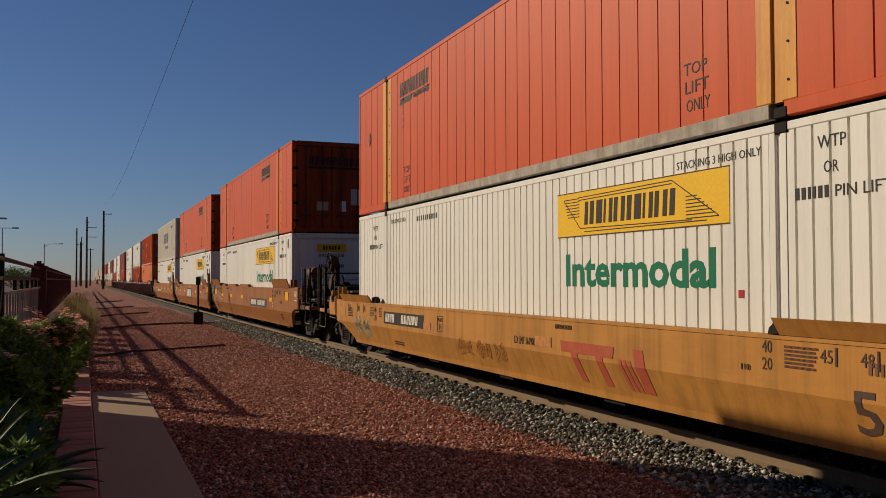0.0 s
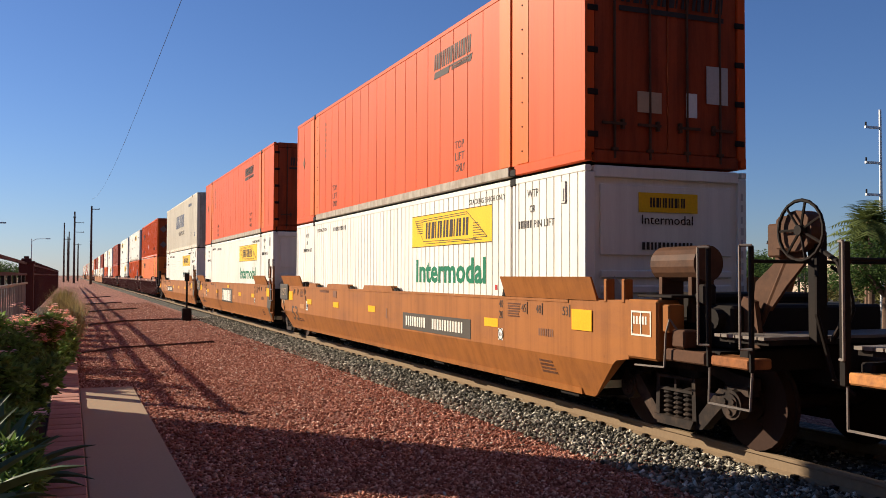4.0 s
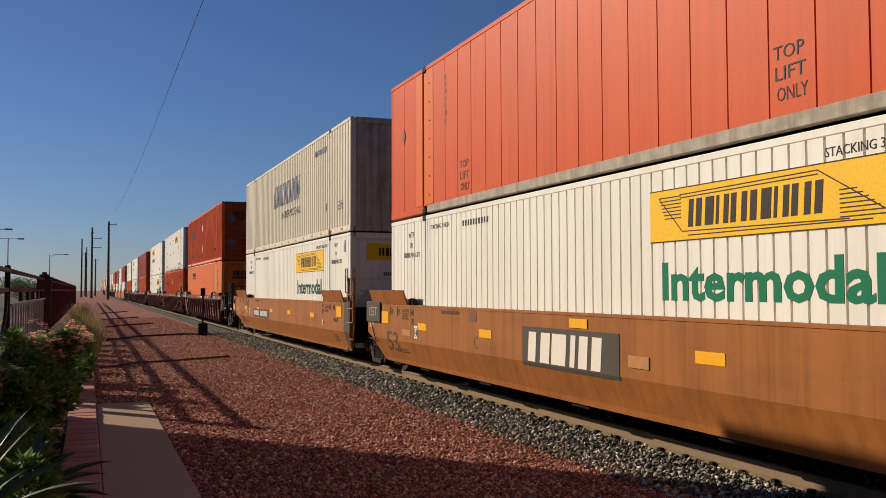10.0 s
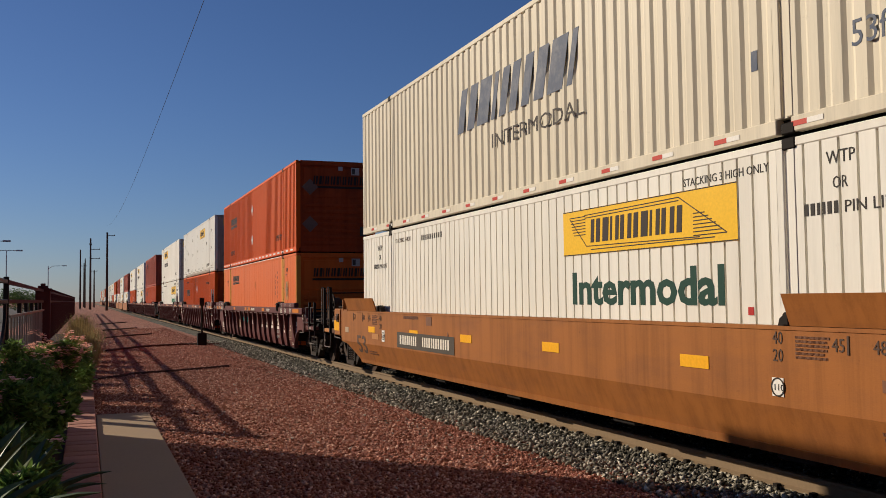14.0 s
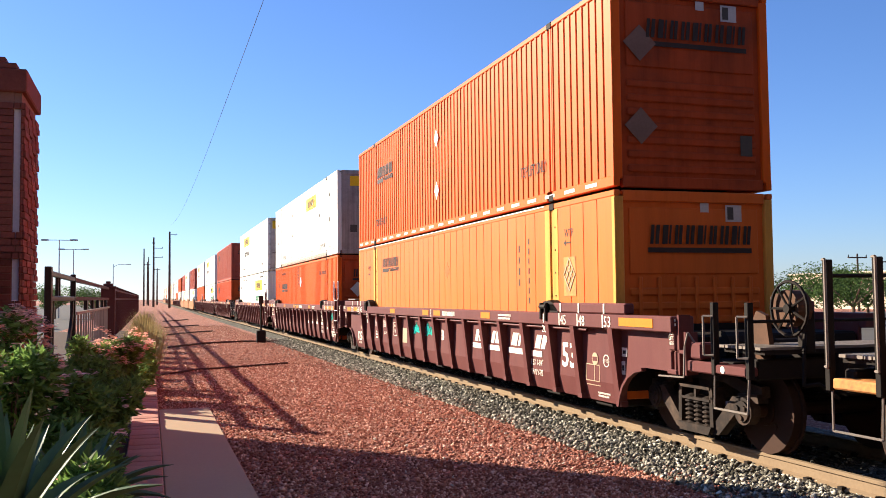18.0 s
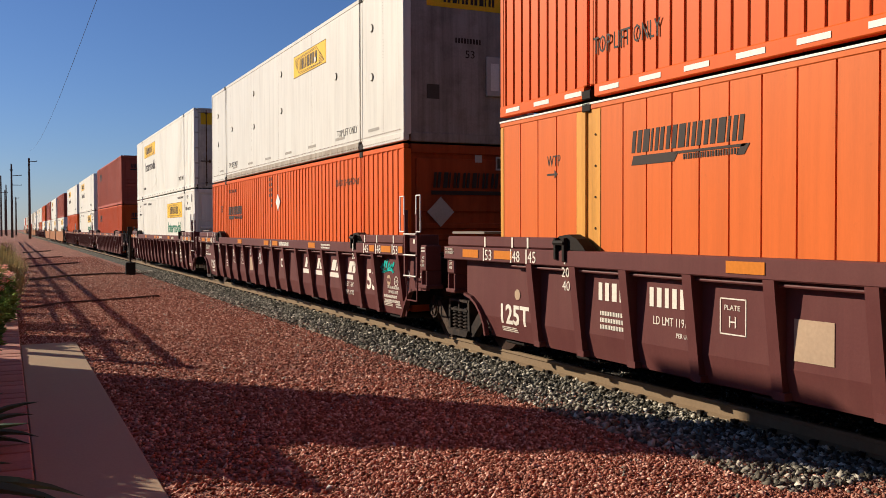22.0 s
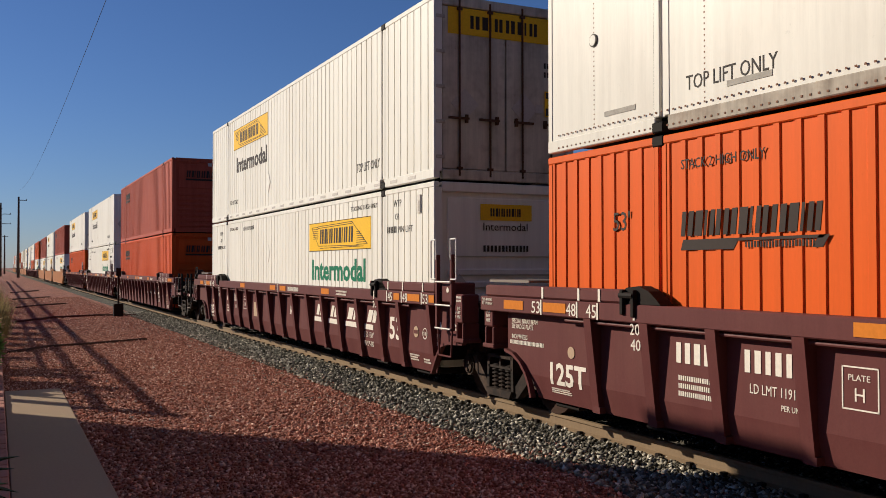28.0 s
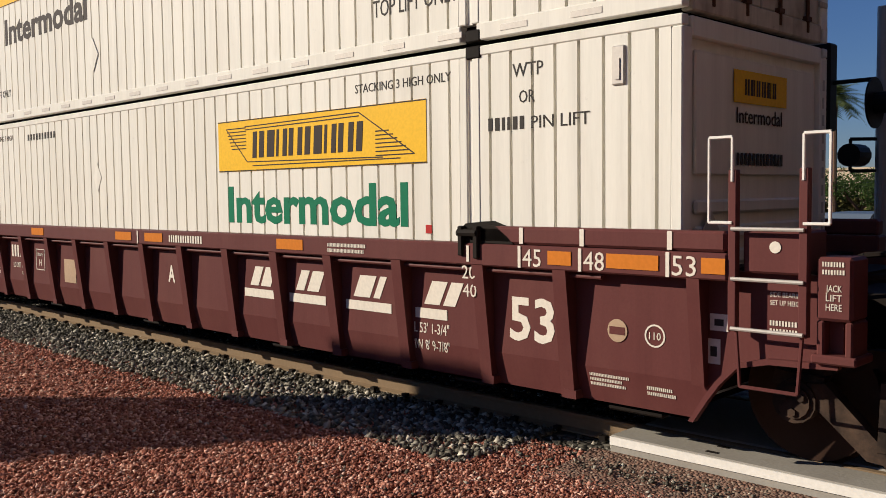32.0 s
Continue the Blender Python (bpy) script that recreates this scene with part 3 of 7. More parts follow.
for r in range(48):
    z = GZ + r * COURSE
    slot = 1.7 < z < 2.4 or 2.75 < z < 4.7
    cuts = (TX0, SLOT0, SLOT1, TX1) if slot or r % 2 else (TX0, TX0 + 0.17, SLOT1 - 0.05, TX1)
    for k in range(3):
        w = cuts[k + 1] - cuts[k]
        if not (slot and k == 1):
            part("brick", kept(("tower_brick", round(w, 3)), lambda bm: box(bm, 0.004, w - 0.004, 0, 0.05, 0.005, COURSE - 0.005, 0.006), BRICK), BRICK, tower, at=(cuts[k], TY0 - 0.015 - 0.004 * ((r * 7 + k * 3) % 3), z))
    for k in range(4):
        part("brick", kept(("tower_brick_side",), lambda bm: box(bm, -0.05, 0, 0.005, 0.447, 0.005, COURSE - 0.005, 0.006), BRICK), BRICK, tower, at=(TX1 + 0.015 + 0.012 * ((r * 5 + k) % 3), TY0 + k * 0.45, z))

FX = -1.8
fence = thing("steel_fence", "black and rust-red steel fence with two top rails, far ones added for their shadows", "fence")
for y in (18.4, 24.0):
    part("post", box(bmesh.new(), FX - 0.06, FX + 0.06, y - (0.22 if y < 19 else 0.07), y + 0.07, GZ, 2.42, 0.01), BLACK_PAINT, fence)
for z, t in ((2.3, 0.05), (1.83, 0.05)):
    part("rail", box(bmesh.new(), FX - 0.045, FX + 0.045, 18.2, 24.1, z - t, z + t, 0.01), BLACK_PAINT, fence)
    # Far rails added to cast the two long shadow lines on the gravel.
    part("rail", box(bmesh.new(), FX - 0.04, FX + 0.04, 24.1, 160, z - 0.05, z + 0.05), FENCE_RED, fence)
for y in (19.9, 20.3):
    part("mullion", box(bmesh.new(), FX - 0.03, FX + 0.03, y, y + 0.07, 1.88, 2.25), BLACK_PAINT, fence)
part("mullion", box(bmesh.new(), FX - 0.03, FX + 0.03, 19.0, 19.12, GZ, 1.78), BLACK_PAINT, fence)
bm = bmesh.new()
for i in range(7):
    a, b = i / 7, (i + 1) / 7
    prism(bm, [(23.7 - 1.5 * (1 - a) ** 2, 0.7 + 1.06 * a), (23.95 - 1.2 * (1 - a) ** 2, 0.7 + 1.06 * a), (23.95 - 1.2 * (1 - b) ** 2, 0.7 + 1.06 * b), (23.7 - 1.5 * (1 - b) ** 2, 0.7 + 1.06 * b)], FX - 0.03, FX + 0.03)
part("curved_brace", bm, BLACK_PAINT, fence)
for i in range(18):
    y = 24.4 + i * 1.05
    part("slat", kept(("slat",), lambda bm: box(bm, FX - 0.025, FX + 0.025, 0, 0.02, GZ, 1.5, 0.004), GREY_SLAT), GREY_SLAT, fence, at=(0.02, y, 0))
part("slat_rail", box(bmesh.new(), FX + 0.05, FX + 0.09, 24.2, 43, 1.43, 1.5), GREY_SLAT, fence)
for i in range(5):
    part("post", kept(("short_post",), lambda bm: box(bm, FX - 0.05, FX + 0.05, 0, 0.5, 1.5, 1.86), BLACK_PAINT), BLACK_PAINT, fence, at=(-0.03, 29 + i * 3.2, 0))
bm = bmesh.new()
for i in range(190):
    y = 44.2 + i * 0.6
    box(bm, FX - 0.035, FX + 0.035, y, y + 0.02, GZ, 2.5)
tagged(part("picket", bm, FENCE_RED, fence), kind="stuff")
pier = thing("brick_pier", "brick fence pier with a stepped cap", "brick pier")
for i, (a, z0, z1) in enumerate(((0.0, GZ, 2.3), (0.05, 2.3, 2.4), (-0.1, 2.4, 2.52), (-0.2, 2.52, 2.62))):
    part("course" if i else "shaft", box(bmesh.new(), -2.1 - a, -1.5 + a, 43.4 - a, 44.0 + a, z0, z1, 0.015), FENCE_RED, pier)

# ---- lineside things ----
# Dark tubes stand in for soft shadow lines across the gravel.
for pts in (((0.3, 25.0), (1.3, 26.45), (2.3, 26.8), (3.1, 27.3), (3.95, 27.85)), ((0.7, 38.8), (2.1, 41.4), (4.1, 42.6), (5.5, 41.8)), ((0.9, 52.4), (2.0, 54.9), (3.6, 57.1)), ((1.0, 66.0), (3.4, 70.5)), ((1.1, 84.0), (3.4, 90.0))):
    hose = bmesh.new()
    rods(hose, [(x, y, GZ + 0.0) for x, y in pts], 0.06 if pts[0][1] < 30 else 0.08, 8)
    tagged(part("drip_hose", hose, SHADOW_BROWN), "dark tube standing in for a shadow line across the red gravel", "hose", "hoses on the gravel")
post = thing("marker_post", "dark lineside post on a steel base box", "marker post", m=pose(4.75, 41.6, GZ))
part("base_box", box(bmesh.new(), -0.2, 0.2, -0.15, 0.15, 0, 0.55, 0.03), BLACK_STEEL, post)
part("mast", rod(bmesh.new(), (0, 0, 0.5), (0, 0, 2.1), 0.045), BLACK_STEEL, post)
part("head", box(bmesh.new(), -0.1, 0.1, -0.04, 0.04, 1.75, 2.1, 0.01), BLACK_STEEL, post)


def utility_pole(x, y, h, arms=(), r=0.16, steel=False, lean=0.0):
    p = thing("utility_pole", "slim grey steel utility pole" if steel else "dark weathered wooden utility pole", "utility pole", "utility poles", m=pose(x, y, GZ))
    m = POLE_STEEL if steel else POLE_WOOD
    part("shaft", rod(bmesh.new(), (0, 0, 0), (0, lean, h), r, 10, r * 0.62), m, p)
    for z, w, side in arms:
        part("crossarm", box(bmesh.new(), -w if side != 1 else 0.0, w if side != -1 else 0.0, -0.07, 0.07, z - 0.07, z + 0.07, 0.01), m, p)
        for u in ((-w, w) if side == 0 else (side * w,)):
            part("insulator", rod(bmesh.new(), (u * 0.95, 0, z + 0.07), (u * 0.95, 0, z + 0.3), 0.05), BLACK_STEEL, p)
    return p


utility_pole(4.05, 210, 16.9, ((16.2, 1.6, 1),), 0.3)
utility_pole(0.8, 240, 17.5, ((12.5, 2.2, 1), (16.0, 0.3, 0), (14.8, 2.2, 1)), 0.3)
utility_pole(-1.75, 280, 16.8, (), 0.28)
utility_pole(-0.5, 300, 15.2, (), 0.25)
utility_pole(2.3, 330, 12.6, ((12.2, 1.0, 0),), 0.3)
utility_pole(-1.0, 360, 16.0, ((15.0, 1.0, 0),), 0.28)
utility_pole(32.8, 50.2, 12.5, ((11.9, 0.5, 0), (10.6, 1.0, 0), (6.6, 0.8, 0)), 0.13)
utility_pole(51.2, 74.0, 6.2, ((5.6, 1.6, 0),), 0.14)
utility_pole(52.5, 73.5, 5.6, (), 0.14)
utility_pole(70.0, 77.0, 6.0, ((5.6, 1.2, 0),), 0.14)
utility_pole(75.0, 78.0, 5.4, ((5.2, 1.2, 0),), 0.14)
utility_pole(38.8, 31.7, 19.0, ((14.0, 2.0, 1), (10.5, 2.0, 1), (17.2, 2.0, 1)), 0.24, steel=True)
utility_pole(44.5, 40.2, 12.0, ((10.9, 1.2, -1), (8.8, 1.2, -1), (6.9, 1.2, -1)), 0.12, steel=True)
utility_pole(43.8, 33.5, 8.3, ((4.9, 1.5, -1),), 0.13)
utility_pole(41.3, 43.5, 3.6, (), 0.08)

wire = bpy.data.curves.new("overhead_wire", "CURVE")
wire.dimensions, wire.bevel_depth, wire.bevel_resolution = "3D", 0.012, 1
sp = wire.splines.new("POLY")
sp.points.add(20)
for i in range(21):
    y = -5.5 + i * 10.7
    sp.points[i].co = (4.0, y, 12.85 + 0.00028 * (y - 72) ** 2 * (1 if y > 72 else 0.45), 1)
wire.materials.append(BLACK_PAINT)
tagged(new("overhead_wire", wire), "thin dark overhead wire strung from a pole", "wire")


def street_lamp(x, y, h, double=True, face=1):
    p = thing("street_lamp", "tall pale street lamp with flat heads" if double else "street lamp with a curved arm", "street lamp", "street lamps", m=pose(x, y, GZ))
    part("pole", rod(bmesh.new(), (0, 0, 0), (0, 0, h), 0.1, 10, 0.06), POLE_STEEL, p)
    if double:
        part("arm", rod(bmesh.new(), (-1.2, 0, h), (1.2, 0, h), 0.04), POLE_STEEL, p)
        for s in (-1, 1):
            part("lamp_head", box(bmesh.new(), s * 1.5 - 0.4, s * 1.5 + 0.4, -0.2, 0.2, h - 0.08, h + 0.1, 0.03), POLE_STEEL, p)
    else:
        part("arm", rods(bmesh.new(), [(0, 0, h - 0.5), (face * 0.7, 0, h - 0.05), (face * 1.6, 0, h), (face * 2.2, 0, h)], 0.04), POLE_STEEL, p)
        part("lamp_head", box(bmesh.new(), face * 2.5 - 0.35, face * 2.5 + 0.35, -0.14, 0.14, h - 0.06, h + 0.08, 0.03), POLE_STEEL, p)


street_lamp(-9.7, 110, 8.7)
street_lamp(-9.7, 130, 8.7)
street_lamp(44.5, 34.5, 9.0, False, 1)
street_lamp(-6.0, 165, 8.0, False, 1)


# ---- plants ----
def cards(bm, centres, size, rnd, droop=0.0):
    """Small pointed leaves, each a folded pair of faces."""
    for c in centres:
        a, t = rnd.uniform(0, 6.283), rnd.uniform(-0.7, 0.9) - droop
        d = Vector((math.cos(a) * math.cos(t), math.sin(a) * math.cos(t), math.sin(t)))
        w = d.cross(Vector((rnd.uniform(-1, 1), rnd.uniform(-1, 1), 1))).normalized()
        s = size * rnd.uniform(0.6, 1.3)
        n = d.cross(w) * s * 0.12
        p = Vector(c)
        v = [bm.verts.new(p), bm.verts.new(p + d * s * 0.5 + w * s * 0.2 + n), bm.verts.new(p + d * s), bm.verts.new(p + d * s * 0.5 - w * s * 0.2 + n)]
        bm.faces.new((v[0], v[1], v[2]))
        bm.faces.new((v[0], v[2], v[3]))
    return bm


def blob(rnd, c, r, n):
    """Points in a lumpy crown made of several lobes."""
    lobes = [(Vector(c) + Vector((rnd.uniform(-0.7, 0.7) * r[0], rnd.uniform(-0.7, 0.7) * r[1], rnd.uniform(-0.6, 0.6) * r[2])), rnd.uniform(0.3, 0.6)) for _ in range(9)]
    out = []
    while len(out) < n:
        o, k = rnd.choice(lobes)
        v = Vector((rnd.gauss(0, 1), rnd.gauss(0, 1), rnd.gauss(0, 1))).normalized() * rnd.uniform(0.55, 1.0) ** 0.5
        out.append(o + Vector((v.x * r[0] * k, v.y * r[1] * k, v.z * r[2] * k)))
    return out


def shrub(x, y, w, h, seed, flowers=60):
    rnd = random.Random(seed)
    s = thing("flowering_shrub", "leafy green shrub with coral and orange blossoms", "shrub", "shrubs in the planter", m=pose(x, y, -0.15))
    h += 0.15
    part("stem", (lambda b: ([rod(b, (0, 0, 0), (rnd.uniform(-w, w) * 0.5, rnd.uniform(-w, w) * 0.5, h * rnd.uniform(0.5, 0.8)), 0.014, 5, 0.006) for _ in range(14)], b)[1])(bmesh.new()), BARK, s)
    part("foliage", cards(bmesh.new(), blob(rnd, (0, 0, h * 0.55), (w, w, h * 0.5), 3000), 0.13, rnd), LEAF, s)
    bm = bmesh.new()
    for p in blob(rnd, (0, 0, h * 0.74), (w * 1.12, w * 1.12, h * 0.42), flowers * 2):
        if p.z < h * 0.6:
            continue
        for k in range(10):
            o = p + Vector((rnd.gauss(0, 0.03), rnd.gauss(0, 0.03), rnd.gauss(0, 0.018)))
            a = rnd.uniform(0, 6.28)
            v = [bm.verts.new(o + Vector((0.036 * math.cos(a + j * 1.571), 0.036 * math.sin(a + j * 1.571), rnd.uniform(-0.008, 0.012)))) for j in range(4)]
            bm.faces.new(v)
    part("blossom", bm, PETAL, s, "coral and orange blossoms")


for i, (x, y, w, h, f) in enumerate(((-1.6, 11.6, 0.5, 1.65, 110), (-1.35, 10.2, 0.45, 1.35, 60), (-0.45, 19.2, 0.45, 1.0, 90), (-1.1, 18.9, 0.5, 1.15, 80), (-0.3, 20.8, 0.4, 0.85, 50), (-0.85, 11.2, 0.45, 0.9, 10), (-0.5, 12.8, 0.36, 0.7, 6), (-0.95, 13.8, 0.5, 0.95, 10), (-0.62, 9.6, 0.4, 0.6, 6), (-0.5, 8.0, 0.3, 0.45, 4))):
    shrub(x, y, w, h, 100 + i, f)


def agave(x, y, r, n, seed, up=0.7):
    rnd = random.Random(seed)
    a = thing("agave", "grey-green agave with long pointed arching leaves", "agave", "agaves in the planter", m=pose(x, y, -0.15))
    for i in range(n):
        ang = i * 2.4 + rnd.uniform(-0.2, 0.2)
        lift = up * (0.35 + 0.9 * i / n) + rnd.uniform(-0.08, 0.08)
        ln = r * rnd.uniform(0.8, 1.15)
        bm = bmesh.new()
        rows = []
        for k in range(8):
            f = k / 7
            e = lift - 0.75 * f * f * (1 - 0.55 * i / n)
            u = ln * f
            rad = u * math.cos(lift) + 0.03
            z = 0.06 + u * math.sin(lift) - 0.42 * ln * f * f * (1 - 0.6 * i / n)
            w = (0.034 + r * 0.052) * (math.sin(min(1, f * 1.9 + 0.35) * 1.57)) * (1 - f ** 2.2) + 0.002
            rows.append([bm.verts.new((rad, -w, z + w * 0.45)), bm.verts.new((rad, 0, z)), bm.verts.new((rad, w, z + w * 0.45)), bm.verts.new((rad, 0, z - w * 0.35))])
        for p, q_ in zip(rows, rows[1:]):
            for j in range(4):
                bm.faces.new((p[j], p[(j + 1) % 4], q_[(j + 1) % 4], q_[j]))
        part("leaf", bm, AGAVE, a, at=Matrix.Rotation(ang, 4, "Z"))


agave(-1.05, 6.9, 1.55, 46, 1, 1.2)
agave(-0.66, 8.7, 1.05, 34, 2, 1.0)
agave(-1.55, 7.9, 0.95, 26, 3)
agave(-0.62, 7.6, 0.6, 18, 4, 0.95)


def dry_bush(x, y, w, h, seed):
    rnd = random.Random(seed)
    s = thing("dry_grass_clump", "dry yellow-green grass clump beside the gravel", "grass clump", "dry grass clumps", m=pose(x, y, GZ))
    bm = bmesh.new()
    for _ in range(420):
        a, r0 = rnd.uniform(0, 6.283), rnd.uniform(0, w * 0.6)
        b = Vector((r0 * math.cos(a), r0 * math.sin(a), 0))
        t = b + Vector((math.cos(a) * rnd.uniform(0, w * 0.7), math.sin(a) * rnd.uniform(0, w * 0.7), h * rnd.uniform(0.5, 1.1)))
        m = (b + t) / 2 + Vector((0, 0, h * 0.12))
        d = Vector((-math.sin(a), math.cos(a), 0)) * 0.008
        v = [bm.verts.new(p) for p in (b - d, b + d, m + d, m - d, t)]
        bm.faces.new((v[0], v[1], v[2], v[3]))
        bm.faces.new((v[3], v[2], v[4]))
    part("grass", bm, DRY, s)


for i, (x, y, w, h) in enumerate(((-0.15, 26.5, 0.55, 0.95), (-0.3, 28.5, 0.6, 1.2), (0.05, 30.5, 0.6, 1.1), (-0.25, 33, 0.7, 1.3), (0.0, 36, 0.7, 1.2), (-0.3, 40, 0.8, 1.2), (-0.6, 24.5, 0.5, 0.9), (-0.3, 48, 0.9, 1.2), (-0.4, 60, 1.0, 1.3))):
    dry_bush(x, y, w, h, 40 + i)


def tree(x, y, h, w, seed, n=2600, leaf=0.22, trunk=0.35):
    rnd = random.Random(seed)
    t = thing("tree", "rounded green tree with an uneven crown", "tree", "trees across the tracks", m=pose(x, y, GZ))
    bm = bmesh.new()
    rod(bm, (0, 0, 0), (0, 0, h * trunk), h * 0.035, 8, h * 0.026)
    for k in range(6):
        a = k * 1.05 + rnd.uniform(-0.3, 0.3)
        rod(bm, (0, 0, h * trunk * 0.95), (math.cos(a) * w * 0.55, math.sin(a) * w * 0.55, h * rnd.uniform(0.6, 0.85)), h * 0.02, 6, h * 0.006)
    part("trunk", bm, BARK, t)
    part("crown", cards(bmesh.new(), blob(rnd, (0, 0, h * 0.66), (w, w, h * 0.33), n), leaf, rnd, 0.2), TREE_LEAF, t)


for i, (x, y, h, w) in enumerate(((29.6, 26.6, 3.7, 1.9), (31.0, 25.6, 3.9, 1.6), (37, 49, 2.9, 2.3), (40, 46.5, 3.5, 2.6), (42.5, 46.0, 3.2, 2.4), (34.5, 47, 2.5, 1.8), (48, 17.6, 3.0, 2.6), (56, 25.5, 3.9, 3.2), (60, 22, 3.6, 3.0), (55.0, 31.0, 3.8, 3.0),
                                (52.1, 60.6, 4.6, 3.5), (58, 68, 4.5, 3.6), (66, 60, 4.4, 3.8), (35.0, 31.3, 5.4, 1.7), (36, 40, 3.6, 2.4), (-5.6, 100, 3.4, 2.6), (-9.5, 104, 3.0, 2.4), (-12, 120, 4.0, 3.0), (-8, 150, 4.2, 3.2), (26.5, 60, 4.5, 3.0), (28, 66, 5.5, 3.2))):
    tree(x, y, h, w, 200 + i)


def palm(x, y, h, seed, r=1.9):
    rnd = random.Random(seed)
    p = thing("palm_tree", "fan palm with a shaggy crown on a tall trunk", "palm tree", "palm trees across the tracks", m=pose(x, y, GZ))
    bm = bmesh.new()
    for k in range(8):
        rod(bm, (0, 0, h * k / 8), (0, 0, h * (k + 1) / 8), 0.15 - 0.006 * k + 0.012 * (k % 2), 9, 0.14 - 0.006 * k + (0.08 if k == 7 else 0))
    part("trunk", bm, BARK, p)
    bm = bmesh.new()
    for i in range(46):
        a, el = i * 2.4, 1.35 - 1.9 * i / 46 + rnd.uniform(-0.1, 0.1)
        ln = r * rnd.uniform(0.8, 1.15)
        d = Vector((math.cos(a) * math.cos(el), math.sin(a) * math.cos(el), math.sin(el)))
        side = Vector((-math.sin(a), math.cos(a), 0))
        def at_(f):
            return Vector((0, 0, h)) + d * ln * f - Vector((0, 0, 0.38 * ln * f * f))
        for k in range(11):
            f = 0.12 + 0.085 * k
            o, o2 = at_(f), at_(f + 0.07)
            w = ln * 0.3 * math.sin(min(1.0, 0.35 + f) * 2.2) + 0.05
            for s in (-1, 1):
                v = [bm.verts.new(q_) for q_ in (o, o2, o2 + side * s * w + d * ln * 0.12 - Vector((0, 0, w * 0.45)))]
                bm.faces.new(v)
    part("crown", bm, PALM_LEAF, p)


for i, (x, y, h, r) in enumerate(((38.0, 58.8, 7.2, 1.9), (36.9, 59.6, 6.8, 1.8), (44.5, 66.4, 5.2, 1.8), (37.7, 24.6, 5.2, 1.45), (38.5, 23.4, 5.8, 1.5), (36.4, 21.0, 6.6, 1.5), (49.9, 33.5, 4.5, 1.2), (51.1, 31.5, 4.2, 1.2), (49.2, 34.5, 3.9, 1.1), (40.5, 19.8, 7.1, 1.35), (49.7, 23.9, 4.9, 1.35), (47.0, 18.5, 6.8, 1.35), (31.8, 29.3, 4.4, 1.5), (33.0, 30.6, 3.9, 1.7))):
    palm(x, y, h, 300 + i, r)


def scrub_bank(x0, x1, y0, y1, h, n, seed):
    rnd = random.Random(seed)
    bm = bmesh.new()
    pts = []
    for _ in range(n):
        u, v = rnd.uniform(0, 1), rnd.uniform(0, 1)
        top = h * (0.7 + 0.3 * math.sin(u * 19 + seed) * math.sin(u * 7.3))
        pts.append((x0 + (x1 - x0) * u + rnd.uniform(-1, 1), y0 + (y1 - y0) * u + rnd.uniform(-1, 1), GZ + top * v ** 0.7))
    tagged(part("scrub", cards(bm, pts, 0.42, rnd), OLIVE), "dry olive scrub along a bank", "scrub", kind="stuff")


scrub_bank(53, 62, 30, 8, 2.5, 9000, 3)
scrub_bank(60, 50, 60, 34, 2.2, 7000, 4)

# ---- across the tracks ----
def building(x, y, w, d, h, material, label, windows=3):
    b = thing("building", label, "building", "buildings across the tracks", m=pose(x, y, GZ))
    part("wall", box(bmesh.new(), 0, w, 0, d, 0, h), material, b)
    part("roof", box(bmesh.new(), -0.25, w + 0.25, -0.25, d + 0.25, h, h + 0.25, 0.03), material, b)
    for i in range(windows):
        u = (i + 0.5) * d / windows
        part("window", box(bmesh.new(), -0.04, 0.02, u - 0.6, u + 0.6, h * 0.35, h * 0.75), DARK_GLASS, b)


building(95, 25, 14, 18, 4.0, BUFF_WALL, "low buff stucco building with dark windows")
building(80, 60, 20, 40, 4.2, BUFF_WALL, "long low pale building", 6)
building(98, 2, 16, 14, 4.0, BUFF_WALL, "low buff stucco building with dark windows")


def vehicle(x, y, yaw, material, label, truck_body=False):
    v = thing("parked_truck" if truck_body else "parked_car", label, "truck" if truck_body else "car", "vehicles across the tracks", m=pose(x, y, GZ, 0, 0, yaw))
    if truck_body:
        part("cargo_box", box(bmesh.new(), -1.1, 1.1, -1.5, 3.0, 0.9, 2.9, 0.05), CAR_WHITE, v)
        part("cab", prism(bmesh.new(), [(-3.3, 0.6), (-1.55, 0.6), (-1.55, 2.5), (-2.4, 2.5), (-2.8, 1.6), (-3.3, 1.45)], -1.05, 1.05), material, v)
        part("windscreen", prism(bmesh.new(), [(-2.8, 1.62), (-2.42, 2.42), (-2.46, 2.43), (-2.86, 1.64)], -0.9, 0.9), DARK_GLASS, v)
        wy = (-2.5, 2.0)
    else:
        part("body", prism(bmesh.new(), [(-2.2, 0.35), (2.2, 0.35), (2.25, 0.85), (1.4, 0.95), (0.9, 1.42), (-0.9, 1.45), (-1.6, 0.98), (-2.2, 0.85)], -0.88, 0.88), material, v)
        part("side_glass", prism(bmesh.new(), [(1.15, 0.99), (0.8, 1.36), (-0.8, 1.38), (-1.3, 1.0)], -0.89, 0.89), DARK_GLASS, v)
        wy = (-1.4, 1.4)
    for y_ in wy:
        for s in (-1, 1):
            part("wheel", rod(bmesh.new(), (s * 0.7, y_, 0.36), (s * 0.92, y_, 0.36), 0.36, 16), BLACK_PAINT, v)


vehicle(45.0, 30.0, -20, CAR_YELLOW, "box truck with a yellow cab", True)
vehicle(28.5, 10.4, 80, CAR_BLUE, "blue-grey car parked on the asphalt")
vehicle(30.5, 8.0, 80, CAR_WHITE, "white car parked on the asphalt")
vehicle(-9.0, 70, 0, CAR_WHITE, "white car parked on the street")
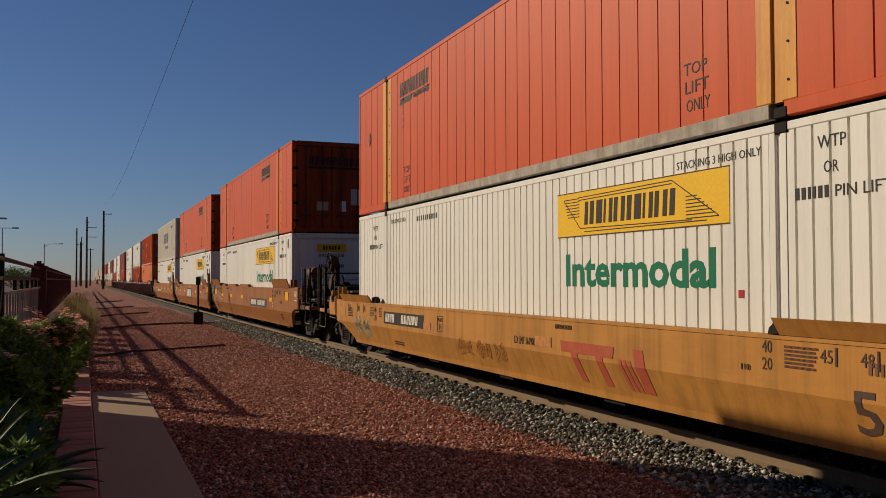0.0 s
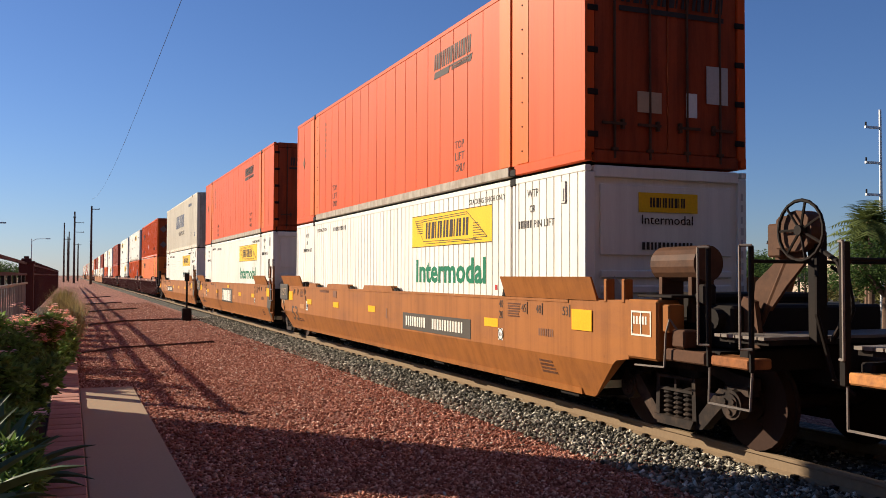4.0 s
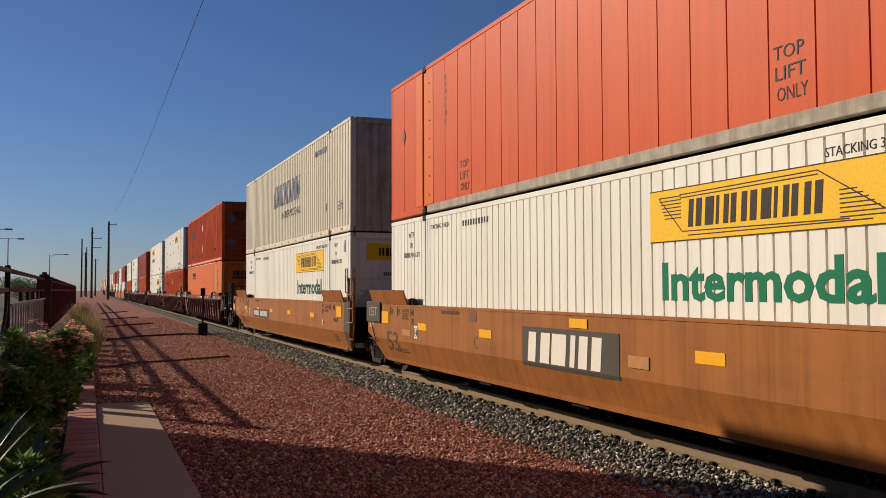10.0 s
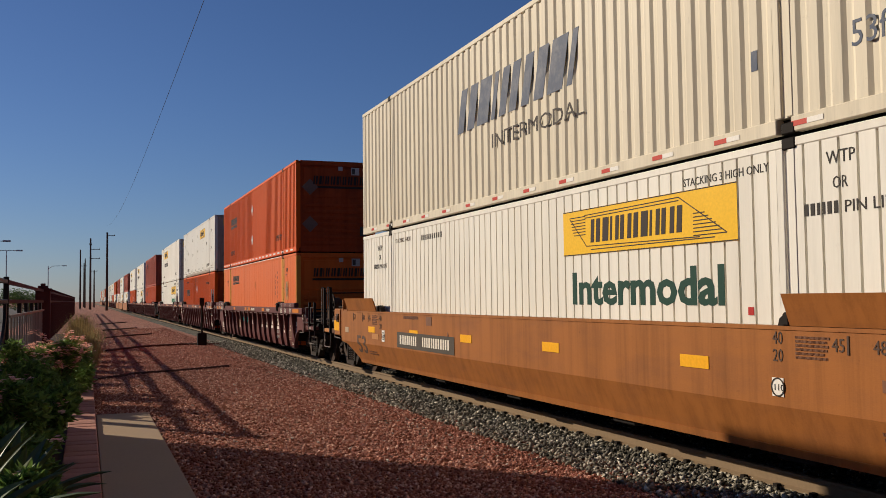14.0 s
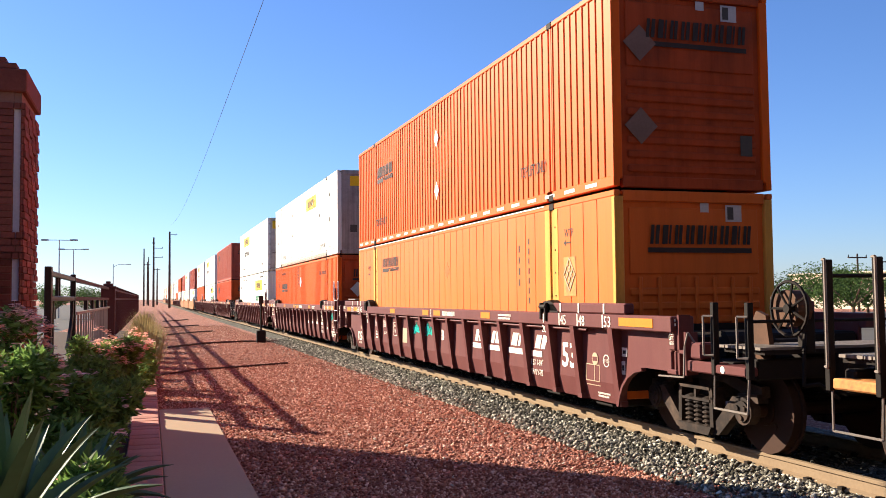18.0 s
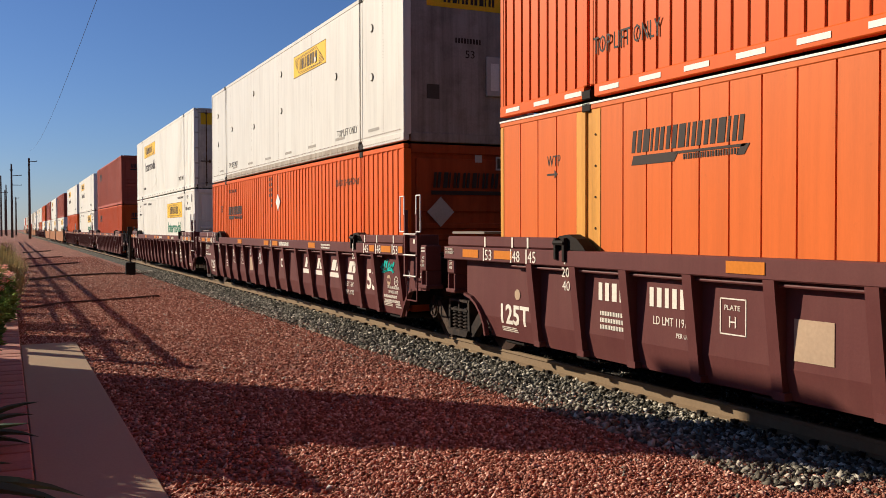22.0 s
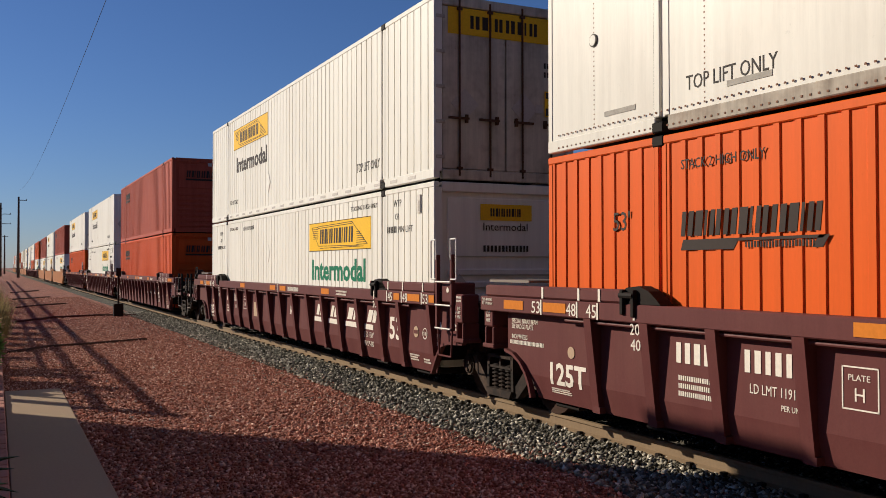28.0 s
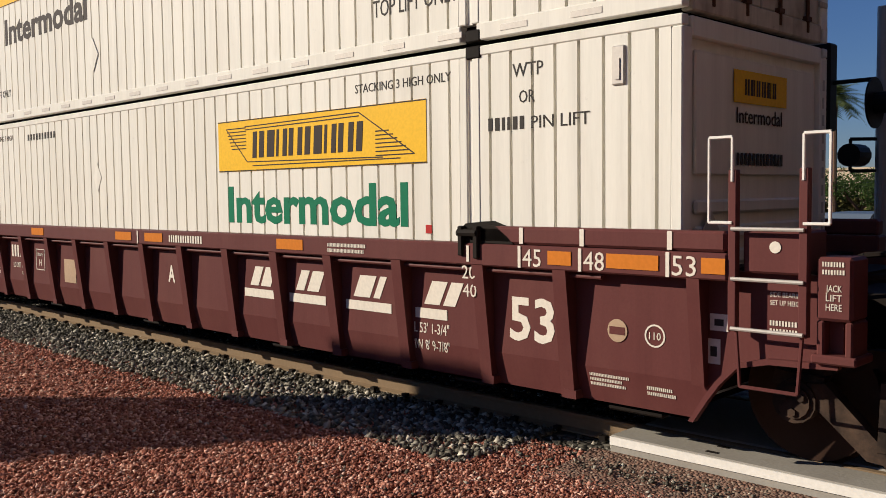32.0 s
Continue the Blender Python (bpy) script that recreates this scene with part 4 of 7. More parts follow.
vehicle(-11.5, 95, 0, CAR_BLUE, "dark car parked on the street")

sig = thing("crossing_signal", "black railway crossing signal with round backing discs", "crossing signal", m=pose(11.0, 3.8, GZ))
part("mast", rod(bmesh.new(), (0, 0, 0), (0, 0, 4.2), 0.065, 12), POLE_STEEL, sig)
for s, z in ((-1, 3.1), (1, 3.1)):
    d = part("backing_disc", rod(bmesh.new(), (s * 0.34, -0.05, z), (s * 0.34, -0.03, z), 0.28, 24), BLACK_PAINT, sig)
    part("lamp_hood", rod(bmesh.new(), (s * 0.34, -0.3, z), (s * 0.34, -0.05, z), 0.12, 14), BLACK_PAINT, d)
part("side_lamp", rod(bmesh.new(), (-0.3, 0.25, 2.54), (0.05, 0.25, 2.54), 0.13, 14), BLACK_PAINT, sig)
part("lamp_arm", rods(bmesh.new(), [(0, 0, 2.72), (-0.25, 0.25, 2.72), (-0.25, 0.25, 2.36), (0, 0, 2.36)], 0.02), BLACK_PAINT, sig)
part("sign_back", box(bmesh.new(), -0.1, 0.12, 0.55, 1.0, 2.84, 3.86, 0.02), BLACK_PAINT, sig)
part("sign_bracket", rods(bmesh.new(), [(0, 0, 3.4), (0, 0.6, 3.4)], 0.025), BLACK_PAINT, sig)

# ---- the train ----
XC, L53, HC, WC = 7.388, 16.154, 2.896, 1.295
Z_LOW, Z_TOP = 0.36, 3.29
# how far the train has come: seconds, metres along the track
RUN = [(0.0, 8.4), (1.0, 3.85), (2.0, -0.72), (3.0, -5.28), (4.0, -9.86), (4.5, -12.14), (5.5, -16.7), (6.5, -21.25), (8.0, -28.05), (9.0, -32.53),
       (10.0, -36.94), (11.0, -41.32), (12.0, -45.7), (13.0, -50.04), (14.0, -54.36), (14.5, -56.53), (15.5, -60.84), (16.5, -65.11), (17.0, -67.21),
       (18.0, -71.38), (19.0, -75.54), (20.0, -79.67), (21.0, -83.73), (22.0, -87.72), (23.0, -91.64), (24.0, -95.4), (24.5, -97.24), (25.5, -100.8),
       (26.5, -104.19), (27.0, -105.75), (28.0, -108.76), (29.0, -111.53), (30.0, -114.01), (31.0, -116.18), (32.0, -118.01)]
ROLLING, WHEELS = [], []   # (thing, place along the train, height), (wheelset, pose on its truck)


RIBBED = {0.2177: (0.158, 0.018), 0.24: (0.17, 0.016), 0.3: (0.17, 0.014)}   # pitch: width of the hollow between ribs, its depth


def grooved(bm, y0, y1, z0, z1, x, pitch, gap, depth, side, flat=0.42):
    """A wall of upright flat ribs with narrow recesses between them."""
    n = max(1, round((y1 - y0) / pitch))
    p = (y1 - y0) / n
    pts = [(y0, 0.0)]
    wide = pitch > 0.4
    for i in range(1 if wide else 0, n):
        c = y0 + (i + (0.0 if wide else 0.5)) * p
        pts += [(c - gap / 2, 0.0), (c - gap * flat, depth), (c + gap * flat, depth), (c + gap / 2, 0.0)]
    pts.append((y1, 0.0))
    lo = [bm.verts.new((side * (x - d), y, z0)) for y, d in pts]
    hi = [bm.verts.new((side * (x - d), y, z1)) for y, d in pts]
    for i in range(len(pts) - 1):
        bm.faces.new((lo[i], lo[i + 1], hi[i + 1], hi[i]))
    return bm


def container(q, z, body, posts, pitch, gap, depth, label, rail="plain", doors=False, end="ribs", inset_posts=True, end_mat=None, p0=2.0, pw=0.25, rail_mat=None, flat=0.42):
    """A 53-foot container with its near end at q along the train; its origin is the middle of that end's foot."""
    c = thing("shipping_container", label, "container", "containers on the train")
    ROLLING.append((c, q, z))
    ends = body if doors else posts
    sec = [(0.1, p0), (p0 + pw, L53 - p0 - pw), (L53 - p0, L53 - 0.1)] if inset_posts else [(0.1, L53 - 0.1)]
    for s in (-1, 1):
        for y0, y1 in sec:
            key = ("side_panel", y0, y1, pitch, gap, depth, s, flat)
            part("side_panel", kept(key, lambda bm: grooved(bm, y0, y1, 0.16, HC - 0.09, WC - 0.006, pitch, gap, depth, s, flat), body), body, c)
        for y0, w in ((0.0, 0.1), (L53 - 0.1, 0.1)):
            part("corner_post", kept(("corner_post",), lambda bm: box(bm, 0, 0.14, 0, 0.1, 0.12, HC - 0.09, 0.012), ends), ends, c,
                 at=Matrix.Translation((-WC if s < 0 else WC - 0.14, y0, 0)))
        if inset_posts:
            for y0 in (p0, L53 - p0 - pw):
                part("lifting_post", kept(("lifting_post", pw), lambda bm: (box(bm, 0, 0.1, 0, pw * 0.38, 0.16, HC - 0.09, 0.01), box(bm, 0.025, 0.1, pw * 0.38, pw * 0.6, 0.16, HC - 0.09), box(bm, 0, 0.1, pw * 0.6, pw, 0.16, HC - 0.09, 0.01)), posts), posts, c,
                     at=Matrix.Translation((-WC if s < 0 else WC - 0.1, y0, 0)))
                if pw > 0.4:
                    for k in range(7):
                        part("rivet", kept(("rivet",), lambda bm: rod(bm, (-0.008, 0, 0), (0.01, 0, 0), 0.014, 6), BLACK_STEEL), BLACK_STEEL, c, at=(s * WC, y0 + pw * 0.2, 0.35 + 0.36 * k))
                for z0 in (0.0, HC - 0.11):
                    part("corner_casting", kept(("casting",), lambda bm: box(bm, 0, 0.16, 0, 0.18, 0, 0.11, 0.012), BLACK_STEEL), BLACK_STEEL, c, "dark steel lifting casting",
                         at=Matrix.Translation((-WC - 0.012 if s < 0 else WC - 0.148, (1.98 if y0 < 5 else L53 - 2.16), z0)))
        for y0, y1, rm in ((0.0, 2.03, body), (2.22, L53 - 2.22, rail_mat or body), (L53 - 2.03, L53, body)):
            part("bottom_rail", kept(("bottom_rail", y0), lambda bm: box(bm, 0, 0.1, y0, y1, 0.012, 0.16, 0.01), rm), rm, c, at=Matrix.Translation((-WC - 0.004 if s < 0 else WC - 0.096, 0, 0)))
        part("top_rail", kept(("top_rail",), lambda bm: box(bm, 0, 0.09, 0.0, L53, HC - 0.09, HC - 0.005, 0.01), body), body, c,
             at=Matrix.Translation((-WC - 0.003 if s < 0 else WC - 0.087, 0, 0)))
        if rail == "dashes" and s < 0:
            k = 0
            y = 0.5
            while y < L53 - 0.5:
                plate(c, y + 0.36, 0.06, 0.36, 0.055, PALE, x=-WC - 0.005, name="reflector")
                y += 0.72
        if rail == "red_white" and s < 0:
            for i in range(14):
                y = 0.7 + i * 1.12
                plate(c, y + 0.2, 0.06, 0.2, 0.05, RED_TAPE, x=-WC - 0.005, name="reflector")
                plate(c, y, 0.06, 0.2, 0.05, PALE, x=-WC - 0.005, name="reflector")
        if rail == "faint" and s < 0:
            for i in range(20):
                plate(c, 1.0 + i * 0.75, 0.06, 0.3, 0.05, GRATE, x=-WC - 0.005, name="reflector")
    em = end_mat or body
    part("roof", kept(("roof",), lambda bm: box(bm, -WC + 0.08, WC - 0.08, 0.05, L53 - 0.05, HC - 0.06, HC - 0.02), em), em, c)
    part("floor", kept(("floor",), lambda bm: box(bm, -WC + 0.1, WC - 0.1, 0.05, L53 - 0.05, 0.1, 0.16), BLACK_STEEL), BLACK_STEEL, c)
    part("end_wall", kept(("far_end",), lambda bm: box(bm, -WC + 0.1, WC - 0.1, L53 - 0.08, L53 - 0.03, 0.12, HC - 0.06), DARK_FAR_END), DARK_FAR_END, c, "end wall darkened to cut bounced sunlight")
    for z0, h in ((0.0, 0.16), (HC - 0.16, 0.155)):
        part("end_sill", kept(("end_sill", h), lambda bm: box(bm, -WC + 0.14, WC - 0.14, 0.0, 0.1, 0, h, 0.012), em), em, c, at=(0, 0, z0))
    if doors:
        hz, hh, hm = (0.5, 0.08, BLACK_STEEL) if em is SHADED_RUST_DOOR else (0.95, 0.055, em)
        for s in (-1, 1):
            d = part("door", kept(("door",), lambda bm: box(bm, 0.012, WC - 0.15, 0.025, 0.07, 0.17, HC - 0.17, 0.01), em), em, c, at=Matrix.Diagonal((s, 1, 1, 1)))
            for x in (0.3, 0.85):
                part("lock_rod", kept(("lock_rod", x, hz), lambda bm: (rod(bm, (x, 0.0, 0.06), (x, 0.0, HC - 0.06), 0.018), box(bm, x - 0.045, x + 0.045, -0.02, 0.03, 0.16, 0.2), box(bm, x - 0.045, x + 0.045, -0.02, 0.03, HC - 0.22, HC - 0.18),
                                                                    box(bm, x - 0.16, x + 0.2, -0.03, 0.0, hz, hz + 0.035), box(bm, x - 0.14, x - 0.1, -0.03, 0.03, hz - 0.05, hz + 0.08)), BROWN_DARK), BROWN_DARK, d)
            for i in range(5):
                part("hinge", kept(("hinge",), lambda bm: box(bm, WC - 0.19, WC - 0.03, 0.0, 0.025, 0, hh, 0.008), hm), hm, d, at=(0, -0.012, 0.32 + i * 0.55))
    elif end == "ribs":
        part("front_wall", kept(("front_back",), lambda bm: box(bm, -WC + 0.14, WC - 0.14, 0.06, 0.1, 0.16, HC - 0.16), em), em, c)
        for i in range(7):
            z0 = 0.22 + i * 0.2
            part("rib", kept(("end_rib",), lambda bm: box(bm, -WC + 0.24, WC - 0.24, 0.02, 0.06, 0, 0.11, 0.018), em), em, c, at=(0, 0, z0))
        part("logo_panel_frame", kept(("front_flat",), lambda bm: box(bm, -WC + 0.24, WC - 0.24, 0.03, 0.06, 1.72, HC - 0.24, 0.012), em), em, c)
    else:
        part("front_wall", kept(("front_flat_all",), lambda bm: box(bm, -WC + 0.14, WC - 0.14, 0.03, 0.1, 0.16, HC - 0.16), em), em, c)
    return c


def lettered_bars(parent, y, z, w, h, n, material, x=-1.2905, shear=0.25, front=False, name="logo_lettering", gap=0.28):
    """A brand's lettering as plain leaning blocks."""
    k = ("blocks", round(w, 3), round(h, 3), n, shear, gap, material.name)
    if k not in MESH:
        bm = bmesh.new()
        step = w / n
        for i in range(n):
            u, g = i * step, step * (1 - gap)
            s = shear * h
            for a, b in (((0.0, 0.36), (0.58, 1.0)), ((0.0, 0.62), (0.8, 1.0)), ((0.06, 0.4), (0.56, 0.92)))[i % 3]:
                prism(bm, [(u + g * a, 0), (u + g * b, 0), (u + g * b + s, h), (u + g * a + s, h)], 0.0, 0.003, axis="z")
        MESH[k] = finish(bm, name, material)
    m = Matrix.Translation((x, y, z)) @ (FRONT if front else SIDE)
    return tagged(part(name, MESH[k], material, parent, at=m), kind="stuff")


def scroll_logo(c, y, z, w, h, x=-1.2905):
    """Yellow haulier's panel with dark block lettering between two drawn scrolls."""
    p = part("logo_panel", kept(("logo", w, h), lambda bm: prism(bm, [(0, 0), (w, 0), (w, h), (0, h)], 0, 0.004, axis="z"), LOGO_YELLOW), LOGO_YELLOW, c, "yellow panel with dark block lettering",
             at=Matrix.Translation((x, y, z)) @ SIDE)
    def lines(bm):
        def strip(u0, v0, u1, v1, t=0.006):
            d = Vector((u1 - u0, v1 - v0)).normalized() * t
            n = (-d.y, d.x)
            prism(bm, [(u0 - n[0], v0 - n[1]), (u1 - n[0], v1 - n[1]), (u1 + n[0], v1 + n[1]), (u0 + n[0], v0 + n[1])], 0.004, 0.006, axis="z")
        for i in range(7):
            f = i / 6
            strip(w * (0.05 + 0.03 * f), h * (0.84 - 0.4 * f), w * 0.165, h * (0.84 - 0.4 * f))
            strip(w * 0.8, h * (0.16 + 0.4 * f), w * (0.955 - 0.1 * f), h * (0.16 + 0.4 * f))
        strip(w * 0.05, h * 0.84, w * 0.17, h * 0.18)
        strip(w * 0.17, h * 0.18, w * 0.83, h * 0.13)
        strip(w * 0.73, h * 0.9, w * 0.955, h * 0.16)
        strip(w * 0.16, h * 0.86, w * 0.73, h * 0.9)
        strip(w * 0.16, h * 0.8, w * 0.73, h * 0.84)
        strip(w * 0.2, h * 0.1, w * 0.9, h * 0.1)
        strip(0, 0.008, w, 0.008)
        strip(0, h - 0.008, w, h - 0.008)
    part("drawn_scroll", kept(("scroll", w, h), lines, LOGO_DARK), LOGO_DARK, p)
    lettered_bars(p, 0.0, 0.0, w * 0.56, h * 0.5, 7, LOGO_DARK, shear=0.08, gap=0.22)
    ob = p.children[-1]
    ob.matrix_basis = Matrix.Translation((w * 0.2, h * 0.25, 0.004))
    return p


def big_logo(c, y, z, w, h, material, n=9, x=-1.2905, bar=True):
    """Dark leaning block lettering over a long bar."""
    p = lettered_bars(c, y, z + h * 0.36, w * 0.97, h * 0.64, n, material, x=x, shear=0.12, gap=0.16)
    if bar:
        k = kept(("logo_bar", w, h), lambda bm: (prism(bm, [(0, 0), (w * 0.4, 0), (w * 0.44, h * 0.27), (0.02 * w, h * 0.27)], 0, 0.003, axis="z"), prism(bm, [(w * 0.96, 0), (w, h * 0.27), (w * 0.94, h * 0.27), (w * 0.9, 0)], 0, 0.003, axis="z"),
                                             prism(bm, [(w * 0.4, h * 0.2), (w * 0.96, h * 0.2), (w * 0.98, h * 0.27), (w * 0.42, h * 0.27)], 0, 0.003, axis="z")), material)
        part("logo_bar", k, material, c, at=Matrix.Translation((x, y, z)) @ SIDE)
        bars(c, y - w * 0.48, z + h * 0.03, w * 0.44, h * 0.15, material, x=x, name="logo_small_lettering", seed=3)
    return p


X_ = -1.2905  # writing on a container's side


def white_box(q, z, seed, top=False, label="", doors=False, kind="ribs", pitch=0.247):
    """White ribbed container with the yellow panel and green word."""
    c = container(q, z, WHITE, WHITE, pitch if not top else 0.26, 0.032, 0.06, label or "white ribbed intermodal container with yellow panel and green word", doors=doors, end_mat=DIRTY_WHITE if doors else None, rail="faint" if top else "plain", end=kind)
    if not top:
        dl = -0.09 if seed == 5 else 0.0
        scroll_logo(c, 6.42 + dl * 1.6, 1.98 + dl, 3.6, 0.6, X_)
        write("Intermodal", c, 6.2 + dl * 1.2, 1.34 + dl * 0.4, 0.42, LOGO_DEEP if seed == 4 else LOGO_GREEN, 3.15, X_, bold=0.04, name="green_word")
        write("STACKING 3 HIGH ONLY", c, 3.7, 2.62, 0.09, STENCIL_BLACK, 1.35, X_)
        write("WTP", c, 1.62, 2.58, 0.12, STENCIL_BLACK, 0.33, X_)
        write("OR", c, 1.55, 2.36, 0.11, STENCIL_BLACK, 0.17, X_)
        bars(c, 1.9, 2.14, 0.42, 0.11, STENCIL_BLACK, X_, seed=2)
        write("PIN LIFT", c, 1.42, 2.14, 0.11, STENCIL_BLACK, 0.6, X_)
        lettered_bars(c, L53 - 4.0, 2.56, 1.15, 0.1, 10, STENCIL_BLACK, x=X_, shear=0.05, gap=0.45, name="number_lettering")
        write("STACKING 3 HIGH", c, L53 - 2.4, 2.6, 0.09, FADED_BLACK, 0.95, X_)
        write("WTP", c, L53 - 1.12, 2.5, 0.12, STENCIL_BLACK, 0.33, X_)
        write("OR", c, L53 - 1.2, 2.3, 0.11, STENCIL_BLACK, 0.17, X_)
        bars(c, L53 - 0.85, 2.1, 0.36, 0.1, STENCIL_BLACK, X_, seed=2)
        write("PIN LIFT", c, L53 - 1.25, 2.1, 0.1, STENCIL_BLACK, 0.55, X_)
        seed == 5 and part("placard_holder", kept(("slim_diamond",), lambda bm: prism(bm, [(-0.13, 0), (0, -0.21), (0.13, 0), (0, 0.21)], -0.005, 0.0, axis="x"), WHITE), WHITE, c, at=(X_, 9.6, 1.9))
        part("vent_cover", kept(("vent_cover",), lambda bm: (box(bm, 0, 0.03, -0.06, 0.06, 0, 0.3, 0.01), box(bm, -0.01, 0.0, -0.02, 0.02, 0.04, 0.2)), GRATE), GRATE, c, "small grey vent cover", at=(X_ - 0.02, 0.55, 2.42))
        plate(c, 2.7, 1.23, 0.08, 0.08, STENCIL_RED, X_, name="red_mark")
    else:
        scroll_logo(c, 13.3, 1.95, 3.6, 0.58, X_)
        write("Intermodal", c, 12.96, 1.3, 0.42, LOGO_DARK, 3.2, X_, bold=0.04, name="dark_word")
        write("TOP LIFT ONLY", c, 3.4, 0.4, 0.17, STENCIL_BLACK, 1.15, X_)
        write("TOP LIFT ONLY", c, L53 - 2.4, 0.42, 0.12, STENCIL_BLACK, 0.95, X_)
        diamond(c, 9.6, 0.75, 0.17, 0.5, WHITE)
    if doors:
        front_logo(c, 0.02, 2.3, 2.1, 0.42)
        for x, zz in ((-0.75, 1.2), (0.35, 1.2)):
            part("placard_holder", kept(("holder",), lambda bm: prism(bm, [(0, -0.25), (0.25, 0), (0, 0.25), (-0.25, 0)], -0.006, 0.0, axis="y"), GRATE), GRATE, c, at=(x, 0.02, zz))
        plate_front(c, 0.55, 1.15, 0.14, 0.14, GRATE)
        plate_front(c, 0.72, 1.1, 0.28, 0.42, LOGO_YELLOW)
        bars(c, -0.004, 1.4, 0.24, 0.1, STENCIL_BLACK, x=0.74, front=True, seed=12, glyph=False)
        bars(c, -0.004, 1.12, 0.24, 0.12, STENCIL_BLACK, x=0.74, front=True, seed=13, glyph=False)
        bars(c, 0.02, 1.75, 0.3, 0.24, STENCIL_BLACK, x=0.72, lines=2, front=True, seed=14)
    else:
        if seed == 4:
            front_logo(c, 0.02, 2.2, 1.75, 0.42)
        else:
            front_logo(c, 0.02, 2.3, 0.95, 0.26)
        seed == 4 or write_front("Intermodal", c, -0.42, 2.14, 0.13, LOGO_DARK, 0.82, y=0.022, name="dark_word")
        bars(c, 0.02, 1.8, 0.85, 0.1, STENCIL_BLACK, x=-0.42, front=True, seed=seed)
        bars(c, 0.0, 0.9, 0.06, 1.7, GRATE, x=WC - 0.1, lines=11, front=True, seed=seed + 1)
        part("placard_holder", kept(("holder2",), lambda bm: prism(bm, [(0, -0.3), (0.26, 0), (0, 0.3), (-0.26, 0)], -0.008, 0.0, axis="y"), GRATE), GRATE, c, at=(-0.85, 0.018, 1.15))
    return c


def diamond(c, y, z, w, h, material, x=-1.2905):
    t = 0.003 if material is FADED_ORANGE else 0.012
    part("placard_holder", kept(("diamond", w, h), lambda bm: prism(bm, [(-w, 0), (0, -h / 2), (w, 0), (0, h / 2)], -t, 0.0, axis="x"), material), material, c, at=(x, y, z))


def lattice_diamond(c, y, z, w, h, x):
    """Open placard frame: a pale diamond outline crossed by two bars each way."""
    def make(bm):
        for k in (-1.0, -0.33, 0.33, 1.0):
            for m in (-1, 1):
                a = Vector(((-1 + k) / 2, (1 + k) / 2 * m))
                b = Vector(((1 + k) / 2, (-1 + k) / 2 * m))
                a, b = Vector((a.x * w, a.y * h)), Vector((b.x * w, b.y * h))
                d = (b - a).normalized() * 0.011
                f = -0.008 - 0.002 * (m > 0)
                prism(bm, [(a.x + d.y, a.y - d.x), (b.x + d.y, b.y - d.x), (b.x - d.y, b.y + d.x), (a.x - d.y, a.y + d.x)], f, 0.0, axis="x")
    part("placard_holder", kept(("lattice", w, h), make, FADED_PAPER), FADED_PAPER, c, "pale lattice diamond", at=(x, y, z))


def plate_front(c, x, z, w, h, material, y=0.0, name="plate"):
    return part(name, kept(("fplate", w, h), lambda bm: box(bm, 0, w, -0.004, 0, 0, h), material), material, c, at=(x, y, z))


def front_logo(c, y, z, w, h):
    p = part("logo_panel", kept(("flogo", w, h), lambda bm: box(bm, -w / 2, w / 2, -0.004, 0, 0, h), LOGO_YELLOW), LOGO_YELLOW, c, "yellow panel with dark block lettering", at=(0, y, z))
    lettered_bars(p, -0.004, h * 0.25, w * 0.62, h * 0.5, 6, LOGO_DARK, x=-w * 0.31, shear=0.0, front=True, gap=0.24)
    return p


def orange_box(q, z, body, posts, pitch, label, logo_y, logo_z, logo_w=2.6, logo_h=0, marks="top_lift", doors=True, rail="plain", end="ribs", p0=1.85, pw=0.5):
    if pitch < 0.4:
        p0, pw = 2.0, 0.2
    gap, depth = RIBBED.get(pitch, (0.022, 0.06))
    # Ends take darker paints that carry the shade of those faces.
    c = container(q, z, body, posts, pitch, gap, depth, label, doors=doors, rail=rail, end=end, p0=p0, pw=pw, rail_mat=SCUFFED_RAIL if doors else None, end_mat=SHADED_RUST_DOOR if doors else SHADED_SOOTY_ORANGE if body is ORANGE else None)
    if logo_w:
        big_logo(c, logo_y, logo_z, logo_w, logo_h or logo_w * 0.26, LOGO_DARK, x=X_)
    if marks == "top_lift":
        for i, w in enumerate(("TOP", "LIFT", "ONLY")):
            write(w, c, (4.33 if q > 0 else 3.55) - 0.02 * i, 0.7 - 0.2 * i, 0.14, STENCIL_BLACK, 0.4, X_)
            write(w, c, (12.27 if q > 0 else 12.95) - 0.02 * i, 0.66 - 0.2 * i, 0.14, STENCIL_BLACK, 0.4, X_)
        bars(c, 13.0, 1.6, 0.12, 0.9, FAINT, X_, lines=7, seed=4)
        diamond(c, 15.3, 1.7, 0.1, 0.32, FAINT)
    for s in (-1, 1):
        lettered_bars(c, 0.0, 2.14, 1.7, 0.27, 9, LOGO_DARK, x=-0.75, shear=0.1, front=True) if s < 0 else plate_front(c, -0.78, 2.02, 1.7, 0.07, LOGO_DARK, y=0.008, name="logo_bar")
    if doors:
        plate_front(c, 0.62, 0.88, 0.36, 0.52, GRATE, y=0.0, name="placard")
        plate_front(c, -0.5, 0.69, 0.38, 0.28, FADED_PAPER, y=0.0, name="placard")
        plate_front(c, 0.28, 0.67, 0.18, 0.33, PALE, y=0.0, name="placard")
    else:
        h = plate_front(c, 0.5, 2.47, 0.27, 0.24, GRATE, y=0.02, name="hatch")
        plate_front(h, 0.03, 0.03, 0.1, 0.18, END_GREY, y=-0.005, name="hatch_pane")
        plate_front(c, 0.08, 2.6, 0.14, 0.13, GRATE, y=0.02, name="plate")
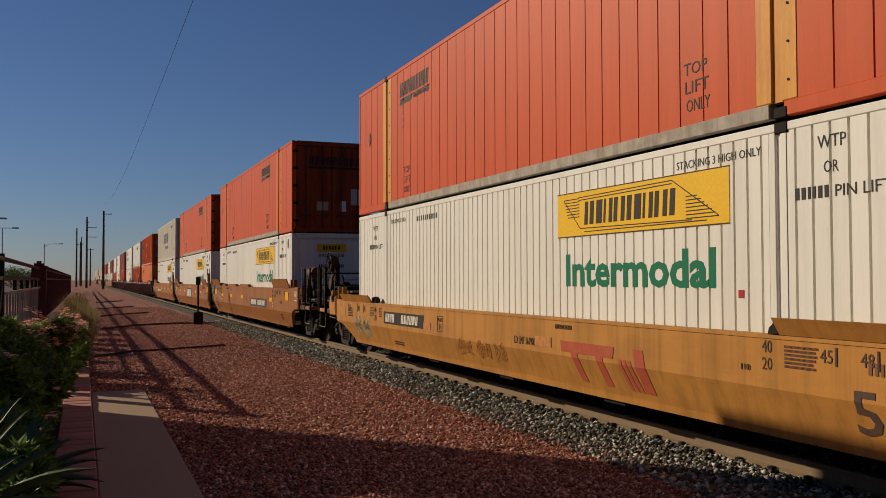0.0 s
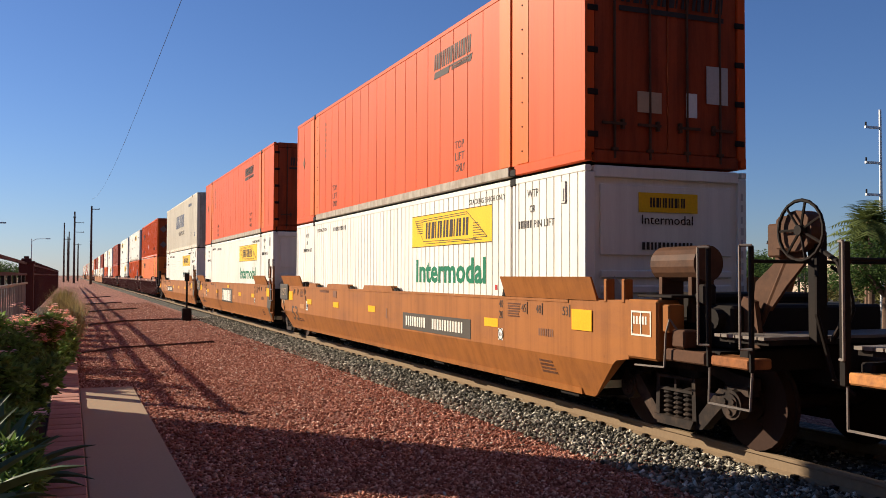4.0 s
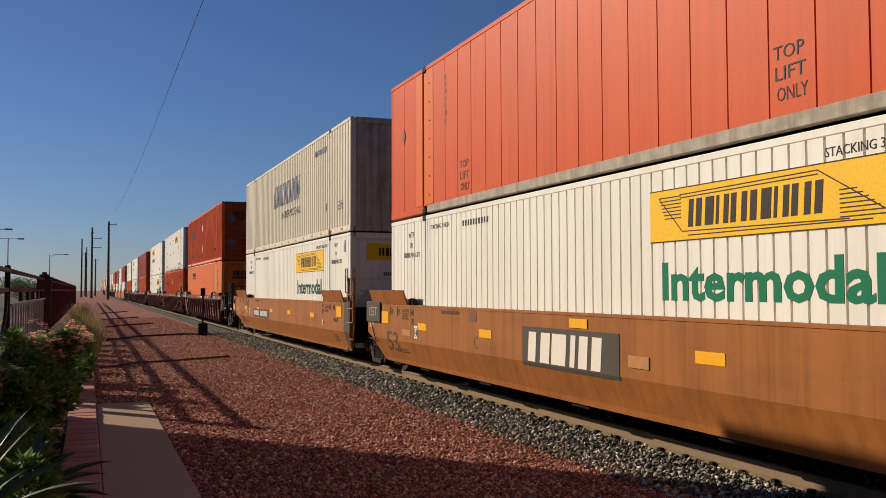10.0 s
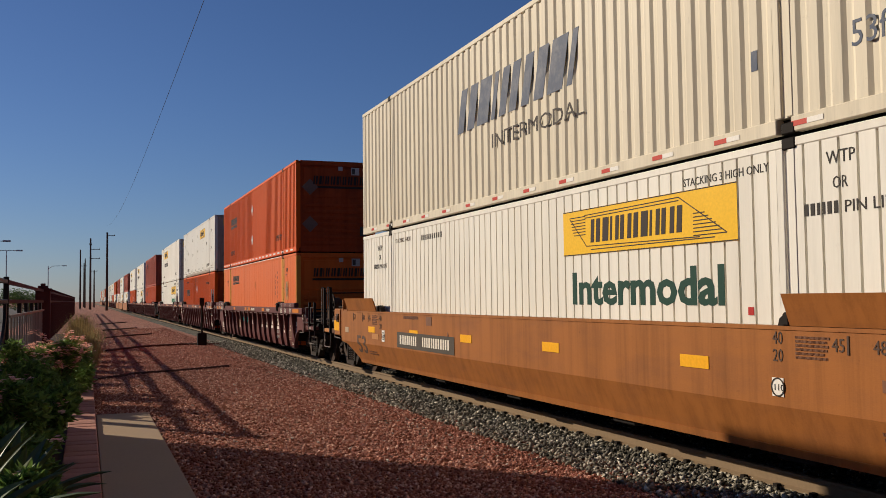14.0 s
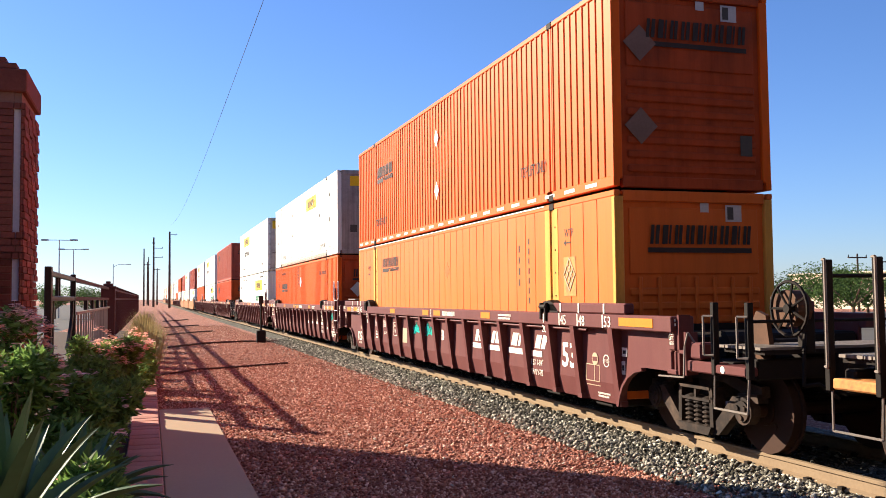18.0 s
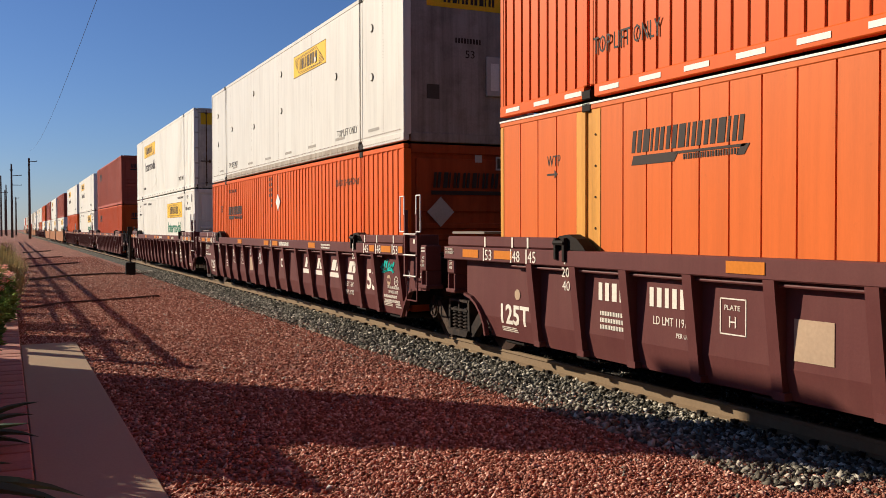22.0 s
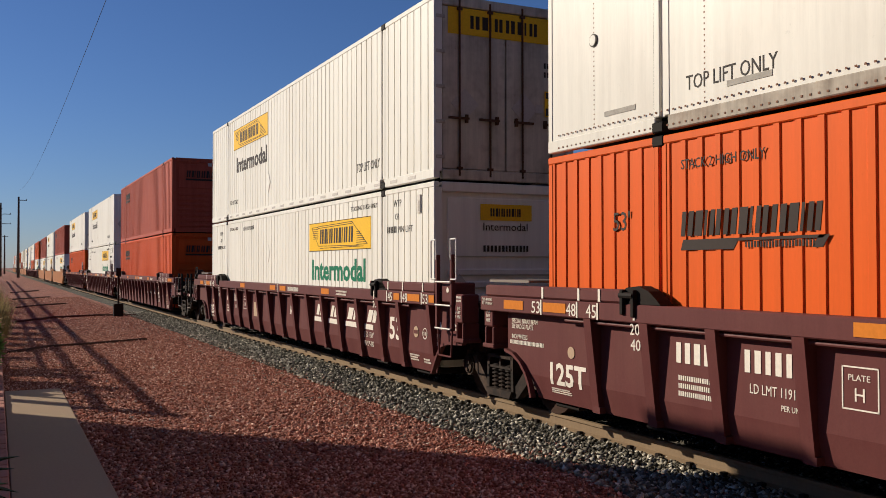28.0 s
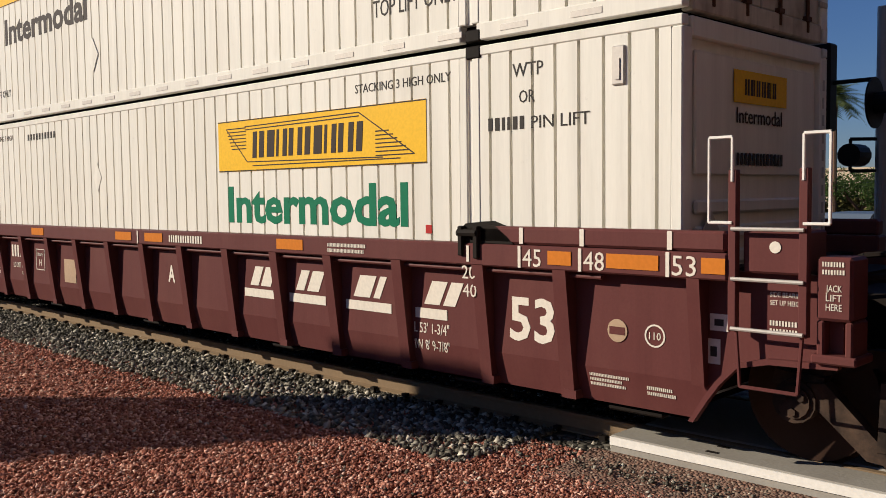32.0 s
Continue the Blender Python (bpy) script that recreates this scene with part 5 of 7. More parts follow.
        plate_front(c, 0.78, 0.5, 0.2, 0.3, END_GREY, y=0.01, name="hatch")
    return c


# wheels and trucks -------------------------------------------------
WR = 0.483


def wheelset_mesh(bm):
    for s in (-1, 1):
        rod(bm, (s * 0.7, 0, 0), (s * 0.8, 0, 0), WR, 28)
        rod(bm, (s * 0.66, 0, 0), (s * 0.7, 0, 0), WR + 0.03, 28)
        rod(bm, (s * 0.79, 0, 0), (s * 0.83, 0, 0), WR * 0.36, 14)
        for i in range(3):
            a = i * 2.1
            rod(bm, (s * 0.8, 0.24 * math.cos(a), 0.24 * math.sin(a)), (s * 0.812, 0.24 * math.cos(a), 0.24 * math.sin(a)), 0.035, 8)
    rod(bm, (-1.05, 0, 0), (1.05, 0, 0), 0.085, 12)


def cap_mesh(bm):
    rod(bm, (-0.03, 0, 0), (0.1, 0, 0), 0.13, 14)
    rod(bm, (-0.05, 0, 0), (-0.03, 0, 0), 0.1, 14)
    for i in range(3):
        a = i * 2.094 + 0.5
        rod(bm, (-0.07, 0.06 * math.cos(a), 0.06 * math.sin(a)), (-0.05, 0.06 * math.cos(a), 0.06 * math.sin(a)), 0.025, 6)


def frame_mesh(bm):
    """Cast side frame, outboard towards -x: spring pocket, window, sloping arms, inboard top member."""
    prism(bm, [(-1.12, 0.76), (-0.8, 0.8), (-0.45, 0.88), (0.45, 0.88), (0.8, 0.8), (1.12, 0.76), (1.12, 0.64), (0.78, 0.66), (0.42, 0.76), (-0.42, 0.76), (-0.78, 0.66), (-1.12, 0.64)], 0.02, 0.13)
    prism(bm, [(-0.36, 0.23), (0.36, 0.23), (0.3, 0.13), (-0.3, 0.13)], -0.13, 0.12)
    prism(bm, [(-0.31, 0.69), (0.31, 0.69), (0.31, 0.655), (-0.31, 0.655)], -0.11, -0.04)
    prism(bm, [(-0.31, 0.545), (0.31, 0.545), (0.31, 0.515), (-0.31, 0.515)], -0.11, -0.04)
    prism(bm, [(-0.02, 0.66), (0.02, 0.66), (0.02, 0.54), (-0.02, 0.54)], -0.1, -0.05)
    for s in (-1, 1):
        prism(bm, [(s * 0.29, 0.69), (s * 0.35, 0.69), (s * 0.37, 0.2), (s * 0.3, 0.2)], -0.1, 0.08)
        prism(bm, [(s * 0.3, 0.14), (s * 0.44, 0.15), (s * 0.86, 0.52), (s * 0.84, 0.62), (s * 0.72, 0.63), (s * 0.35, 0.27)], -0.08, 0.04)
        prism(bm, [(s * 0.74, 0.66), (s * 1.1, 0.68), (s * 1.12, 0.58), (s * 0.76, 0.6)], -0.03, 0.1)


def spring_mesh(bm):
    prof = [(0.001, 0.2)] + [(r, 0.2 + (k + f) * 0.053) for k in range(7) for r, f in ((0.055, 0.0), (0.082, 0.22), (0.088, 0.42), (0.082, 0.62), (0.055, 0.85))] + [(0.001, 0.58)]
    rings = [[bm.verts.new((r * math.cos(i * 0.5236), r * math.sin(i * 0.5236), z)) for i in range(12)] for r, z in prof]
    for a, b in zip(rings, rings[1:]):
        for i in range(12):
            bm.faces.new((a[i], a[(i + 1) % 12], b[(i + 1) % 12], b[i]))


def truck(car, y, rolling=True):
    """Two-axle truck under a car, centred at y."""
    t = part("truck", kept(("bolster",), lambda bm: (box(bm, -0.92, 0.92, -0.2, 0.2, 0.55, 0.8, 0.03), box(bm, -0.5, 0.5, -0.8, 0.8, 0.45, 0.62, 0.03)), TRUCK_STEEL), TRUCK_STEEL, car, "dusty dark cast-steel truck", at=(0, y, 0))
    for s in (-1, 1):
        part("side_frame", kept(("side_frame",), frame_mesh, TRUCK_STEEL), TRUCK_STEEL, t, at=Matrix.Translation((s * 1.0, 0, 0)) @ Matrix.Diagonal((-s, 1, 1, 1)))
        for k in (-0.18, 0, 0.18):
            part("spring", kept(("spring",), spring_mesh, TRUCK_STEEL), TRUCK_STEEL, t, at=(s * 1.02, k, 0))
    for dy in (-0.93, 0.93):
        w = part("wheelset", kept(("wheelset",), wheelset_mesh, WHEEL_STEEL), WHEEL_STEEL, t, at=(0, dy, WR))
        for s in (-1, 1):
            part("bearing_cap", kept(("cap",), cap_mesh, TRUCK_STEEL), TRUCK_STEEL, t, at=Matrix.Translation((s * 1.07, dy, WR)) @ Matrix.Diagonal((-s, 1.2, 1.2, 1)))
        if rolling:
            WHEELS.append((w, dy))
    return t


def ring_mesh(bm):
    """A thin ring painted on the side."""
    for i in range(16):
        a, b = i * 0.3927, (i + 1) * 0.3927
        prism(bm, [(0.075 * math.cos(a), 0.075 * math.sin(a)), (0.088 * math.cos(a), 0.088 * math.sin(a)), (0.088 * math.cos(b), 0.088 * math.sin(b)), (0.075 * math.cos(b), 0.075 * math.sin(b))], -0.003, 0.0)


def ladder(car, y, material, x=-1.48, z0=0.62, z1=2.1, flip=1, loops=True):
    """End ladder: two uprights, rungs, a hanging stirrup and two hand loops."""
    l = part("ladder", kept(("ladder", z0, z1), lambda bm: (box(bm, -0.03, 0.03, -0.03, 0.03, 1.0, z1, 0.006), box(bm, -0.03, 0.03, -0.52, -0.46, 1.0, z1, 0.006)), material), material, car, at=(x, y, 0))
    for z in (1.02, 1.36, 1.7):
        part("rung", kept(("rung",), lambda bm: rod(bm, (-0.02, 0.0, 0), (-0.02, -0.5, 0), 0.014), GRATE if material is MAROON else WALK_STEEL), GRATE if material is MAROON else WALK_STEEL, l, at=(-0.02, 0, z))
    part("stirrup", kept(("stirrup", z0), lambda bm: rods(bm, [(0, -0.02, 1.02), (0, -0.05, z0), (0, -0.45, z0), (0, -0.48, 1.02)], 0.014), material), material, l)
    loop = PALE if material is MAROON else BROWN_DARK
    if loops:
        for dy, k in ((0.0, 1), (-0.49, -1)):
            part("hand_loop", kept(("hand_loop", z1, k), lambda bm: rods(bm, [(-0.03, 0, z1 - 0.08), (-0.03, 0, z1 + 0.22), (-0.03, k * 0.17, z1 + 0.22), (-0.03, k * 0.17, z1 - 0.36), (-0.03, 0, z1 - 0.36)], 0.012), loop), loop, l, at=(0, dy, 0))
    return l


def cross_members(car, material):
    for y in (0.4, 2.1, 5.0, 8.08, 11.2, 14.05, 15.75):
        part("cross_member", kept(("cross_member",), lambda bm: box(bm, -1.3, 1.3, -0.25, 0.25, 0.24, 0.33, 0.015), BLACK_STEEL), BLACK_STEEL, car, at=(0, y, 0))


def end_frame(car, y, s, material):
    """Closed end of the well with the shelf and the side bearing arm; s is the way out along the train."""
    part("end_bulkhead", kept(("bulkhead",), lambda bm: (box(bm, -1.34, 1.34, -0.08, 0.08, 0.5, 1.38), box(bm, -1.0, 1.0, -0.1, 0.62, 0.95, 1.3), box(bm, -0.35, 0.35, 0.5, 1.35, 0.75, 1.1)), BLACK_STEEL), BLACK_STEEL, car,
         at=Matrix.Translation((0, y, 0)) @ Matrix.Diagonal((1, s, 1, 1)))
    if s > 0:
        part("walkway", kept(("walkway",), lambda bm: prism(bm, [(0.2, 1.715), (0.2, 1.74), (0.22, 1.748), (1.2, 1.748), (1.22, 1.74), (1.22, 1.715)], -1.35, 1.35), WALK_STEEL), WALK_STEEL, car, "dull grating walkway", at=Matrix.Translation((0, y, -0.25 if material is TAN else 0)) @ Matrix.Diagonal((1, s, 1, 1)))


REFLECTORS = {-3.68: (6.5, 11.1), 20.0: (2.42, 8.35, 11.16, 13.79), 39.5: (2.45, 5.1, 10.74, 13.68), 58.97: (3.32, 6.49, 9.48, 12.1, 14.9)}   # along each car


FOLDED = ("side_plate", "side_sheet", "logo_stroke", "bottom_sill", "end_plate", "stencil", "graffiti", "badge", "badge_ring", "patch", "logo_panel", "logo_lettering", "number_panel", "reflector", "plate_box", "stencil_patch")


def fold_sides(car, crease=0.77, lean=0.36):
    """Below its crease a side leans in towards the rails; what is painted on it leans along."""
    for ob in car.children:
        if ob.name.split(".")[0] not in FOLDED:
            continue
        m = ob.matrix_basis.copy()
        bm = bmesh.new()
        bm.from_mesh(ob.data)
        bm.transform(m)
        if min(v.co.z for v in bm.verts) < crease - 0.01:
            bmesh.ops.bisect_plane(bm, geom=bm.verts[:] + bm.edges[:] + bm.faces[:], plane_co=(0, 0, crease), plane_no=(0, 0, 1))
            for v in bm.verts:
                if v.co.z < crease:
                    side = 1 if v.co.x > 0 else -1
                    v.co.x = side * max(1.305, abs(v.co.x) - lean * (crease - v.co.z))
            bm.transform(m.inverted())
            me = ob.data.copy()
            bm.to_mesh(me)
            ob.data = me
        bm.free()


def smooth_car(q, material, label, near="joint", far="joint", logo=None, rolling=True, detail=True):
    """Well car unit with smooth plate sides. Ends: joint (shared truck) or coupler (own truck and platform)."""
    c = thing("well_car", label, "railcar", "well cars of the train")
    ROLLING.append((c, q, 0.0))
    e0, e1 = -0.25, L53 + 0.25
    zt, gh = (1.26, 0.17) if material is TAN else (1.5, 0.3)
    dy0, dy1 = (-0.65 if near == "joint" else -1.26), (L53 + 1.1 if far == "joint" else L53 + 1.34)
    prof = [(e0, 0.3), (e1 if far == "joint" else L53 + 0.12, 0.3)] + ([(e1 + 0.55, 0.78)] if far == "joint" else [(L53 + 0.16, 0.39), (L53 + 0.5, 0.55), (L53 + 0.82, 0.69), (L53 + 1.3, 0.76)]) + [(dy1, 0.86), (dy1, zt + 0.04), (e1 - 0.2, zt), (e0 + 0.2, zt), (dy0, zt + 0.04), (dy0, 0.86)] + ([(dy0 + 0.02, 0.8)] if near == "joint" else [(-1.0, 0.82), (-0.32, 0.33)])
    for s in (-1, 1):
        part("side_plate", kept(("smooth_side", near, far, zt, s), lambda bm: prism(bm, prof, s * 1.36, s * 1.49), material), material, c)
        part("top_chord", kept(("smooth_chord", zt, s), lambda bm: prism(bm, [(s * 1.34, zt + 0.005), (s * 1.5, zt + 0.005), (s * 1.5, zt - 0.03), (s * 1.34, zt - 0.03)], 0.1, L53 - 0.1, axis="y"), material), material, c)
        for y0, y1 in ((-0.12 if near == "joint" else -0.6, 1.9), (L53 - 1.62, L53 + 0.68)):
            part("container_guide", kept(("guide", round(y0, 2), round(y1, 2), zt, s), lambda bm: prism(bm, [(s * 1.345, zt), (s * 1.502, zt + 0.01), (s * 1.6, zt + gh), (s * 1.575, zt + gh), (s * 1.48, zt + 0.04), (s * 1.345, zt + 0.02)], y0, y1, axis="y"), material), material, c)
        part("bottom_sill", kept(("smooth_sill", s), lambda bm: prism(bm, [(s * 1.4, 0.302), (s * 1.515, 0.302), (s * 1.5, 0.38), (s * 1.4, 0.38)], 0.0, L53 + 0.05, axis="y"), material), material, c)
        for y in (1.95, L53 - 1.72):
            part("guide_latch", kept(("guide_latch", zt, s), lambda bm: (prism(bm, [(-0.16, zt), (0.14, zt), (0.12, zt + 0.07), (0.02, zt + 0.14), (-0.1, zt + 0.1)], min(s * 1.36, s * 1.47), max(s * 1.36, s * 1.47)), box(bm, min(s * 1.4, s * 1.51), max(s * 1.4, s * 1.51), -0.05, 0.05, zt, zt + 0.13, 0.02)), BLACK_STEEL), BLACK_STEEL, c, "black steel guide latch", at=(0, y, 0))
        for y0, y1 in ((7.0, 9.0), (10.08, 12.05), (13.05, 13.9)) if q == 20.0 else ():
            g = part("side_guide", kept(("side_guide", zt, s, round(y1 - y0, 2)), lambda bm: prism(bm, [(0, zt + 0.002), (y1 - y0, zt + 0.002), (y1 - y0 - 0.12, zt + 0.1), (0.12, zt + 0.1)], s * 1.36, s * 1.49), material), material, c, at=(0, y0, 0))
            part("guide_bracket", kept(("guide_bracket", zt, s), lambda bm: prism(bm, [(-0.2, zt + 0.002), (-0.01, zt + 0.002), (-0.01, zt + 0.07)], s * 1.38, s * 1.47), BLACK_STEEL), BLACK_STEEL, g)
    for y, s in ((e0 + 0.05, -1), (e1 - 0.05, 1)):
        end_frame(c, y, s, material)
    cross_members(c, material)
    if detail:
        xs = -1.4925
        dz = zt - 1.5
        for y in REFLECTORS.get(q, (2.4, 5.3, 8.2, 11.1, 14.0)):
            plate(c, y + 0.24, 1.04 + (dz + 0.06 if material is TAN else 0.0), 0.48, 0.13, YELLOW if material is BROWN else AMBER_WORN, xs, name="reflector")
        plate(c, (0.0 if near == "joint" and q < 50 else 0.57 if near == "joint" else 0.0), 1.13 + dz * 0.5, 0.48, 0.26, YELLOW if material is BROWN else AMBER_WORN, -1.5, name="reflector")
        if far == "joint":
            plate(c, 16.2, 1.1, 0.47, 0.25, YELLOW, -1.5, name="reflector")
        for s_, y in (("53", 0.25), ("48", 0.98), ("45", 1.42)):
            write(s_, c, y, 1.3 + dz, 0.12, FADED_BLACK, 0.14, xs)
            plate(c, y - 0.17, 1.28 + dz, 0.022, 0.16, FADED_BLACK, xs, name="stencil")
        write("40", c, 2.14, 1.34 + dz, 0.12, FADED_BLACK, 0.13, xs)
        write("20", c, 2.14, 1.18 + dz, 0.12, FADED_BLACK, 0.13, xs)
        for s_, y in (("53", L53 + 0.2), ("48", L53 - 0.56), ("45", L53 - 1.02), ("40", L53 - 1.84)):
            write(s_, c, y, 1.3 + dz, 0.13, FADED_BLACK, 0.15, xs)
            plate(c, y + 0.04, 1.27 + dz, 0.022, 0.19, FADED_BLACK, xs, name="stencil")
        write("20", c, L53 - 1.84, 1.13 + dz, 0.13, FADED_BLACK, 0.15, xs)
        if material is BROWN:
            write("53", c, 15.88 if far == "joint" else 16.1, 0.55, 0.41, FADED_BLACK, 0.74, xs, bold=0.015)
            plate(c, 14.14, 0.87, 0.19, 0.24, PALE, xs, name="badge")
            write("110", c, 14.1, 0.95, 0.08, STENCIL_BLACK, 0.12, xs - 0.005)
            part("badge_ring", kept(("badge_ring",), ring_mesh, STENCIL_BLACK), STENCIL_BLACK, c, at=(xs - 0.005, 14.045, 0.99))
            part("badge_ring", kept(("badge_ring",), ring_mesh, STENCIL_BLACK), STENCIL_BLACK, c, at=(xs - 0.005, 2.085, 0.945))
            plate(c, 14.86, 0.9, 0.48, 0.12, FADED_PATCH, xs, name="patch")
            bars(c, L53 - 0.9, 0.54, 0.75, 0.08, FAINT, xs, lines=2, seed=14)
            plate(c, L53 + 0.95, 0.98, 0.3, 0.13, FADED_PAPER, xs, name="patch")
        else:
            write("53", c, 1.09, 0.5, 0.38, FADED_BLACK, 0.6, xs, bold=0.015)
        for y0, w in ((1.85, 0.42), (14.62, 0.26), (13.98, 0.2)) if material is TAN else ((1.85, 0.42), (L53 - 1.3, 0.42)):
            bars(c, y0, 1.22 + dz, w, 0.2, FAINT, xs, lines=6, seed=15)
        plate(c, 2.16, 0.86, 0.15, 0.17, PALE, xs, name="badge") if material is BROWN else None
        write("110", c, (2.155 if material is BROWN else 2.46) - 0.03, 0.915, 0.06, STENCIL_BLACK, 0.12, xs - 0.005)
        material is TAN or bars(c, 0.95, 0.5, 0.45, 0.18, FAINT, xs, lines=4, seed=8)
        bars(c, 0.9, 1.0, 0.4, 0.1, FAINT, xs, seed=9)
        if material is TAN:
            bars(c, 13.2, 0.45, 0.65, 0.07, FADED_BLACK, xs, lines=2, seed=10)
        else:
            bars(c, 12.7, 1.38, 0.9, 0.06, FAINT, xs, seed=10)
            plate(c, 11.4, 1.28, 0.3, 0.16, FAINT, xs, name="stencil_patch")
    if near == "joint":
        part("end_plate", kept(("end_patch",), lambda bm: prism(bm, [(-0.655, 0.87), (-0.58, 0.8), (-0.26, 0.36), (-0.2, 0.36), (-0.1, 0.8), (-0.12, 1.5), (-0.655, 1.535)], -1.496, -1.488), END_GREY), END_GREY, c, "dark grey painted end plate")
        ladder(c, -0.5, material)
        truck(c, -1.69, rolling)
        joint_platform(c)
    else:
        end_platform(c, -1, material)
        truck(c, -1.6, rolling)
    if far == "joint":
        part("end_plate", kept(("number_plate",), lambda bm: box(bm, -1.53, -1.5, L53 + 0.1, L53 + 1.12, 1.1, 1.56, 0.02), END_GREY), END_GREY, c, "dark grey plate with pale figures")
        write("125T", c, L53 + 0.88, 1.24, 0.2, FADED_PAPER, 0.56, -1.532)
        part("pull_rod", kept(("pull_rod",), lambda bm: rods(bm, [(-1.52, L53 + 0.75, 1.08), (-1.52, L53 + 0.45, 0.72), (-1.52, L53 + 0.9, 0.74)], 0.012), BROWN_DARK), BROWN_DARK, c)
    else:
        end_platform(c, 1, material)
        truck(c, L53 + 1.85, rolling)
    return c


def joint_platform(c):
    """Black articulated connector between two units, and a filler that darkens the gap."""
    part("articulated_joint", kept(("artic",), lambda bm: (box(bm, -0.45, 0.45, -2.9, -0.4, 0.62, 1.2, 0.04), rod(bm, (0, -1.69, 0.6), (0, -1.69, 1.35), 0.36, 20)), BLACK_STEEL), BLACK_STEEL, c)
    # Black box added to keep the gap between the units dark.
    part("brake_beam", kept(("dark_gap_box",), lambda bm: box(bm, -0.95, 0.95, -2.1, -1.3, 0.9, 1.4, 0.05), BLACK_STEEL), BLACK_STEEL, c)
    part("air_hose", kept(("joint_hose",), lambda bm: rods(bm, [(-1.1, -0.9, 1.25), (-1.2, -1.2, 1.38), (-1.22, -1.7, 1.44), (-1.15, -2.2, 1.36), (-1.0, -2.5, 1.2)], 0.022), BLACK_STEEL), BLACK_STEEL, c)
    part("air_hose", kept(("joint_hose2",), lambda bm: rods(bm, [(-0.7, -0.6, 1.3), (-0.75, -1.1, 1.5), (-0.72, -1.7, 1.56), (-0.7, -2.3, 1.45), (-0.7, -2.8, 1.2)], 0.02), BLACK_STEEL), BLACK_STEEL, c)


def end_platform(c, s, material):
    """Coupler end: sill, coupler, crossover deck, handrails, ladder frame; with a handbrake at the near end."""
    y0 = 0.0 if s < 0 else L53
    m = Matrix.Translation((0, y0, 0)) @ Matrix.Diagonal((1, s, 1, 1))
    maroon = material is MAROON
    p1, p2 = (2.64, 3.26) if s < 0 and not maroon else (2.49, 3.1)
    k = (s, maroon)
    part("end_sill", kept(("coupler_sill",), lambda bm: (box(bm, -0.4, 0.4, 0.3, 3.3, 0.7, 1.15, 0.03), box(bm, -1.35, 1.35, 2.95, 3.1, 0.88, 1.1, 0.02), box(bm, -1.3, 1.3, 0.8, 1.6, 0.85, 1.3, 0.03)), BLACK_STEEL), BLACK_STEEL, c, at=m)
    part("coupler", kept(("coupler",), lambda bm: (box(bm, -0.13, 0.13, 3.2, 3.62, 0.78, 1.02, 0.03), box(bm, -0.2, 0.16, 3.5, 3.78, 0.72, 1.06, 0.05), rod(bm, (0.1, 3.6, 0.7), (0.1, 3.6, 0.4), 0.03)), TRUCK_STEEL), TRUCK_STEEL, c, at=m)
    deck = part("crossover_deck", kept(("deck",), lambda bm: (box(bm, -1.3, 1.3, 0.02, 0.72, 1.15, 1.195)), BLACK_STEEL), BLACK_STEEL, c, "grated crossover deck", at=m @ Matrix.Translation((0, p1 - 0.05, 0)))
    for i in range(7):
        part("deck_plank", kept(("plank",), lambda bm: box(bm, -1.35, 1.35, 0, 0.085, 1.2, 1.23), WALK_STEEL), WALK_STEEL, deck, at=(0, i * 0.105, 0))
    part("platform_floor", kept(("platform_floor",), lambda bm: box(bm, -1.3, 1.3, 1.3, 2.62, 0.98, 1.04, 0.01), BLACK_STEEL), BLACK_STEEL, c, at=m)
    part("brake_cylinder", kept(("cylinder",), lambda bm: (rod(bm, (-0.95, 1.9, 1.2), (-0.3, 1.9, 1.2), 0.16, 14), rod(bm, (-0.3, 1.9, 1.2), (0.3, 1.9, 1.2), 0.05)), BLACK_STEEL), BLACK_STEEL, c, at=m)
    RAILS, LOOPS = BLACK_STEEL, WALK_STEEL
    rail = part("handrail", kept(("end_rail", maroon), lambda bm: rod(bm, (-1.46, 0.03, 1.95 if not maroon else 1.5), (1.46, 0.03, 1.95 if not maroon else 1.5), 0.018), RAILS), RAILS, c, at=m @ Matrix.Translation((0, p2, 0)))
    for x in (-1.5, 1.43):
        for y, z0, z1 in ((p1 - p2, 0.9, 2.1), (0.0, 0.9, 2.1)):
            part("handrail_post", kept(("rail_post", z0, z1, k), lambda bm: box(bm, 0, 0.07 if maroon or s > 0 else 0.045, 0, 0.07 if maroon or s > 0 else 0.045, z0, z1 if not maroon else 1.7, 0.008), RAILS), RAILS, rail, at=(x, y, 0))
    for y in (p1, p2):
        part("hand_loop", kept(("rail_loop", maroon), lambda bm: rods(bm, [(-1.5, 0.06, 1.12), (-1.56, -0.04, 1.12), (-1.56, -0.04, 2.1 if not maroon else 1.55), (-1.5, 0.06, 2.1 if not maroon else 1.55)], 0.013), LOOPS), LOOPS, c, at=m @ Matrix.Translation((0, y, 0)))
    part("stirrup", kept(("end_stirrup", p1), lambda bm: rods(bm, [(-1.46, p1 + 0.02, 1.0), (-1.48, p1 + 0.02, 0.54), (-1.48, p2, 0.54), (-1.46, p2 + 0.02, 1.0)], 0.013), LOOPS), LOOPS, c, at=m)
    st = MAROON if maroon else AMBER_WORN if material is TAN or s > 0 else BROWN_WORN
    part("side_step", kept(("side_step", p1), lambda bm: box(bm, -1.49, -1.2, p1 + 0.06, p2 - 0.01, 0.92, 1.02, 0.015), st), st, c, "" if maroon else "worn amber step casting", at=m)
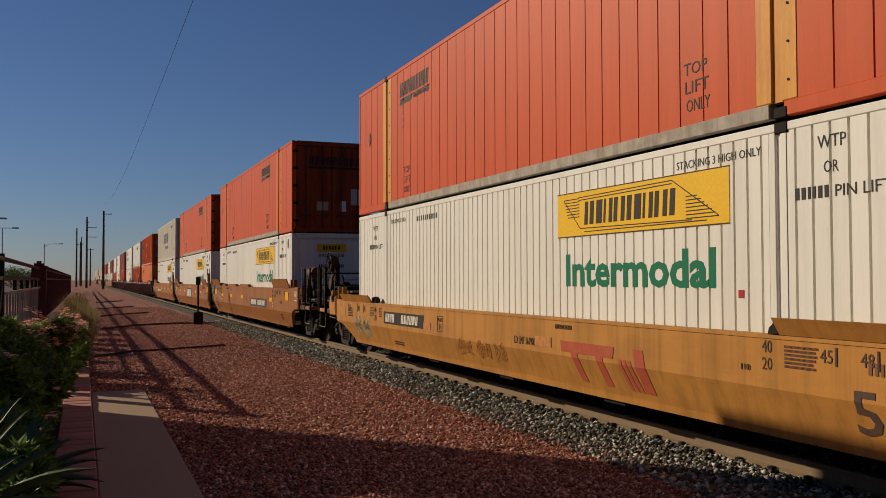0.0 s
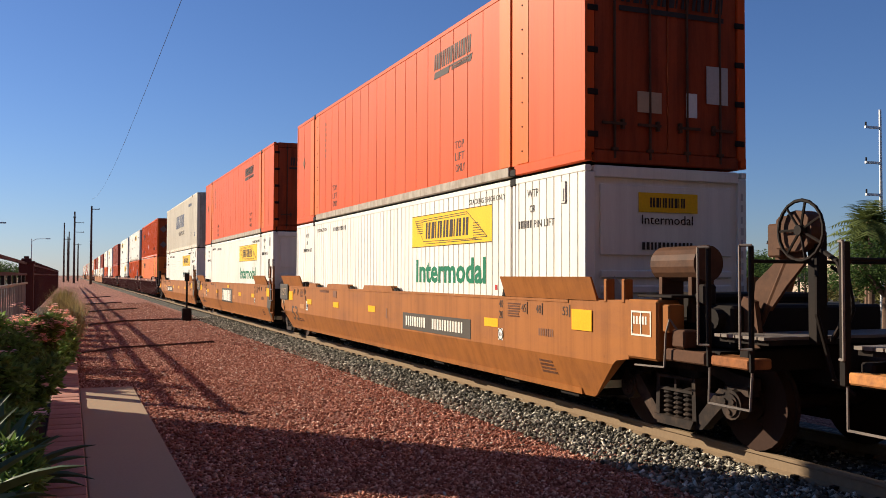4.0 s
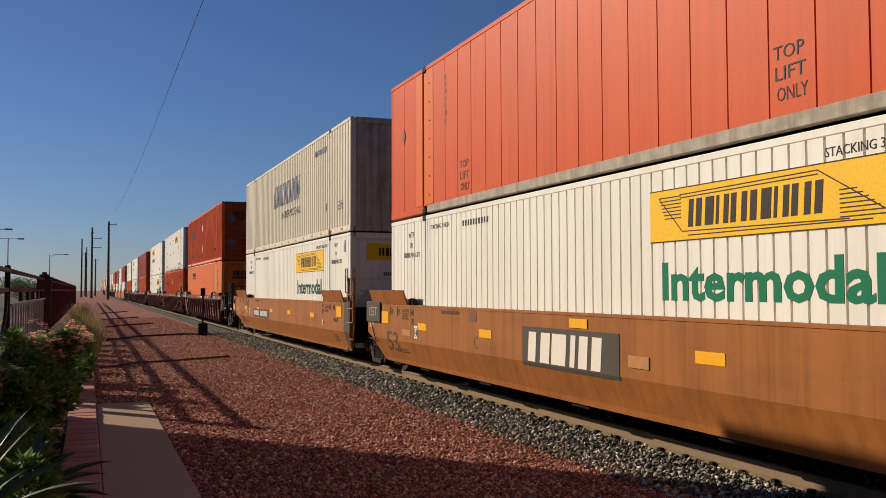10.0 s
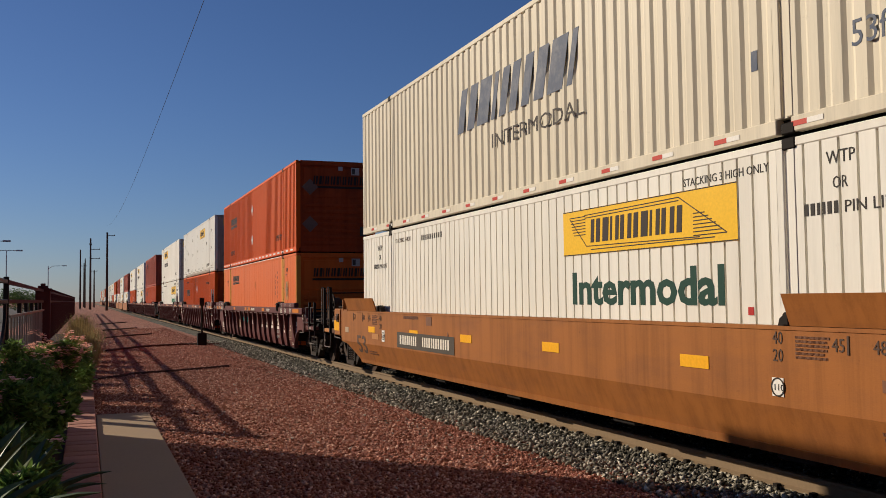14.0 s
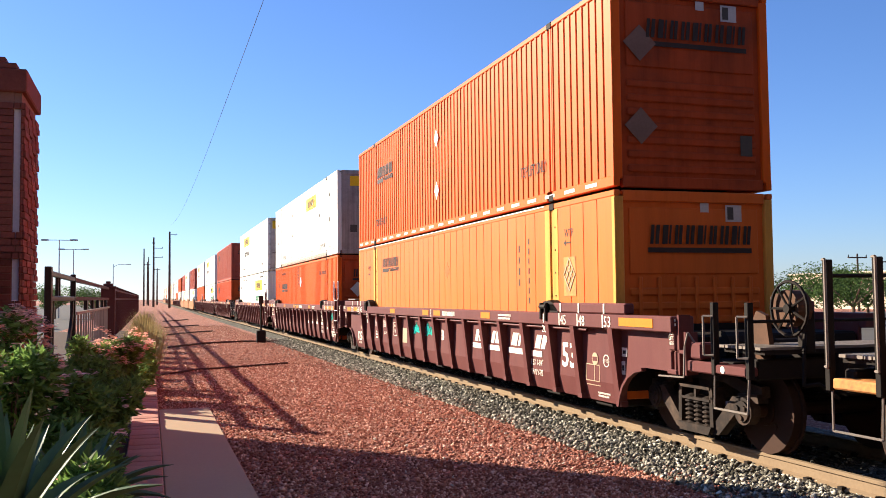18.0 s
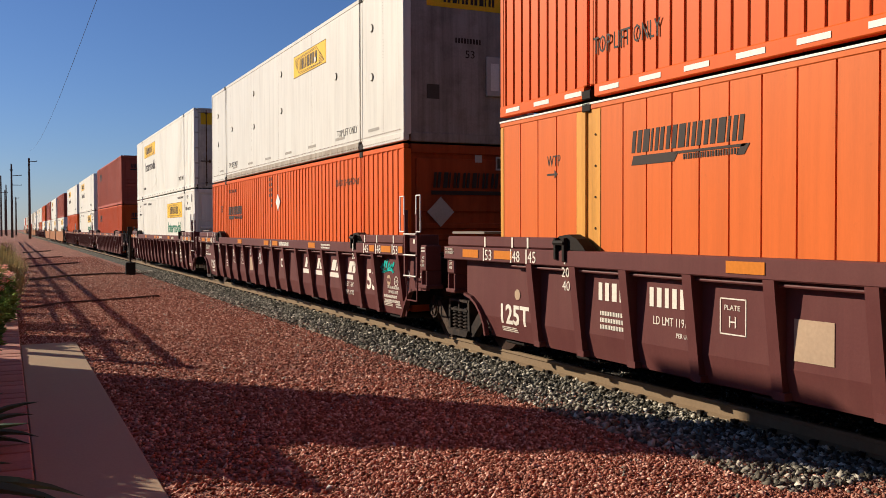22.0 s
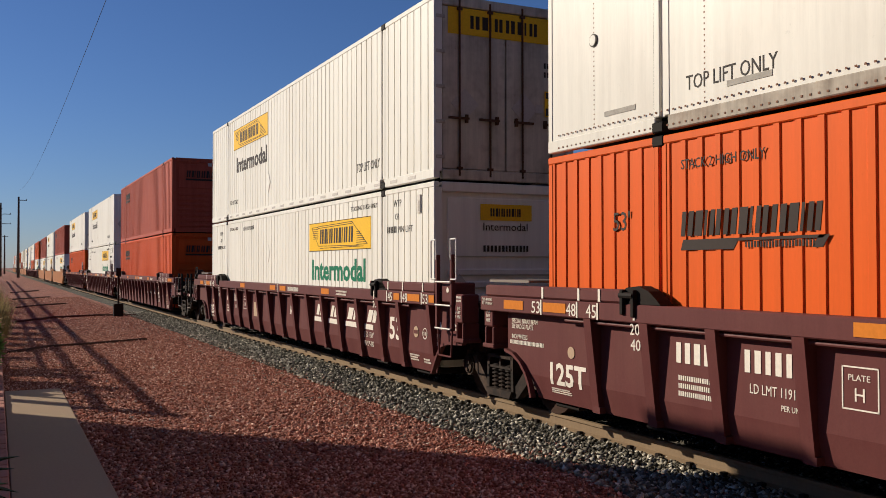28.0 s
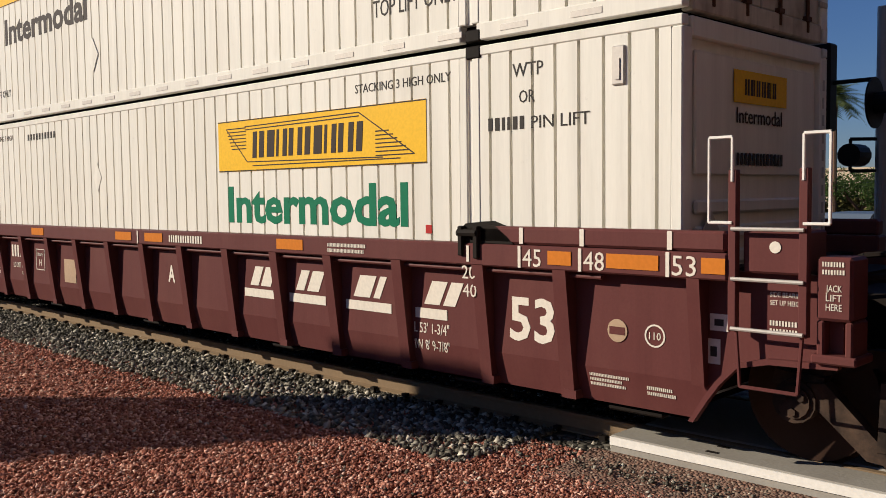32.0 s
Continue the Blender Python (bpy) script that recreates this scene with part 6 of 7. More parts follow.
    part("uncoupling_lever", kept(("lever",), lambda bm: rods(bm, [(-1.4, 2.1, 1.18), (-1.5, 2.05, 1.35), (-1.5, 1.98, 1.2), (-1.5, 1.95, 0.83), (-1.5, 1.4, 0.81)], 0.012), LOOPS), LOOPS, c, at=m)
    low = material if maroon else BROWN_DARK
    part("side_sill", kept(("side_sill",), lambda bm: box(bm, -1.45, -1.3, 1.9, 2.56, 0.9, 1.03, 0.015), low), low, c, at=m)
    part("valve_box", kept(("valve_box",), lambda bm: (box(bm, -1.46, -1.25, 2.02, 2.24, 1.05, 1.24, 0.02)), low), low, c, at=m)
    if s < 0:
        bz, by = (2.25, -3.36) if not maroon else (1.63, -3.12)
        w = part("brake_wheel", kept(("brake_wheel",), lambda bm: ([rod(bm, (0, 0.29 * math.cos(a), 0.29 * math.sin(a)), (0, 0.29 * math.cos(a + 0.3307), 0.29 * math.sin(a + 0.3307)), 0.018, 6) for a in [i * 0.3307 for i in range(19)]],
                                                                    [rod(bm, (0, 0, 0), (0, 0.29 * math.cos(a), 0.29 * math.sin(a)), 0.014, 5) for a in [i * 0.8976 for i in range(7)]], rod(bm, (-0.04, 0, 0), (0.05, 0, 0), 0.05, 10)), BLACK_STEEL), BLACK_STEEL, c, "black seven-spoked hand-brake wheel", at=(-0.95, by, bz))
        part("brake_drum", kept(("brake_drum",), lambda bm: (rod(bm, (0.04, 0.1, 0), (0.22, 0.1, 0), 0.2, 18), box(bm, 0.08, 0.3, 0.05, 0.45, -0.2, 0.16, 0.04)), BROWN_DARK), BROWN_DARK, c, "dark brown brake gear housing", at=(-0.95, by, bz))
        part("brake_stand", kept(("brake_stand", bz), lambda bm: box(bm, -0.8, -0.66, by - 0.06, by + 0.08, 1.15, bz, 0.02), BLACK_STEEL), BLACK_STEEL, c)
        part("brace", kept(("stand_brace",), lambda bm: prism(bm, [(-2.2, 1.04), (-2.75, 1.04), (-2.66, 1.55), (-2.5, 1.6), (-2.36, 1.4)], -0.9, -0.84), BROWN_DARK), BROWN_DARK, c)
        part("brake_hose", kept(("hose", bz), lambda bm: rods(bm, [(-0.75, by, bz - 0.2), (-0.9, by - 0.15, bz - 0.45), (-0.95, by - 0.2, bz - 0.8), (-0.8, by - 0.25, 0.85), (-0.6, by - 0.3, 0.7)], 0.022), BLACK_STEEL), BLACK_STEEL, c)
    if maroon:
        part("badge", kept(("small_round",), lambda bm: rod(bm, (-0.004, 0, 0), (0, 0, 0), 0.04, 14), STENCIL_WHITE), STENCIL_WHITE, c, at=m @ Matrix.Translation((-1.491, p1 + 0.2, 0.97)))
        part("valve_rack", kept(("rack",), lambda bm: (box(bm, -1.46, -1.3, 1.76, 1.8, 0.85, 1.55), box(bm, -1.46, -1.3, 1.9, 1.94, 0.85, 1.35), box(bm, -1.46, -1.3, 1.76, 1.94, 1.1, 1.14)), MAROON), MAROON, c, at=m)
        return
    part("equipment_housing", kept(("housing",), lambda bm: (box(bm, -1.05, 1.05, 1.72, 2.5, 1.04, 1.5, 0.03), box(bm, -0.7, 0.9, 1.0, 1.72, 1.3, 1.62, 0.03), rod(bm, (-1.15, 2.3, 1.36), (-0.5, 2.3, 1.36), 0.11, 12), rod(bm, (-1.1, 2.0, 1.58), (0.6, 2.0, 1.58), 0.05, 8), box(bm, -1.12, -0.95, 2.02, 2.14, 1.5, 1.72, 0.02)), BLACK_STEEL), BLACK_STEEL, c, "black brake equipment", at=m)
    if s < 0:
        part("brake_gusset", kept(("gusset",), lambda bm: (prism(bm, [(-3.2, 1.95), (-3.1, 2.3), (-2.85, 2.34), (-2.78, 1.95), (-2.5, 1.75), (-2.45, 1.5), (-2.7, 1.45), (-2.95, 1.72)], -0.74, -0.7), box(bm, -0.86, -0.62, -3.0, -2.8, 2.0, 2.34, 0.02), rod(bm, (-0.72, -2.95, 2.0), (-0.72, -2.55, 1.3), 0.03)), BROWN_DARK), BROWN_DARK, c, "dark brown brake bracket")
        part("air_hose", kept(("loop_hose",), lambda bm: (rods(bm, [(-0.8, -3.4, 2.1), (-0.85, -3.72, 1.95), (-0.85, -3.82, 1.65), (-0.8, -3.7, 1.35), (-0.7, -3.5, 1.2)], 0.026), rods(bm, [(-0.6, -3.4, 1.9), (-0.6, -3.6, 1.8), (-0.6, -3.66, 1.5), (-0.6, -3.5, 1.15)], 0.02)), BLACK_STEEL), BLACK_STEEL, c)
    s < 0 and part("air_tank", kept(("tank",), lambda bm: (rod(bm, (-0.95, 1.2, 1.95), (-0.95, 2.0, 1.95), 0.2, 18), rod(bm, (-0.95, 1.15, 1.95), (-0.95, 1.2, 1.95), 0.15, 18, 0.2), box(bm, -1.1, -0.8, 1.3, 1.36, 1.3, 1.8), box(bm, -1.1, -0.8, 1.84, 1.9, 1.3, 1.8)), BROWN_DARK), BROWN_DARK, c, "dark brown air tank", at=m)
    part("tread_plate", kept(("tread",), lambda bm: box(bm, -1.4, -0.9, 1.3, 1.95, 1.57, 1.6, 0.008), BLACK_STEEL), BLACK_STEEL, c, at=m)
    d = 0.0 if s < 0 else 0.12
    zb = 1.545 if material is not TAN else 1.36
    part("end_box", kept(("end_box", zb), lambda bm: box(bm, -1.51, -1.2, 1.25, 1.84, 0.88, zb, 0.025), material), material, c, at=m @ Matrix.Translation((0, d, 0)))
    for y in (0.78, 1.16):
        part("bracket", kept(("bracket", zb), lambda bm: box(bm, -1.5, -1.38, -0.035, 0.035, zb - 0.05, zb + 0.23, 0.01), material), material, c, at=m @ Matrix.Translation((0, y, 0)))
    if s > 0:
        plate(c, y0 + 1.94, 1.0, 0.46, 0.25, YELLOW if material is BROWN else AMBER_WORN, -1.512, name="reflector")
        part("handle", kept(("box_handle",), lambda bm: (box(bm, -1.54, -1.51, -0.1, 0.1, 1.22, 1.42, 0.01), box(bm, -1.56, -1.54, -0.07, 0.07, 1.27, 1.37, 0.01)), BROWN_DARK), BROWN_DARK, c, at=(0, y0 + 1.6, 0))
    else:
        yb = y0 - 1.54 + 0.19
        for dz, dy, w, h in ((0.0, 0.0, 0.38, 0.02), (0.26, 0.0, 0.38, 0.02), (0.0, 0.0, 0.02, 0.28), (0.0, -0.36, 0.02, 0.28), (0.0, -0.18, 0.015, 0.28)):
            plate(c, yb + dy, 1.14 + dz, w, h, STENCIL_WHITE, -1.512, name="badge_frame")
        bars(c, yb - 0.04, 1.27, 0.3, 0.09, STENCIL_WHITE, -1.512, lines=1, seed=21)
    part("jack_pad", kept(("jack_pad",), lambda bm: box(bm, -1.46, -1.25, 1.85, 1.98, 1.2, 1.5, 0.015), material), material, c, at=m)


def brand_block(c, y, z, w, h, i, x):
    """One heavy leaning block of the owner's emblem, with slots."""
    def make(bm):
        def quad(a, b, c0, c1):
            prism(bm, [(a + 0.5 * h * c0, h * c0), (b + 0.5 * h * c0, h * c0), (b + 0.5 * h * c1, h * c1), (a + 0.5 * h * c1, h * c1)], 0.0, 0.003, axis="z")
        quad(0, w * (0.4, 0.36, 0.62, 0.5)[i], 0, 1)
        quad(w * (0.52, 0.5, 0.76, 0.62)[i], w, 0, 1)
    tagged(part("logo_lettering", kept(("brand_block", i, w, h), make, STENCIL_WHITE), STENCIL_WHITE, c, at=Matrix.Translation((x, y, z)) @ SIDE), kind="stuff")


def ribbed_car(q, label, near="joint", far="joint", rolling=True, detail=True, seed=1):
    """Well car unit with a top chord, recessed side sheet and triangular posts."""
    c = thing("well_car", label, "railcar", "well cars of the train")
    ROLLING.append((c, q, 0.0))
    M = MAROON
    e0, e1 = -0.22, L53 + 0.22
    a0 = -0.47 if near == "joint" else -1.73
    a1 = L53 + (1.34 if far == "joint" else 1.73)
    curve = [(0.2, 0.3), (0.25, 0.46), (0.34, 0.6), (0.48, 0.73), (0.66, 0.82), (0.86, 0.86)]
    arch1 = [(L53 + y, z) for y, z in curve]
    b1 = L53 + (0.86 if far == "joint" else 1.6)
    arch0 = [(-1.2, 0.84), (-0.96, 0.83), (-0.714, 0.82), (-0.475, 0.76), (-0.34, 0.62), (-0.246, 0.49), (-0.127, 0.3)] if near == "joint" else [(-y, z) for y, z in curve[::-1]]
    b0 = -1.2 if near == "joint" else -1.6
    prof = arch0 + arch1 + [(b1, 0.86), (b1, 1.4), (b0, 1.4)] + ([] if near == "joint" else [(b0, 0.86)])
    if far == "joint":
        prof.remove((b1, 0.86))
    for arcs in (arch1, arch0[::-1]):
        for s in (-1, 1):
            cy = L53 + 0.95 if arcs is arch1 else -0.95
            inner = [(Vector((y, z)) + (Vector((cy, 0.2)) - Vector((y, z))).normalized() * 0.04) for y, z in arcs]
            part("arch_flange", kept(("flange", round(arcs[0][0], 2), s), lambda bm: prism(bm, list(arcs) + [tuple(v) for v in inner[::-1]], min(s * 1.36, s * 1.43), max(s * 1.36, s * 1.43)), M), M, c)
    for s in (-1, 1):
        part("side_sheet", kept(("rib_sheet", near, far, s), lambda bm: prism(bm, prof, s * 1.32, s * 1.37), M), M, c)
        part("top_chord", kept(("rib_chord", near, far, s), lambda bm: (box(bm, min(s * 1.33, s * 1.52), max(s * 1.33, s * 1.52), a0, a1, 1.34, 1.53, 0.012)), M), M, c)
        part("bottom_sill", kept(("rib_sill", near, s), lambda bm: prism(bm, [(s * 1.24, 0.28), (s * 1.335, 0.28), (s * 1.33, 0.34), (s * 1.24, 0.34)], e0 + 0.14, e1, axis="y"), M), M, c)
        if near == "joint":
            part("side_post", kept(("end_post", s), lambda bm: (prism(bm, [(s * 1.3, 1.345), (s * 1.515, 1.345), (s * 1.5, 1.2), (s * 1.42, 0.57), (s * 1.3, 0.57)], 0.004, 0.024, axis="y"),
                                                                prism(bm, [(s * 1.5, 1.345), (s * 1.522, 1.345), (s * 1.507, 1.2), (s * 1.435, 0.57), (s * 1.415, 0.57), (s * 1.485, 1.2)], 0.0, 0.1, axis="y")), M), M, c, at=(0, -0.26, 0))
        for y in (() if near == "joint" else (-0.26,)) + (0.9, 1.78, 2.82, 3.87, 4.82, 5.8, 6.85, 7.85, 8.87, 9.93, 10.97, 12.02, 13.04, 14.0, 14.97) + (() if far == "joint" else (16.0,)):
            part("side_post", kept(("side_post", s), lambda bm: (prism(bm, [(s * 1.3, 1.345), (s * 1.515, 1.345), (s * 1.5, 1.2), (s * 1.385, 0.3), (s * 1.3, 0.3)], 0.004, 0.024, axis="y"),
                                                                 prism(bm, [(s * 1.5, 1.345), (s * 1.522, 1.345), (s * 1.507, 1.2), (s * 1.4, 0.3), (s * 1.38, 0.3), (s * 1.485, 1.2)], 0.0, 0.13, axis="y"),
                                                                 prism(bm, [(s * 1.3, 0.37), (s * 1.41, 0.37), (s * 1.41, 0.3), (s * 1.3, 0.3)], -0.02, 0.1, axis="y")), M), M, c, at=(0, y, 0))
        for y0, y1 in ((a0 + 0.02 if near == "joint" else -0.6, 1.95), (L53 - 1.84, L53 + 1.24)):
            g = part("container_guide", kept(("rib_guide", round(y0, 2), round(y1, 2), s), lambda bm: box(bm, min(s * 1.36, s * 1.5), max(s * 1.36, s * 1.5), y0, y1, 1.535, 1.68, 0.02), M), M, c)
            inner = y1 if y0 < 5 else y0
            part("guide_foot", kept(("guide_foot", s), lambda bm: (prism(bm, [(-0.5, 1.535), (0.12, 1.535), (0.12, 1.64), (0.04, 1.7), (-0.16, 1.72), (-0.32, 1.67), (-0.44, 1.59)], min(s * 1.34, s * 1.5), max(s * 1.34, s * 1.5)), box(bm, min(s * 1.48, s * 1.55), max(s * 1.48, s * 1.55), -0.14, -0.08, 1.4, 1.68, 0.01), box(bm, min(s * 1.48, s * 1.55), max(s * 1.48, s * 1.55), 0.04, 0.1, 1.42, 1.68, 0.01), rod(bm, (s * 1.53, -0.12, 1.62), (s * 1.53, 0.1, 1.62), 0.035)), BLACK_STEEL), BLACK_STEEL, c, at=(0, inner, 0))
    for y, s in ((e0 + 0.05, -1), (e1 - 0.05, 1)):
        end_frame(c, y, s, M)
        joint = (near if s < 0 else far) == "joint"
        u0, u1 = ((-1.29, -1.06) if s < 0 else (L53 + 1.08, L53 + 1.33)) if joint else ((-1.73, -1.58) if s < 0 else (L53 + 1.58, L53 + 1.73))
        um = (u0 + u1) / 2
        k2 = ("end_casting", round(u0, 2))
        part("end_casting", kept(k2, lambda bm: (box(bm, -1.47, -1.2, u0, u1, 1.12, 1.53, 0.02), box(bm, -1.46, -1.2, u0, u0 + 0.05, 0.88, 1.12, 0.012), box(bm, -1.46, -1.2, u1 - 0.05, u1, 0.88, 1.12, 0.012), box(bm, -1.48, -1.18, u0 - 0.03, u1 + 0.03, 0.84, 0.9, 0.012)), M), M, c, "maroon jacking casting with a slot")
        for k in range(2):
            bars(c, u1 - 0.04, 1.42 + 0.05 * k, 0.15, 0.03, STENCIL_WHITE, -1.472, seed=30 + k, name="stencil")
        for k, word in enumerate(("JACK", "LIFT", "HERE")):
            detail and write(word, c, um + 0.05, 1.31 - 0.06 * k, 0.045, STENCIL_WHITE, 0.1, -1.473)
    cross_members(c, M)
    xs = -1.372
    xc = -1.523
    for y, w in ((11.54, 0.47), (8.61, 0.46), (7.77, 0.47), (4.79, 0.47)) + (((-0.47, 0.85),) if near == "coupler" else ((1.07, 0.23), (0.51, 0.45), (-0.28, 0.18))) + ( (L53 + 0.7, 0.47), (L53 - 0.23, 0.48)):
        plate(c, y, 1.385, w, 0.11, AMBER_STRIP, xc, name="reflector")
    if detail:
        for end in (0, 1):
            for s_, d in (("53", -0.05), ("48", 0.72), ("45", 1.33)):
                y = d if not end else L53 - d - (0.02 if d < 0 else 0.0 if d < 1 else -0.22)
                write(s_, c, y, 1.36, 0.15, STENCIL_WHITE, 0.19, xc)
                b = -0.2 if end and q > 100 else 0.05
                plate(c, y + b, 1.345, 0.03, 0.18, STENCIL_WHITE, xc, name="stencil")
                plate(c, y + b, 1.54, 0.04, 0.135, STENCIL_WHITE, -1.503, name="stencil")
            y = 2.3 if not end else L53 - 1.6
            plate(c, y - 0.34, 1.37, 0.03, 0.14, STENCIL_WHITE, xc, name="stencil")
            write("20", c, y - 0.27, 1.22, 0.12, STENCIL_WHITE, 0.16, -1.51)
            write("40", c, y - 0.27, 1.06, 0.12, STENCIL_WHITE, 0.16, -1.5)
        bars(c, 3.9, 1.385, 0.7, 0.09, STENCIL_WHITE, xc, lines=2, seed=40)
        bars(c, 7.13, 1.39, 0.82, 0.09, STENCIL_WHITE, xc, seed=41)
        plate(c, 7.98, 1.35, 0.03, 0.17, STENCIL_WHITE, xc, name="stencil")
        write("53", c, 1.6, 0.68 if near == "joint" and q < 110 else 0.72, 0.37, STENCIL_WHITE, 0.48, xs, bold=0.03)
        for i, (y, u) in enumerate(((5.54, 0.66), (4.66, 0.64), (3.68, 0.69), (2.65, 0.42))):
            brand_block(c, y, 0.935, 0.4, 0.22, i, xs)
            plate(c, y + 0.12, 0.8, u, 0.095, STENCIL_WHITE, xs, name="logo_underline")
        write("L 53' 1-3/4\"", c, 2.79, 0.66, 0.1, STENCIL_WHITE, 0.46, xs)
        write("IW 8' 9-7/8\"", c, 2.79, 0.5, 0.1, STENCIL_WHITE, 0.46, xs)
        write("110", c, 0.23, 0.85, 0.06, STENCIL_WHITE, 0.1, xs)
        part("badge_ring", kept(("badge_ring",), ring_mesh, STENCIL_WHITE), STENCIL_WHITE, c, at=(xs, 0.18, 0.88))
        part("badge", kept(("round_badge",), lambda bm: rod(bm, (-0.006, 0, 0), (0, 0, 0), 0.09, 20), FADED_PAPER), FADED_PAPER, c, "round pale badge", at=(xs, 0.51, 0.89))
        part("badge_bar", kept(("badge_bar",), lambda bm: box(bm, -0.009, -0.006, -0.07, 0.07, -0.03, 0.03), MAROON), MAROON, c, at=(xs, 0.51, 0.89))
        if near == "coupler":
            bars(c, 0.5, 0.36, 0.4, 0.07, STENCIL_WHITE, xs, lines=2, seed=42)
            part("plate_box", kept(("plate_box_split",), lambda bm: [box(bm, -0.003, 0, *v) for v in ((-0.42, 0, 0, 0.012), (-0.42, 0, 0.06, 0.072), (-0.42, 0, 0.29, 0.302), (-0.42, -0.408, 0.072, 0.29), (-0.012, 0, 0.072, 0.29), (-0.27, -0.258, 0.072, 0.29))], FADED_PAPER), FADED_PAPER, c, at=(xs, 0.8, 0.51))
        else:
            if q < 110:
                write("SPECIAL BRAKE BEAM", c, 0.58, 0.74, 0.055, STENCIL_WHITE, 0.53, xs)
                write("SEE BADGE PLATE", c, 0.53, 0.66, 0.055, STENCIL_WHITE, 0.43, xs)
                bars(c, 0.735, 0.5, 0.7, 0.13, STENCIL_WHITE, xs, lines=2, seed=47)
            bars(c, 0.78, 0.43, 0.4, 0.07 if q < 110 else 0.1, STENCIL_WHITE, xs, lines=3, seed=42)
            bars(c, 0.26, 0.42, 0.25, 0.07, STENCIL_WHITE, xs, lines=2, seed=48)
        for y, z, w, h in ((-0.27, 0.97, 0.14, 0.12), (-0.25, 0.73, 0.1, 0.18)):
            p = plate(c, y, z, w, h, STENCIL_WHITE, xs, name="paper_placard")
            plate(p, -w * 0.25, h * 0.3, w * 0.5, h * 0.4, STENCIL_BLACK, -0.005, t=0.002, name="printed_mark")
        if near == "joint":
            write("SIDE BEARING", c, -0.71, 1.24, 0.035, STENCIL_WHITE, 0.24, xs)
            write("SET UP HEIGHT", c, -0.71, 1.185, 0.035, STENCIL_WHITE, 0.25, xs)
            bars(c, -0.71, 0.99, 0.25, 0.09, STENCIL_WHITE, xs, lines=2, seed=77)
        if far == "joint":
            for word, z, w in (("SPECIAL BRAKE BEAM", 1.2, 0.62), ("SEE BADGE PLATE", 1.13, 0.52), ("INCH WHEELS", 1.0, 0.38)) if q > 100 else ():
                write(word, c, 16.91, z, 0.06, STENCIL_WHITE, w, xs)
            q > 100 and bars(c, 16.95, 0.93, 0.8, 0.05, STENCIL_WHITE, xs, seed=49)
            write("SIDE BEARING", c, L53 + 1.28, 1.47, 0.04, STENCIL_WHITE, 0.26, xc)
            write("SET UP HEIGHT", c, L53 + 1.28, 1.42, 0.04, STENCIL_WHITE, 0.28, xc)
        write("125T", c, L53 - 0.15, 0.52, 0.26, STENCIL_WHITE, 0.74, xs, bold=0.035)
        part("badge", kept(("round_badge2",), lambda bm: rod(bm, (-0.006, 0, 0), (0, 0, 0), 0.07, 20), FADED_PAPER), FADED_PAPER, c, "round pale badge", at=(xs, L53 - 0.6, 0.92))
        bars(c, L53 - 0.15, 0.41, 0.5, 0.06, STENCIL_WHITE, xs, lines=3, seed=43)
        bars(c, 13.73, 0.98, 0.55, 0.2, STENCIL_WHITE, xs, seed=44)
        bars(c, 12.82, 0.98, 0.72, 0.2, STENCIL_WHITE, xs, seed=45)
        write("LD LMT 119100", c, 12.76, 0.8, 0.09, STENCIL_WHITE, 0.62, xs)
        write("PER UNIT", c, 12.4, 0.69, 0.05, STENCIL_WHITE, 0.25, xs)
        bars(c, 13.7, 0.66, 0.5, 0.2, STENCIL_WHITE, xs, lines=3, seed=46)
        plate(c, 10.88 if q == 82.57 else 10.69, 0.66, 0.42, 0.36, FADED_PAPER, xs, name="stencil_patch")
        part("plate_box", kept(("plate_box",), lambda bm: [box(bm, -0.003, 0, *v) for v in ((-0.34, 0, 0, 0.012), (-0.34, 0, 0.33, 0.342), (-0.34, -0.328, 0, 0.342), (-0.012, 0, 0, 0.342))], STENCIL_WHITE), STENCIL_WHITE, c, at=(xs, 11.78, 0.8))
        write("PLATE", c, 11.72, 1.03, 0.05, STENCIL_WHITE, 0.2, xs)
        write("H", c, 11.66, 0.87, 0.11, STENCIL_WHITE, 0.09, xs)
        part("tie_rod", kept(("tie_rod",), lambda bm: rod(bm, (-1.45, 0.6, 1.3), (-1.45, L53 - 0.6, 1.3), 0.018), MAROON), MAROON, c)
    if near == "joint":
        ladder(c, -0.5, M)
        part("end_box", kept(("rib_end_box",), lambda bm: box(bm, -1.45, -1.1, -0.98, -0.55, 1.4, 1.69, 0.015), M), M, c)
        part("badge", kept(("small_round",), lambda bm: rod(bm, (-0.004, 0, 0), (0, 0, 0), 0.04, 14), STENCIL_WHITE), STENCIL_WHITE, c, at=(-1.452, -0.78, 1.58))
        truck(c, -1.69, rolling)
        joint_platform(c)
    else:
        end_platform(c, -1, M)
        truck(c, -1.55, rolling)
    if far != "joint":
        end_platform(c, 1, M)
        truck(c, L53 + 1.6, rolling)
    return c


def scribble(c, y, z, w, h, material, x, seed):
    rnd = random.Random(seed)
    bm = bmesh.new()
    turns, p0 = rnd.uniform(5.5, 8.0), rnd.uniform(0, 6.28)
    pts = [(w * (0.08 + 0.82 * f) + 0.09 * w * math.sin(6.283 * turns * f + p0), h * (0.5 + (0.3 + 0.16 * math.sin(9 * f + p0)) * math.cos(6.283 * turns * f + p0 * 0.5))) for f in [i / 70 for i in range(71)]]
    pts += [(w * (0.9 - 0.75 * f), h * (0.16 + 0.1 * math.sin(5 * f))) for f in (0.0, 0.3, 0.6, 1.0)]
    for a, b in zip(pts, pts[1:]):
        d = Vector((b[0] - a[0], b[1] - a[1])).normalized() * 0.014
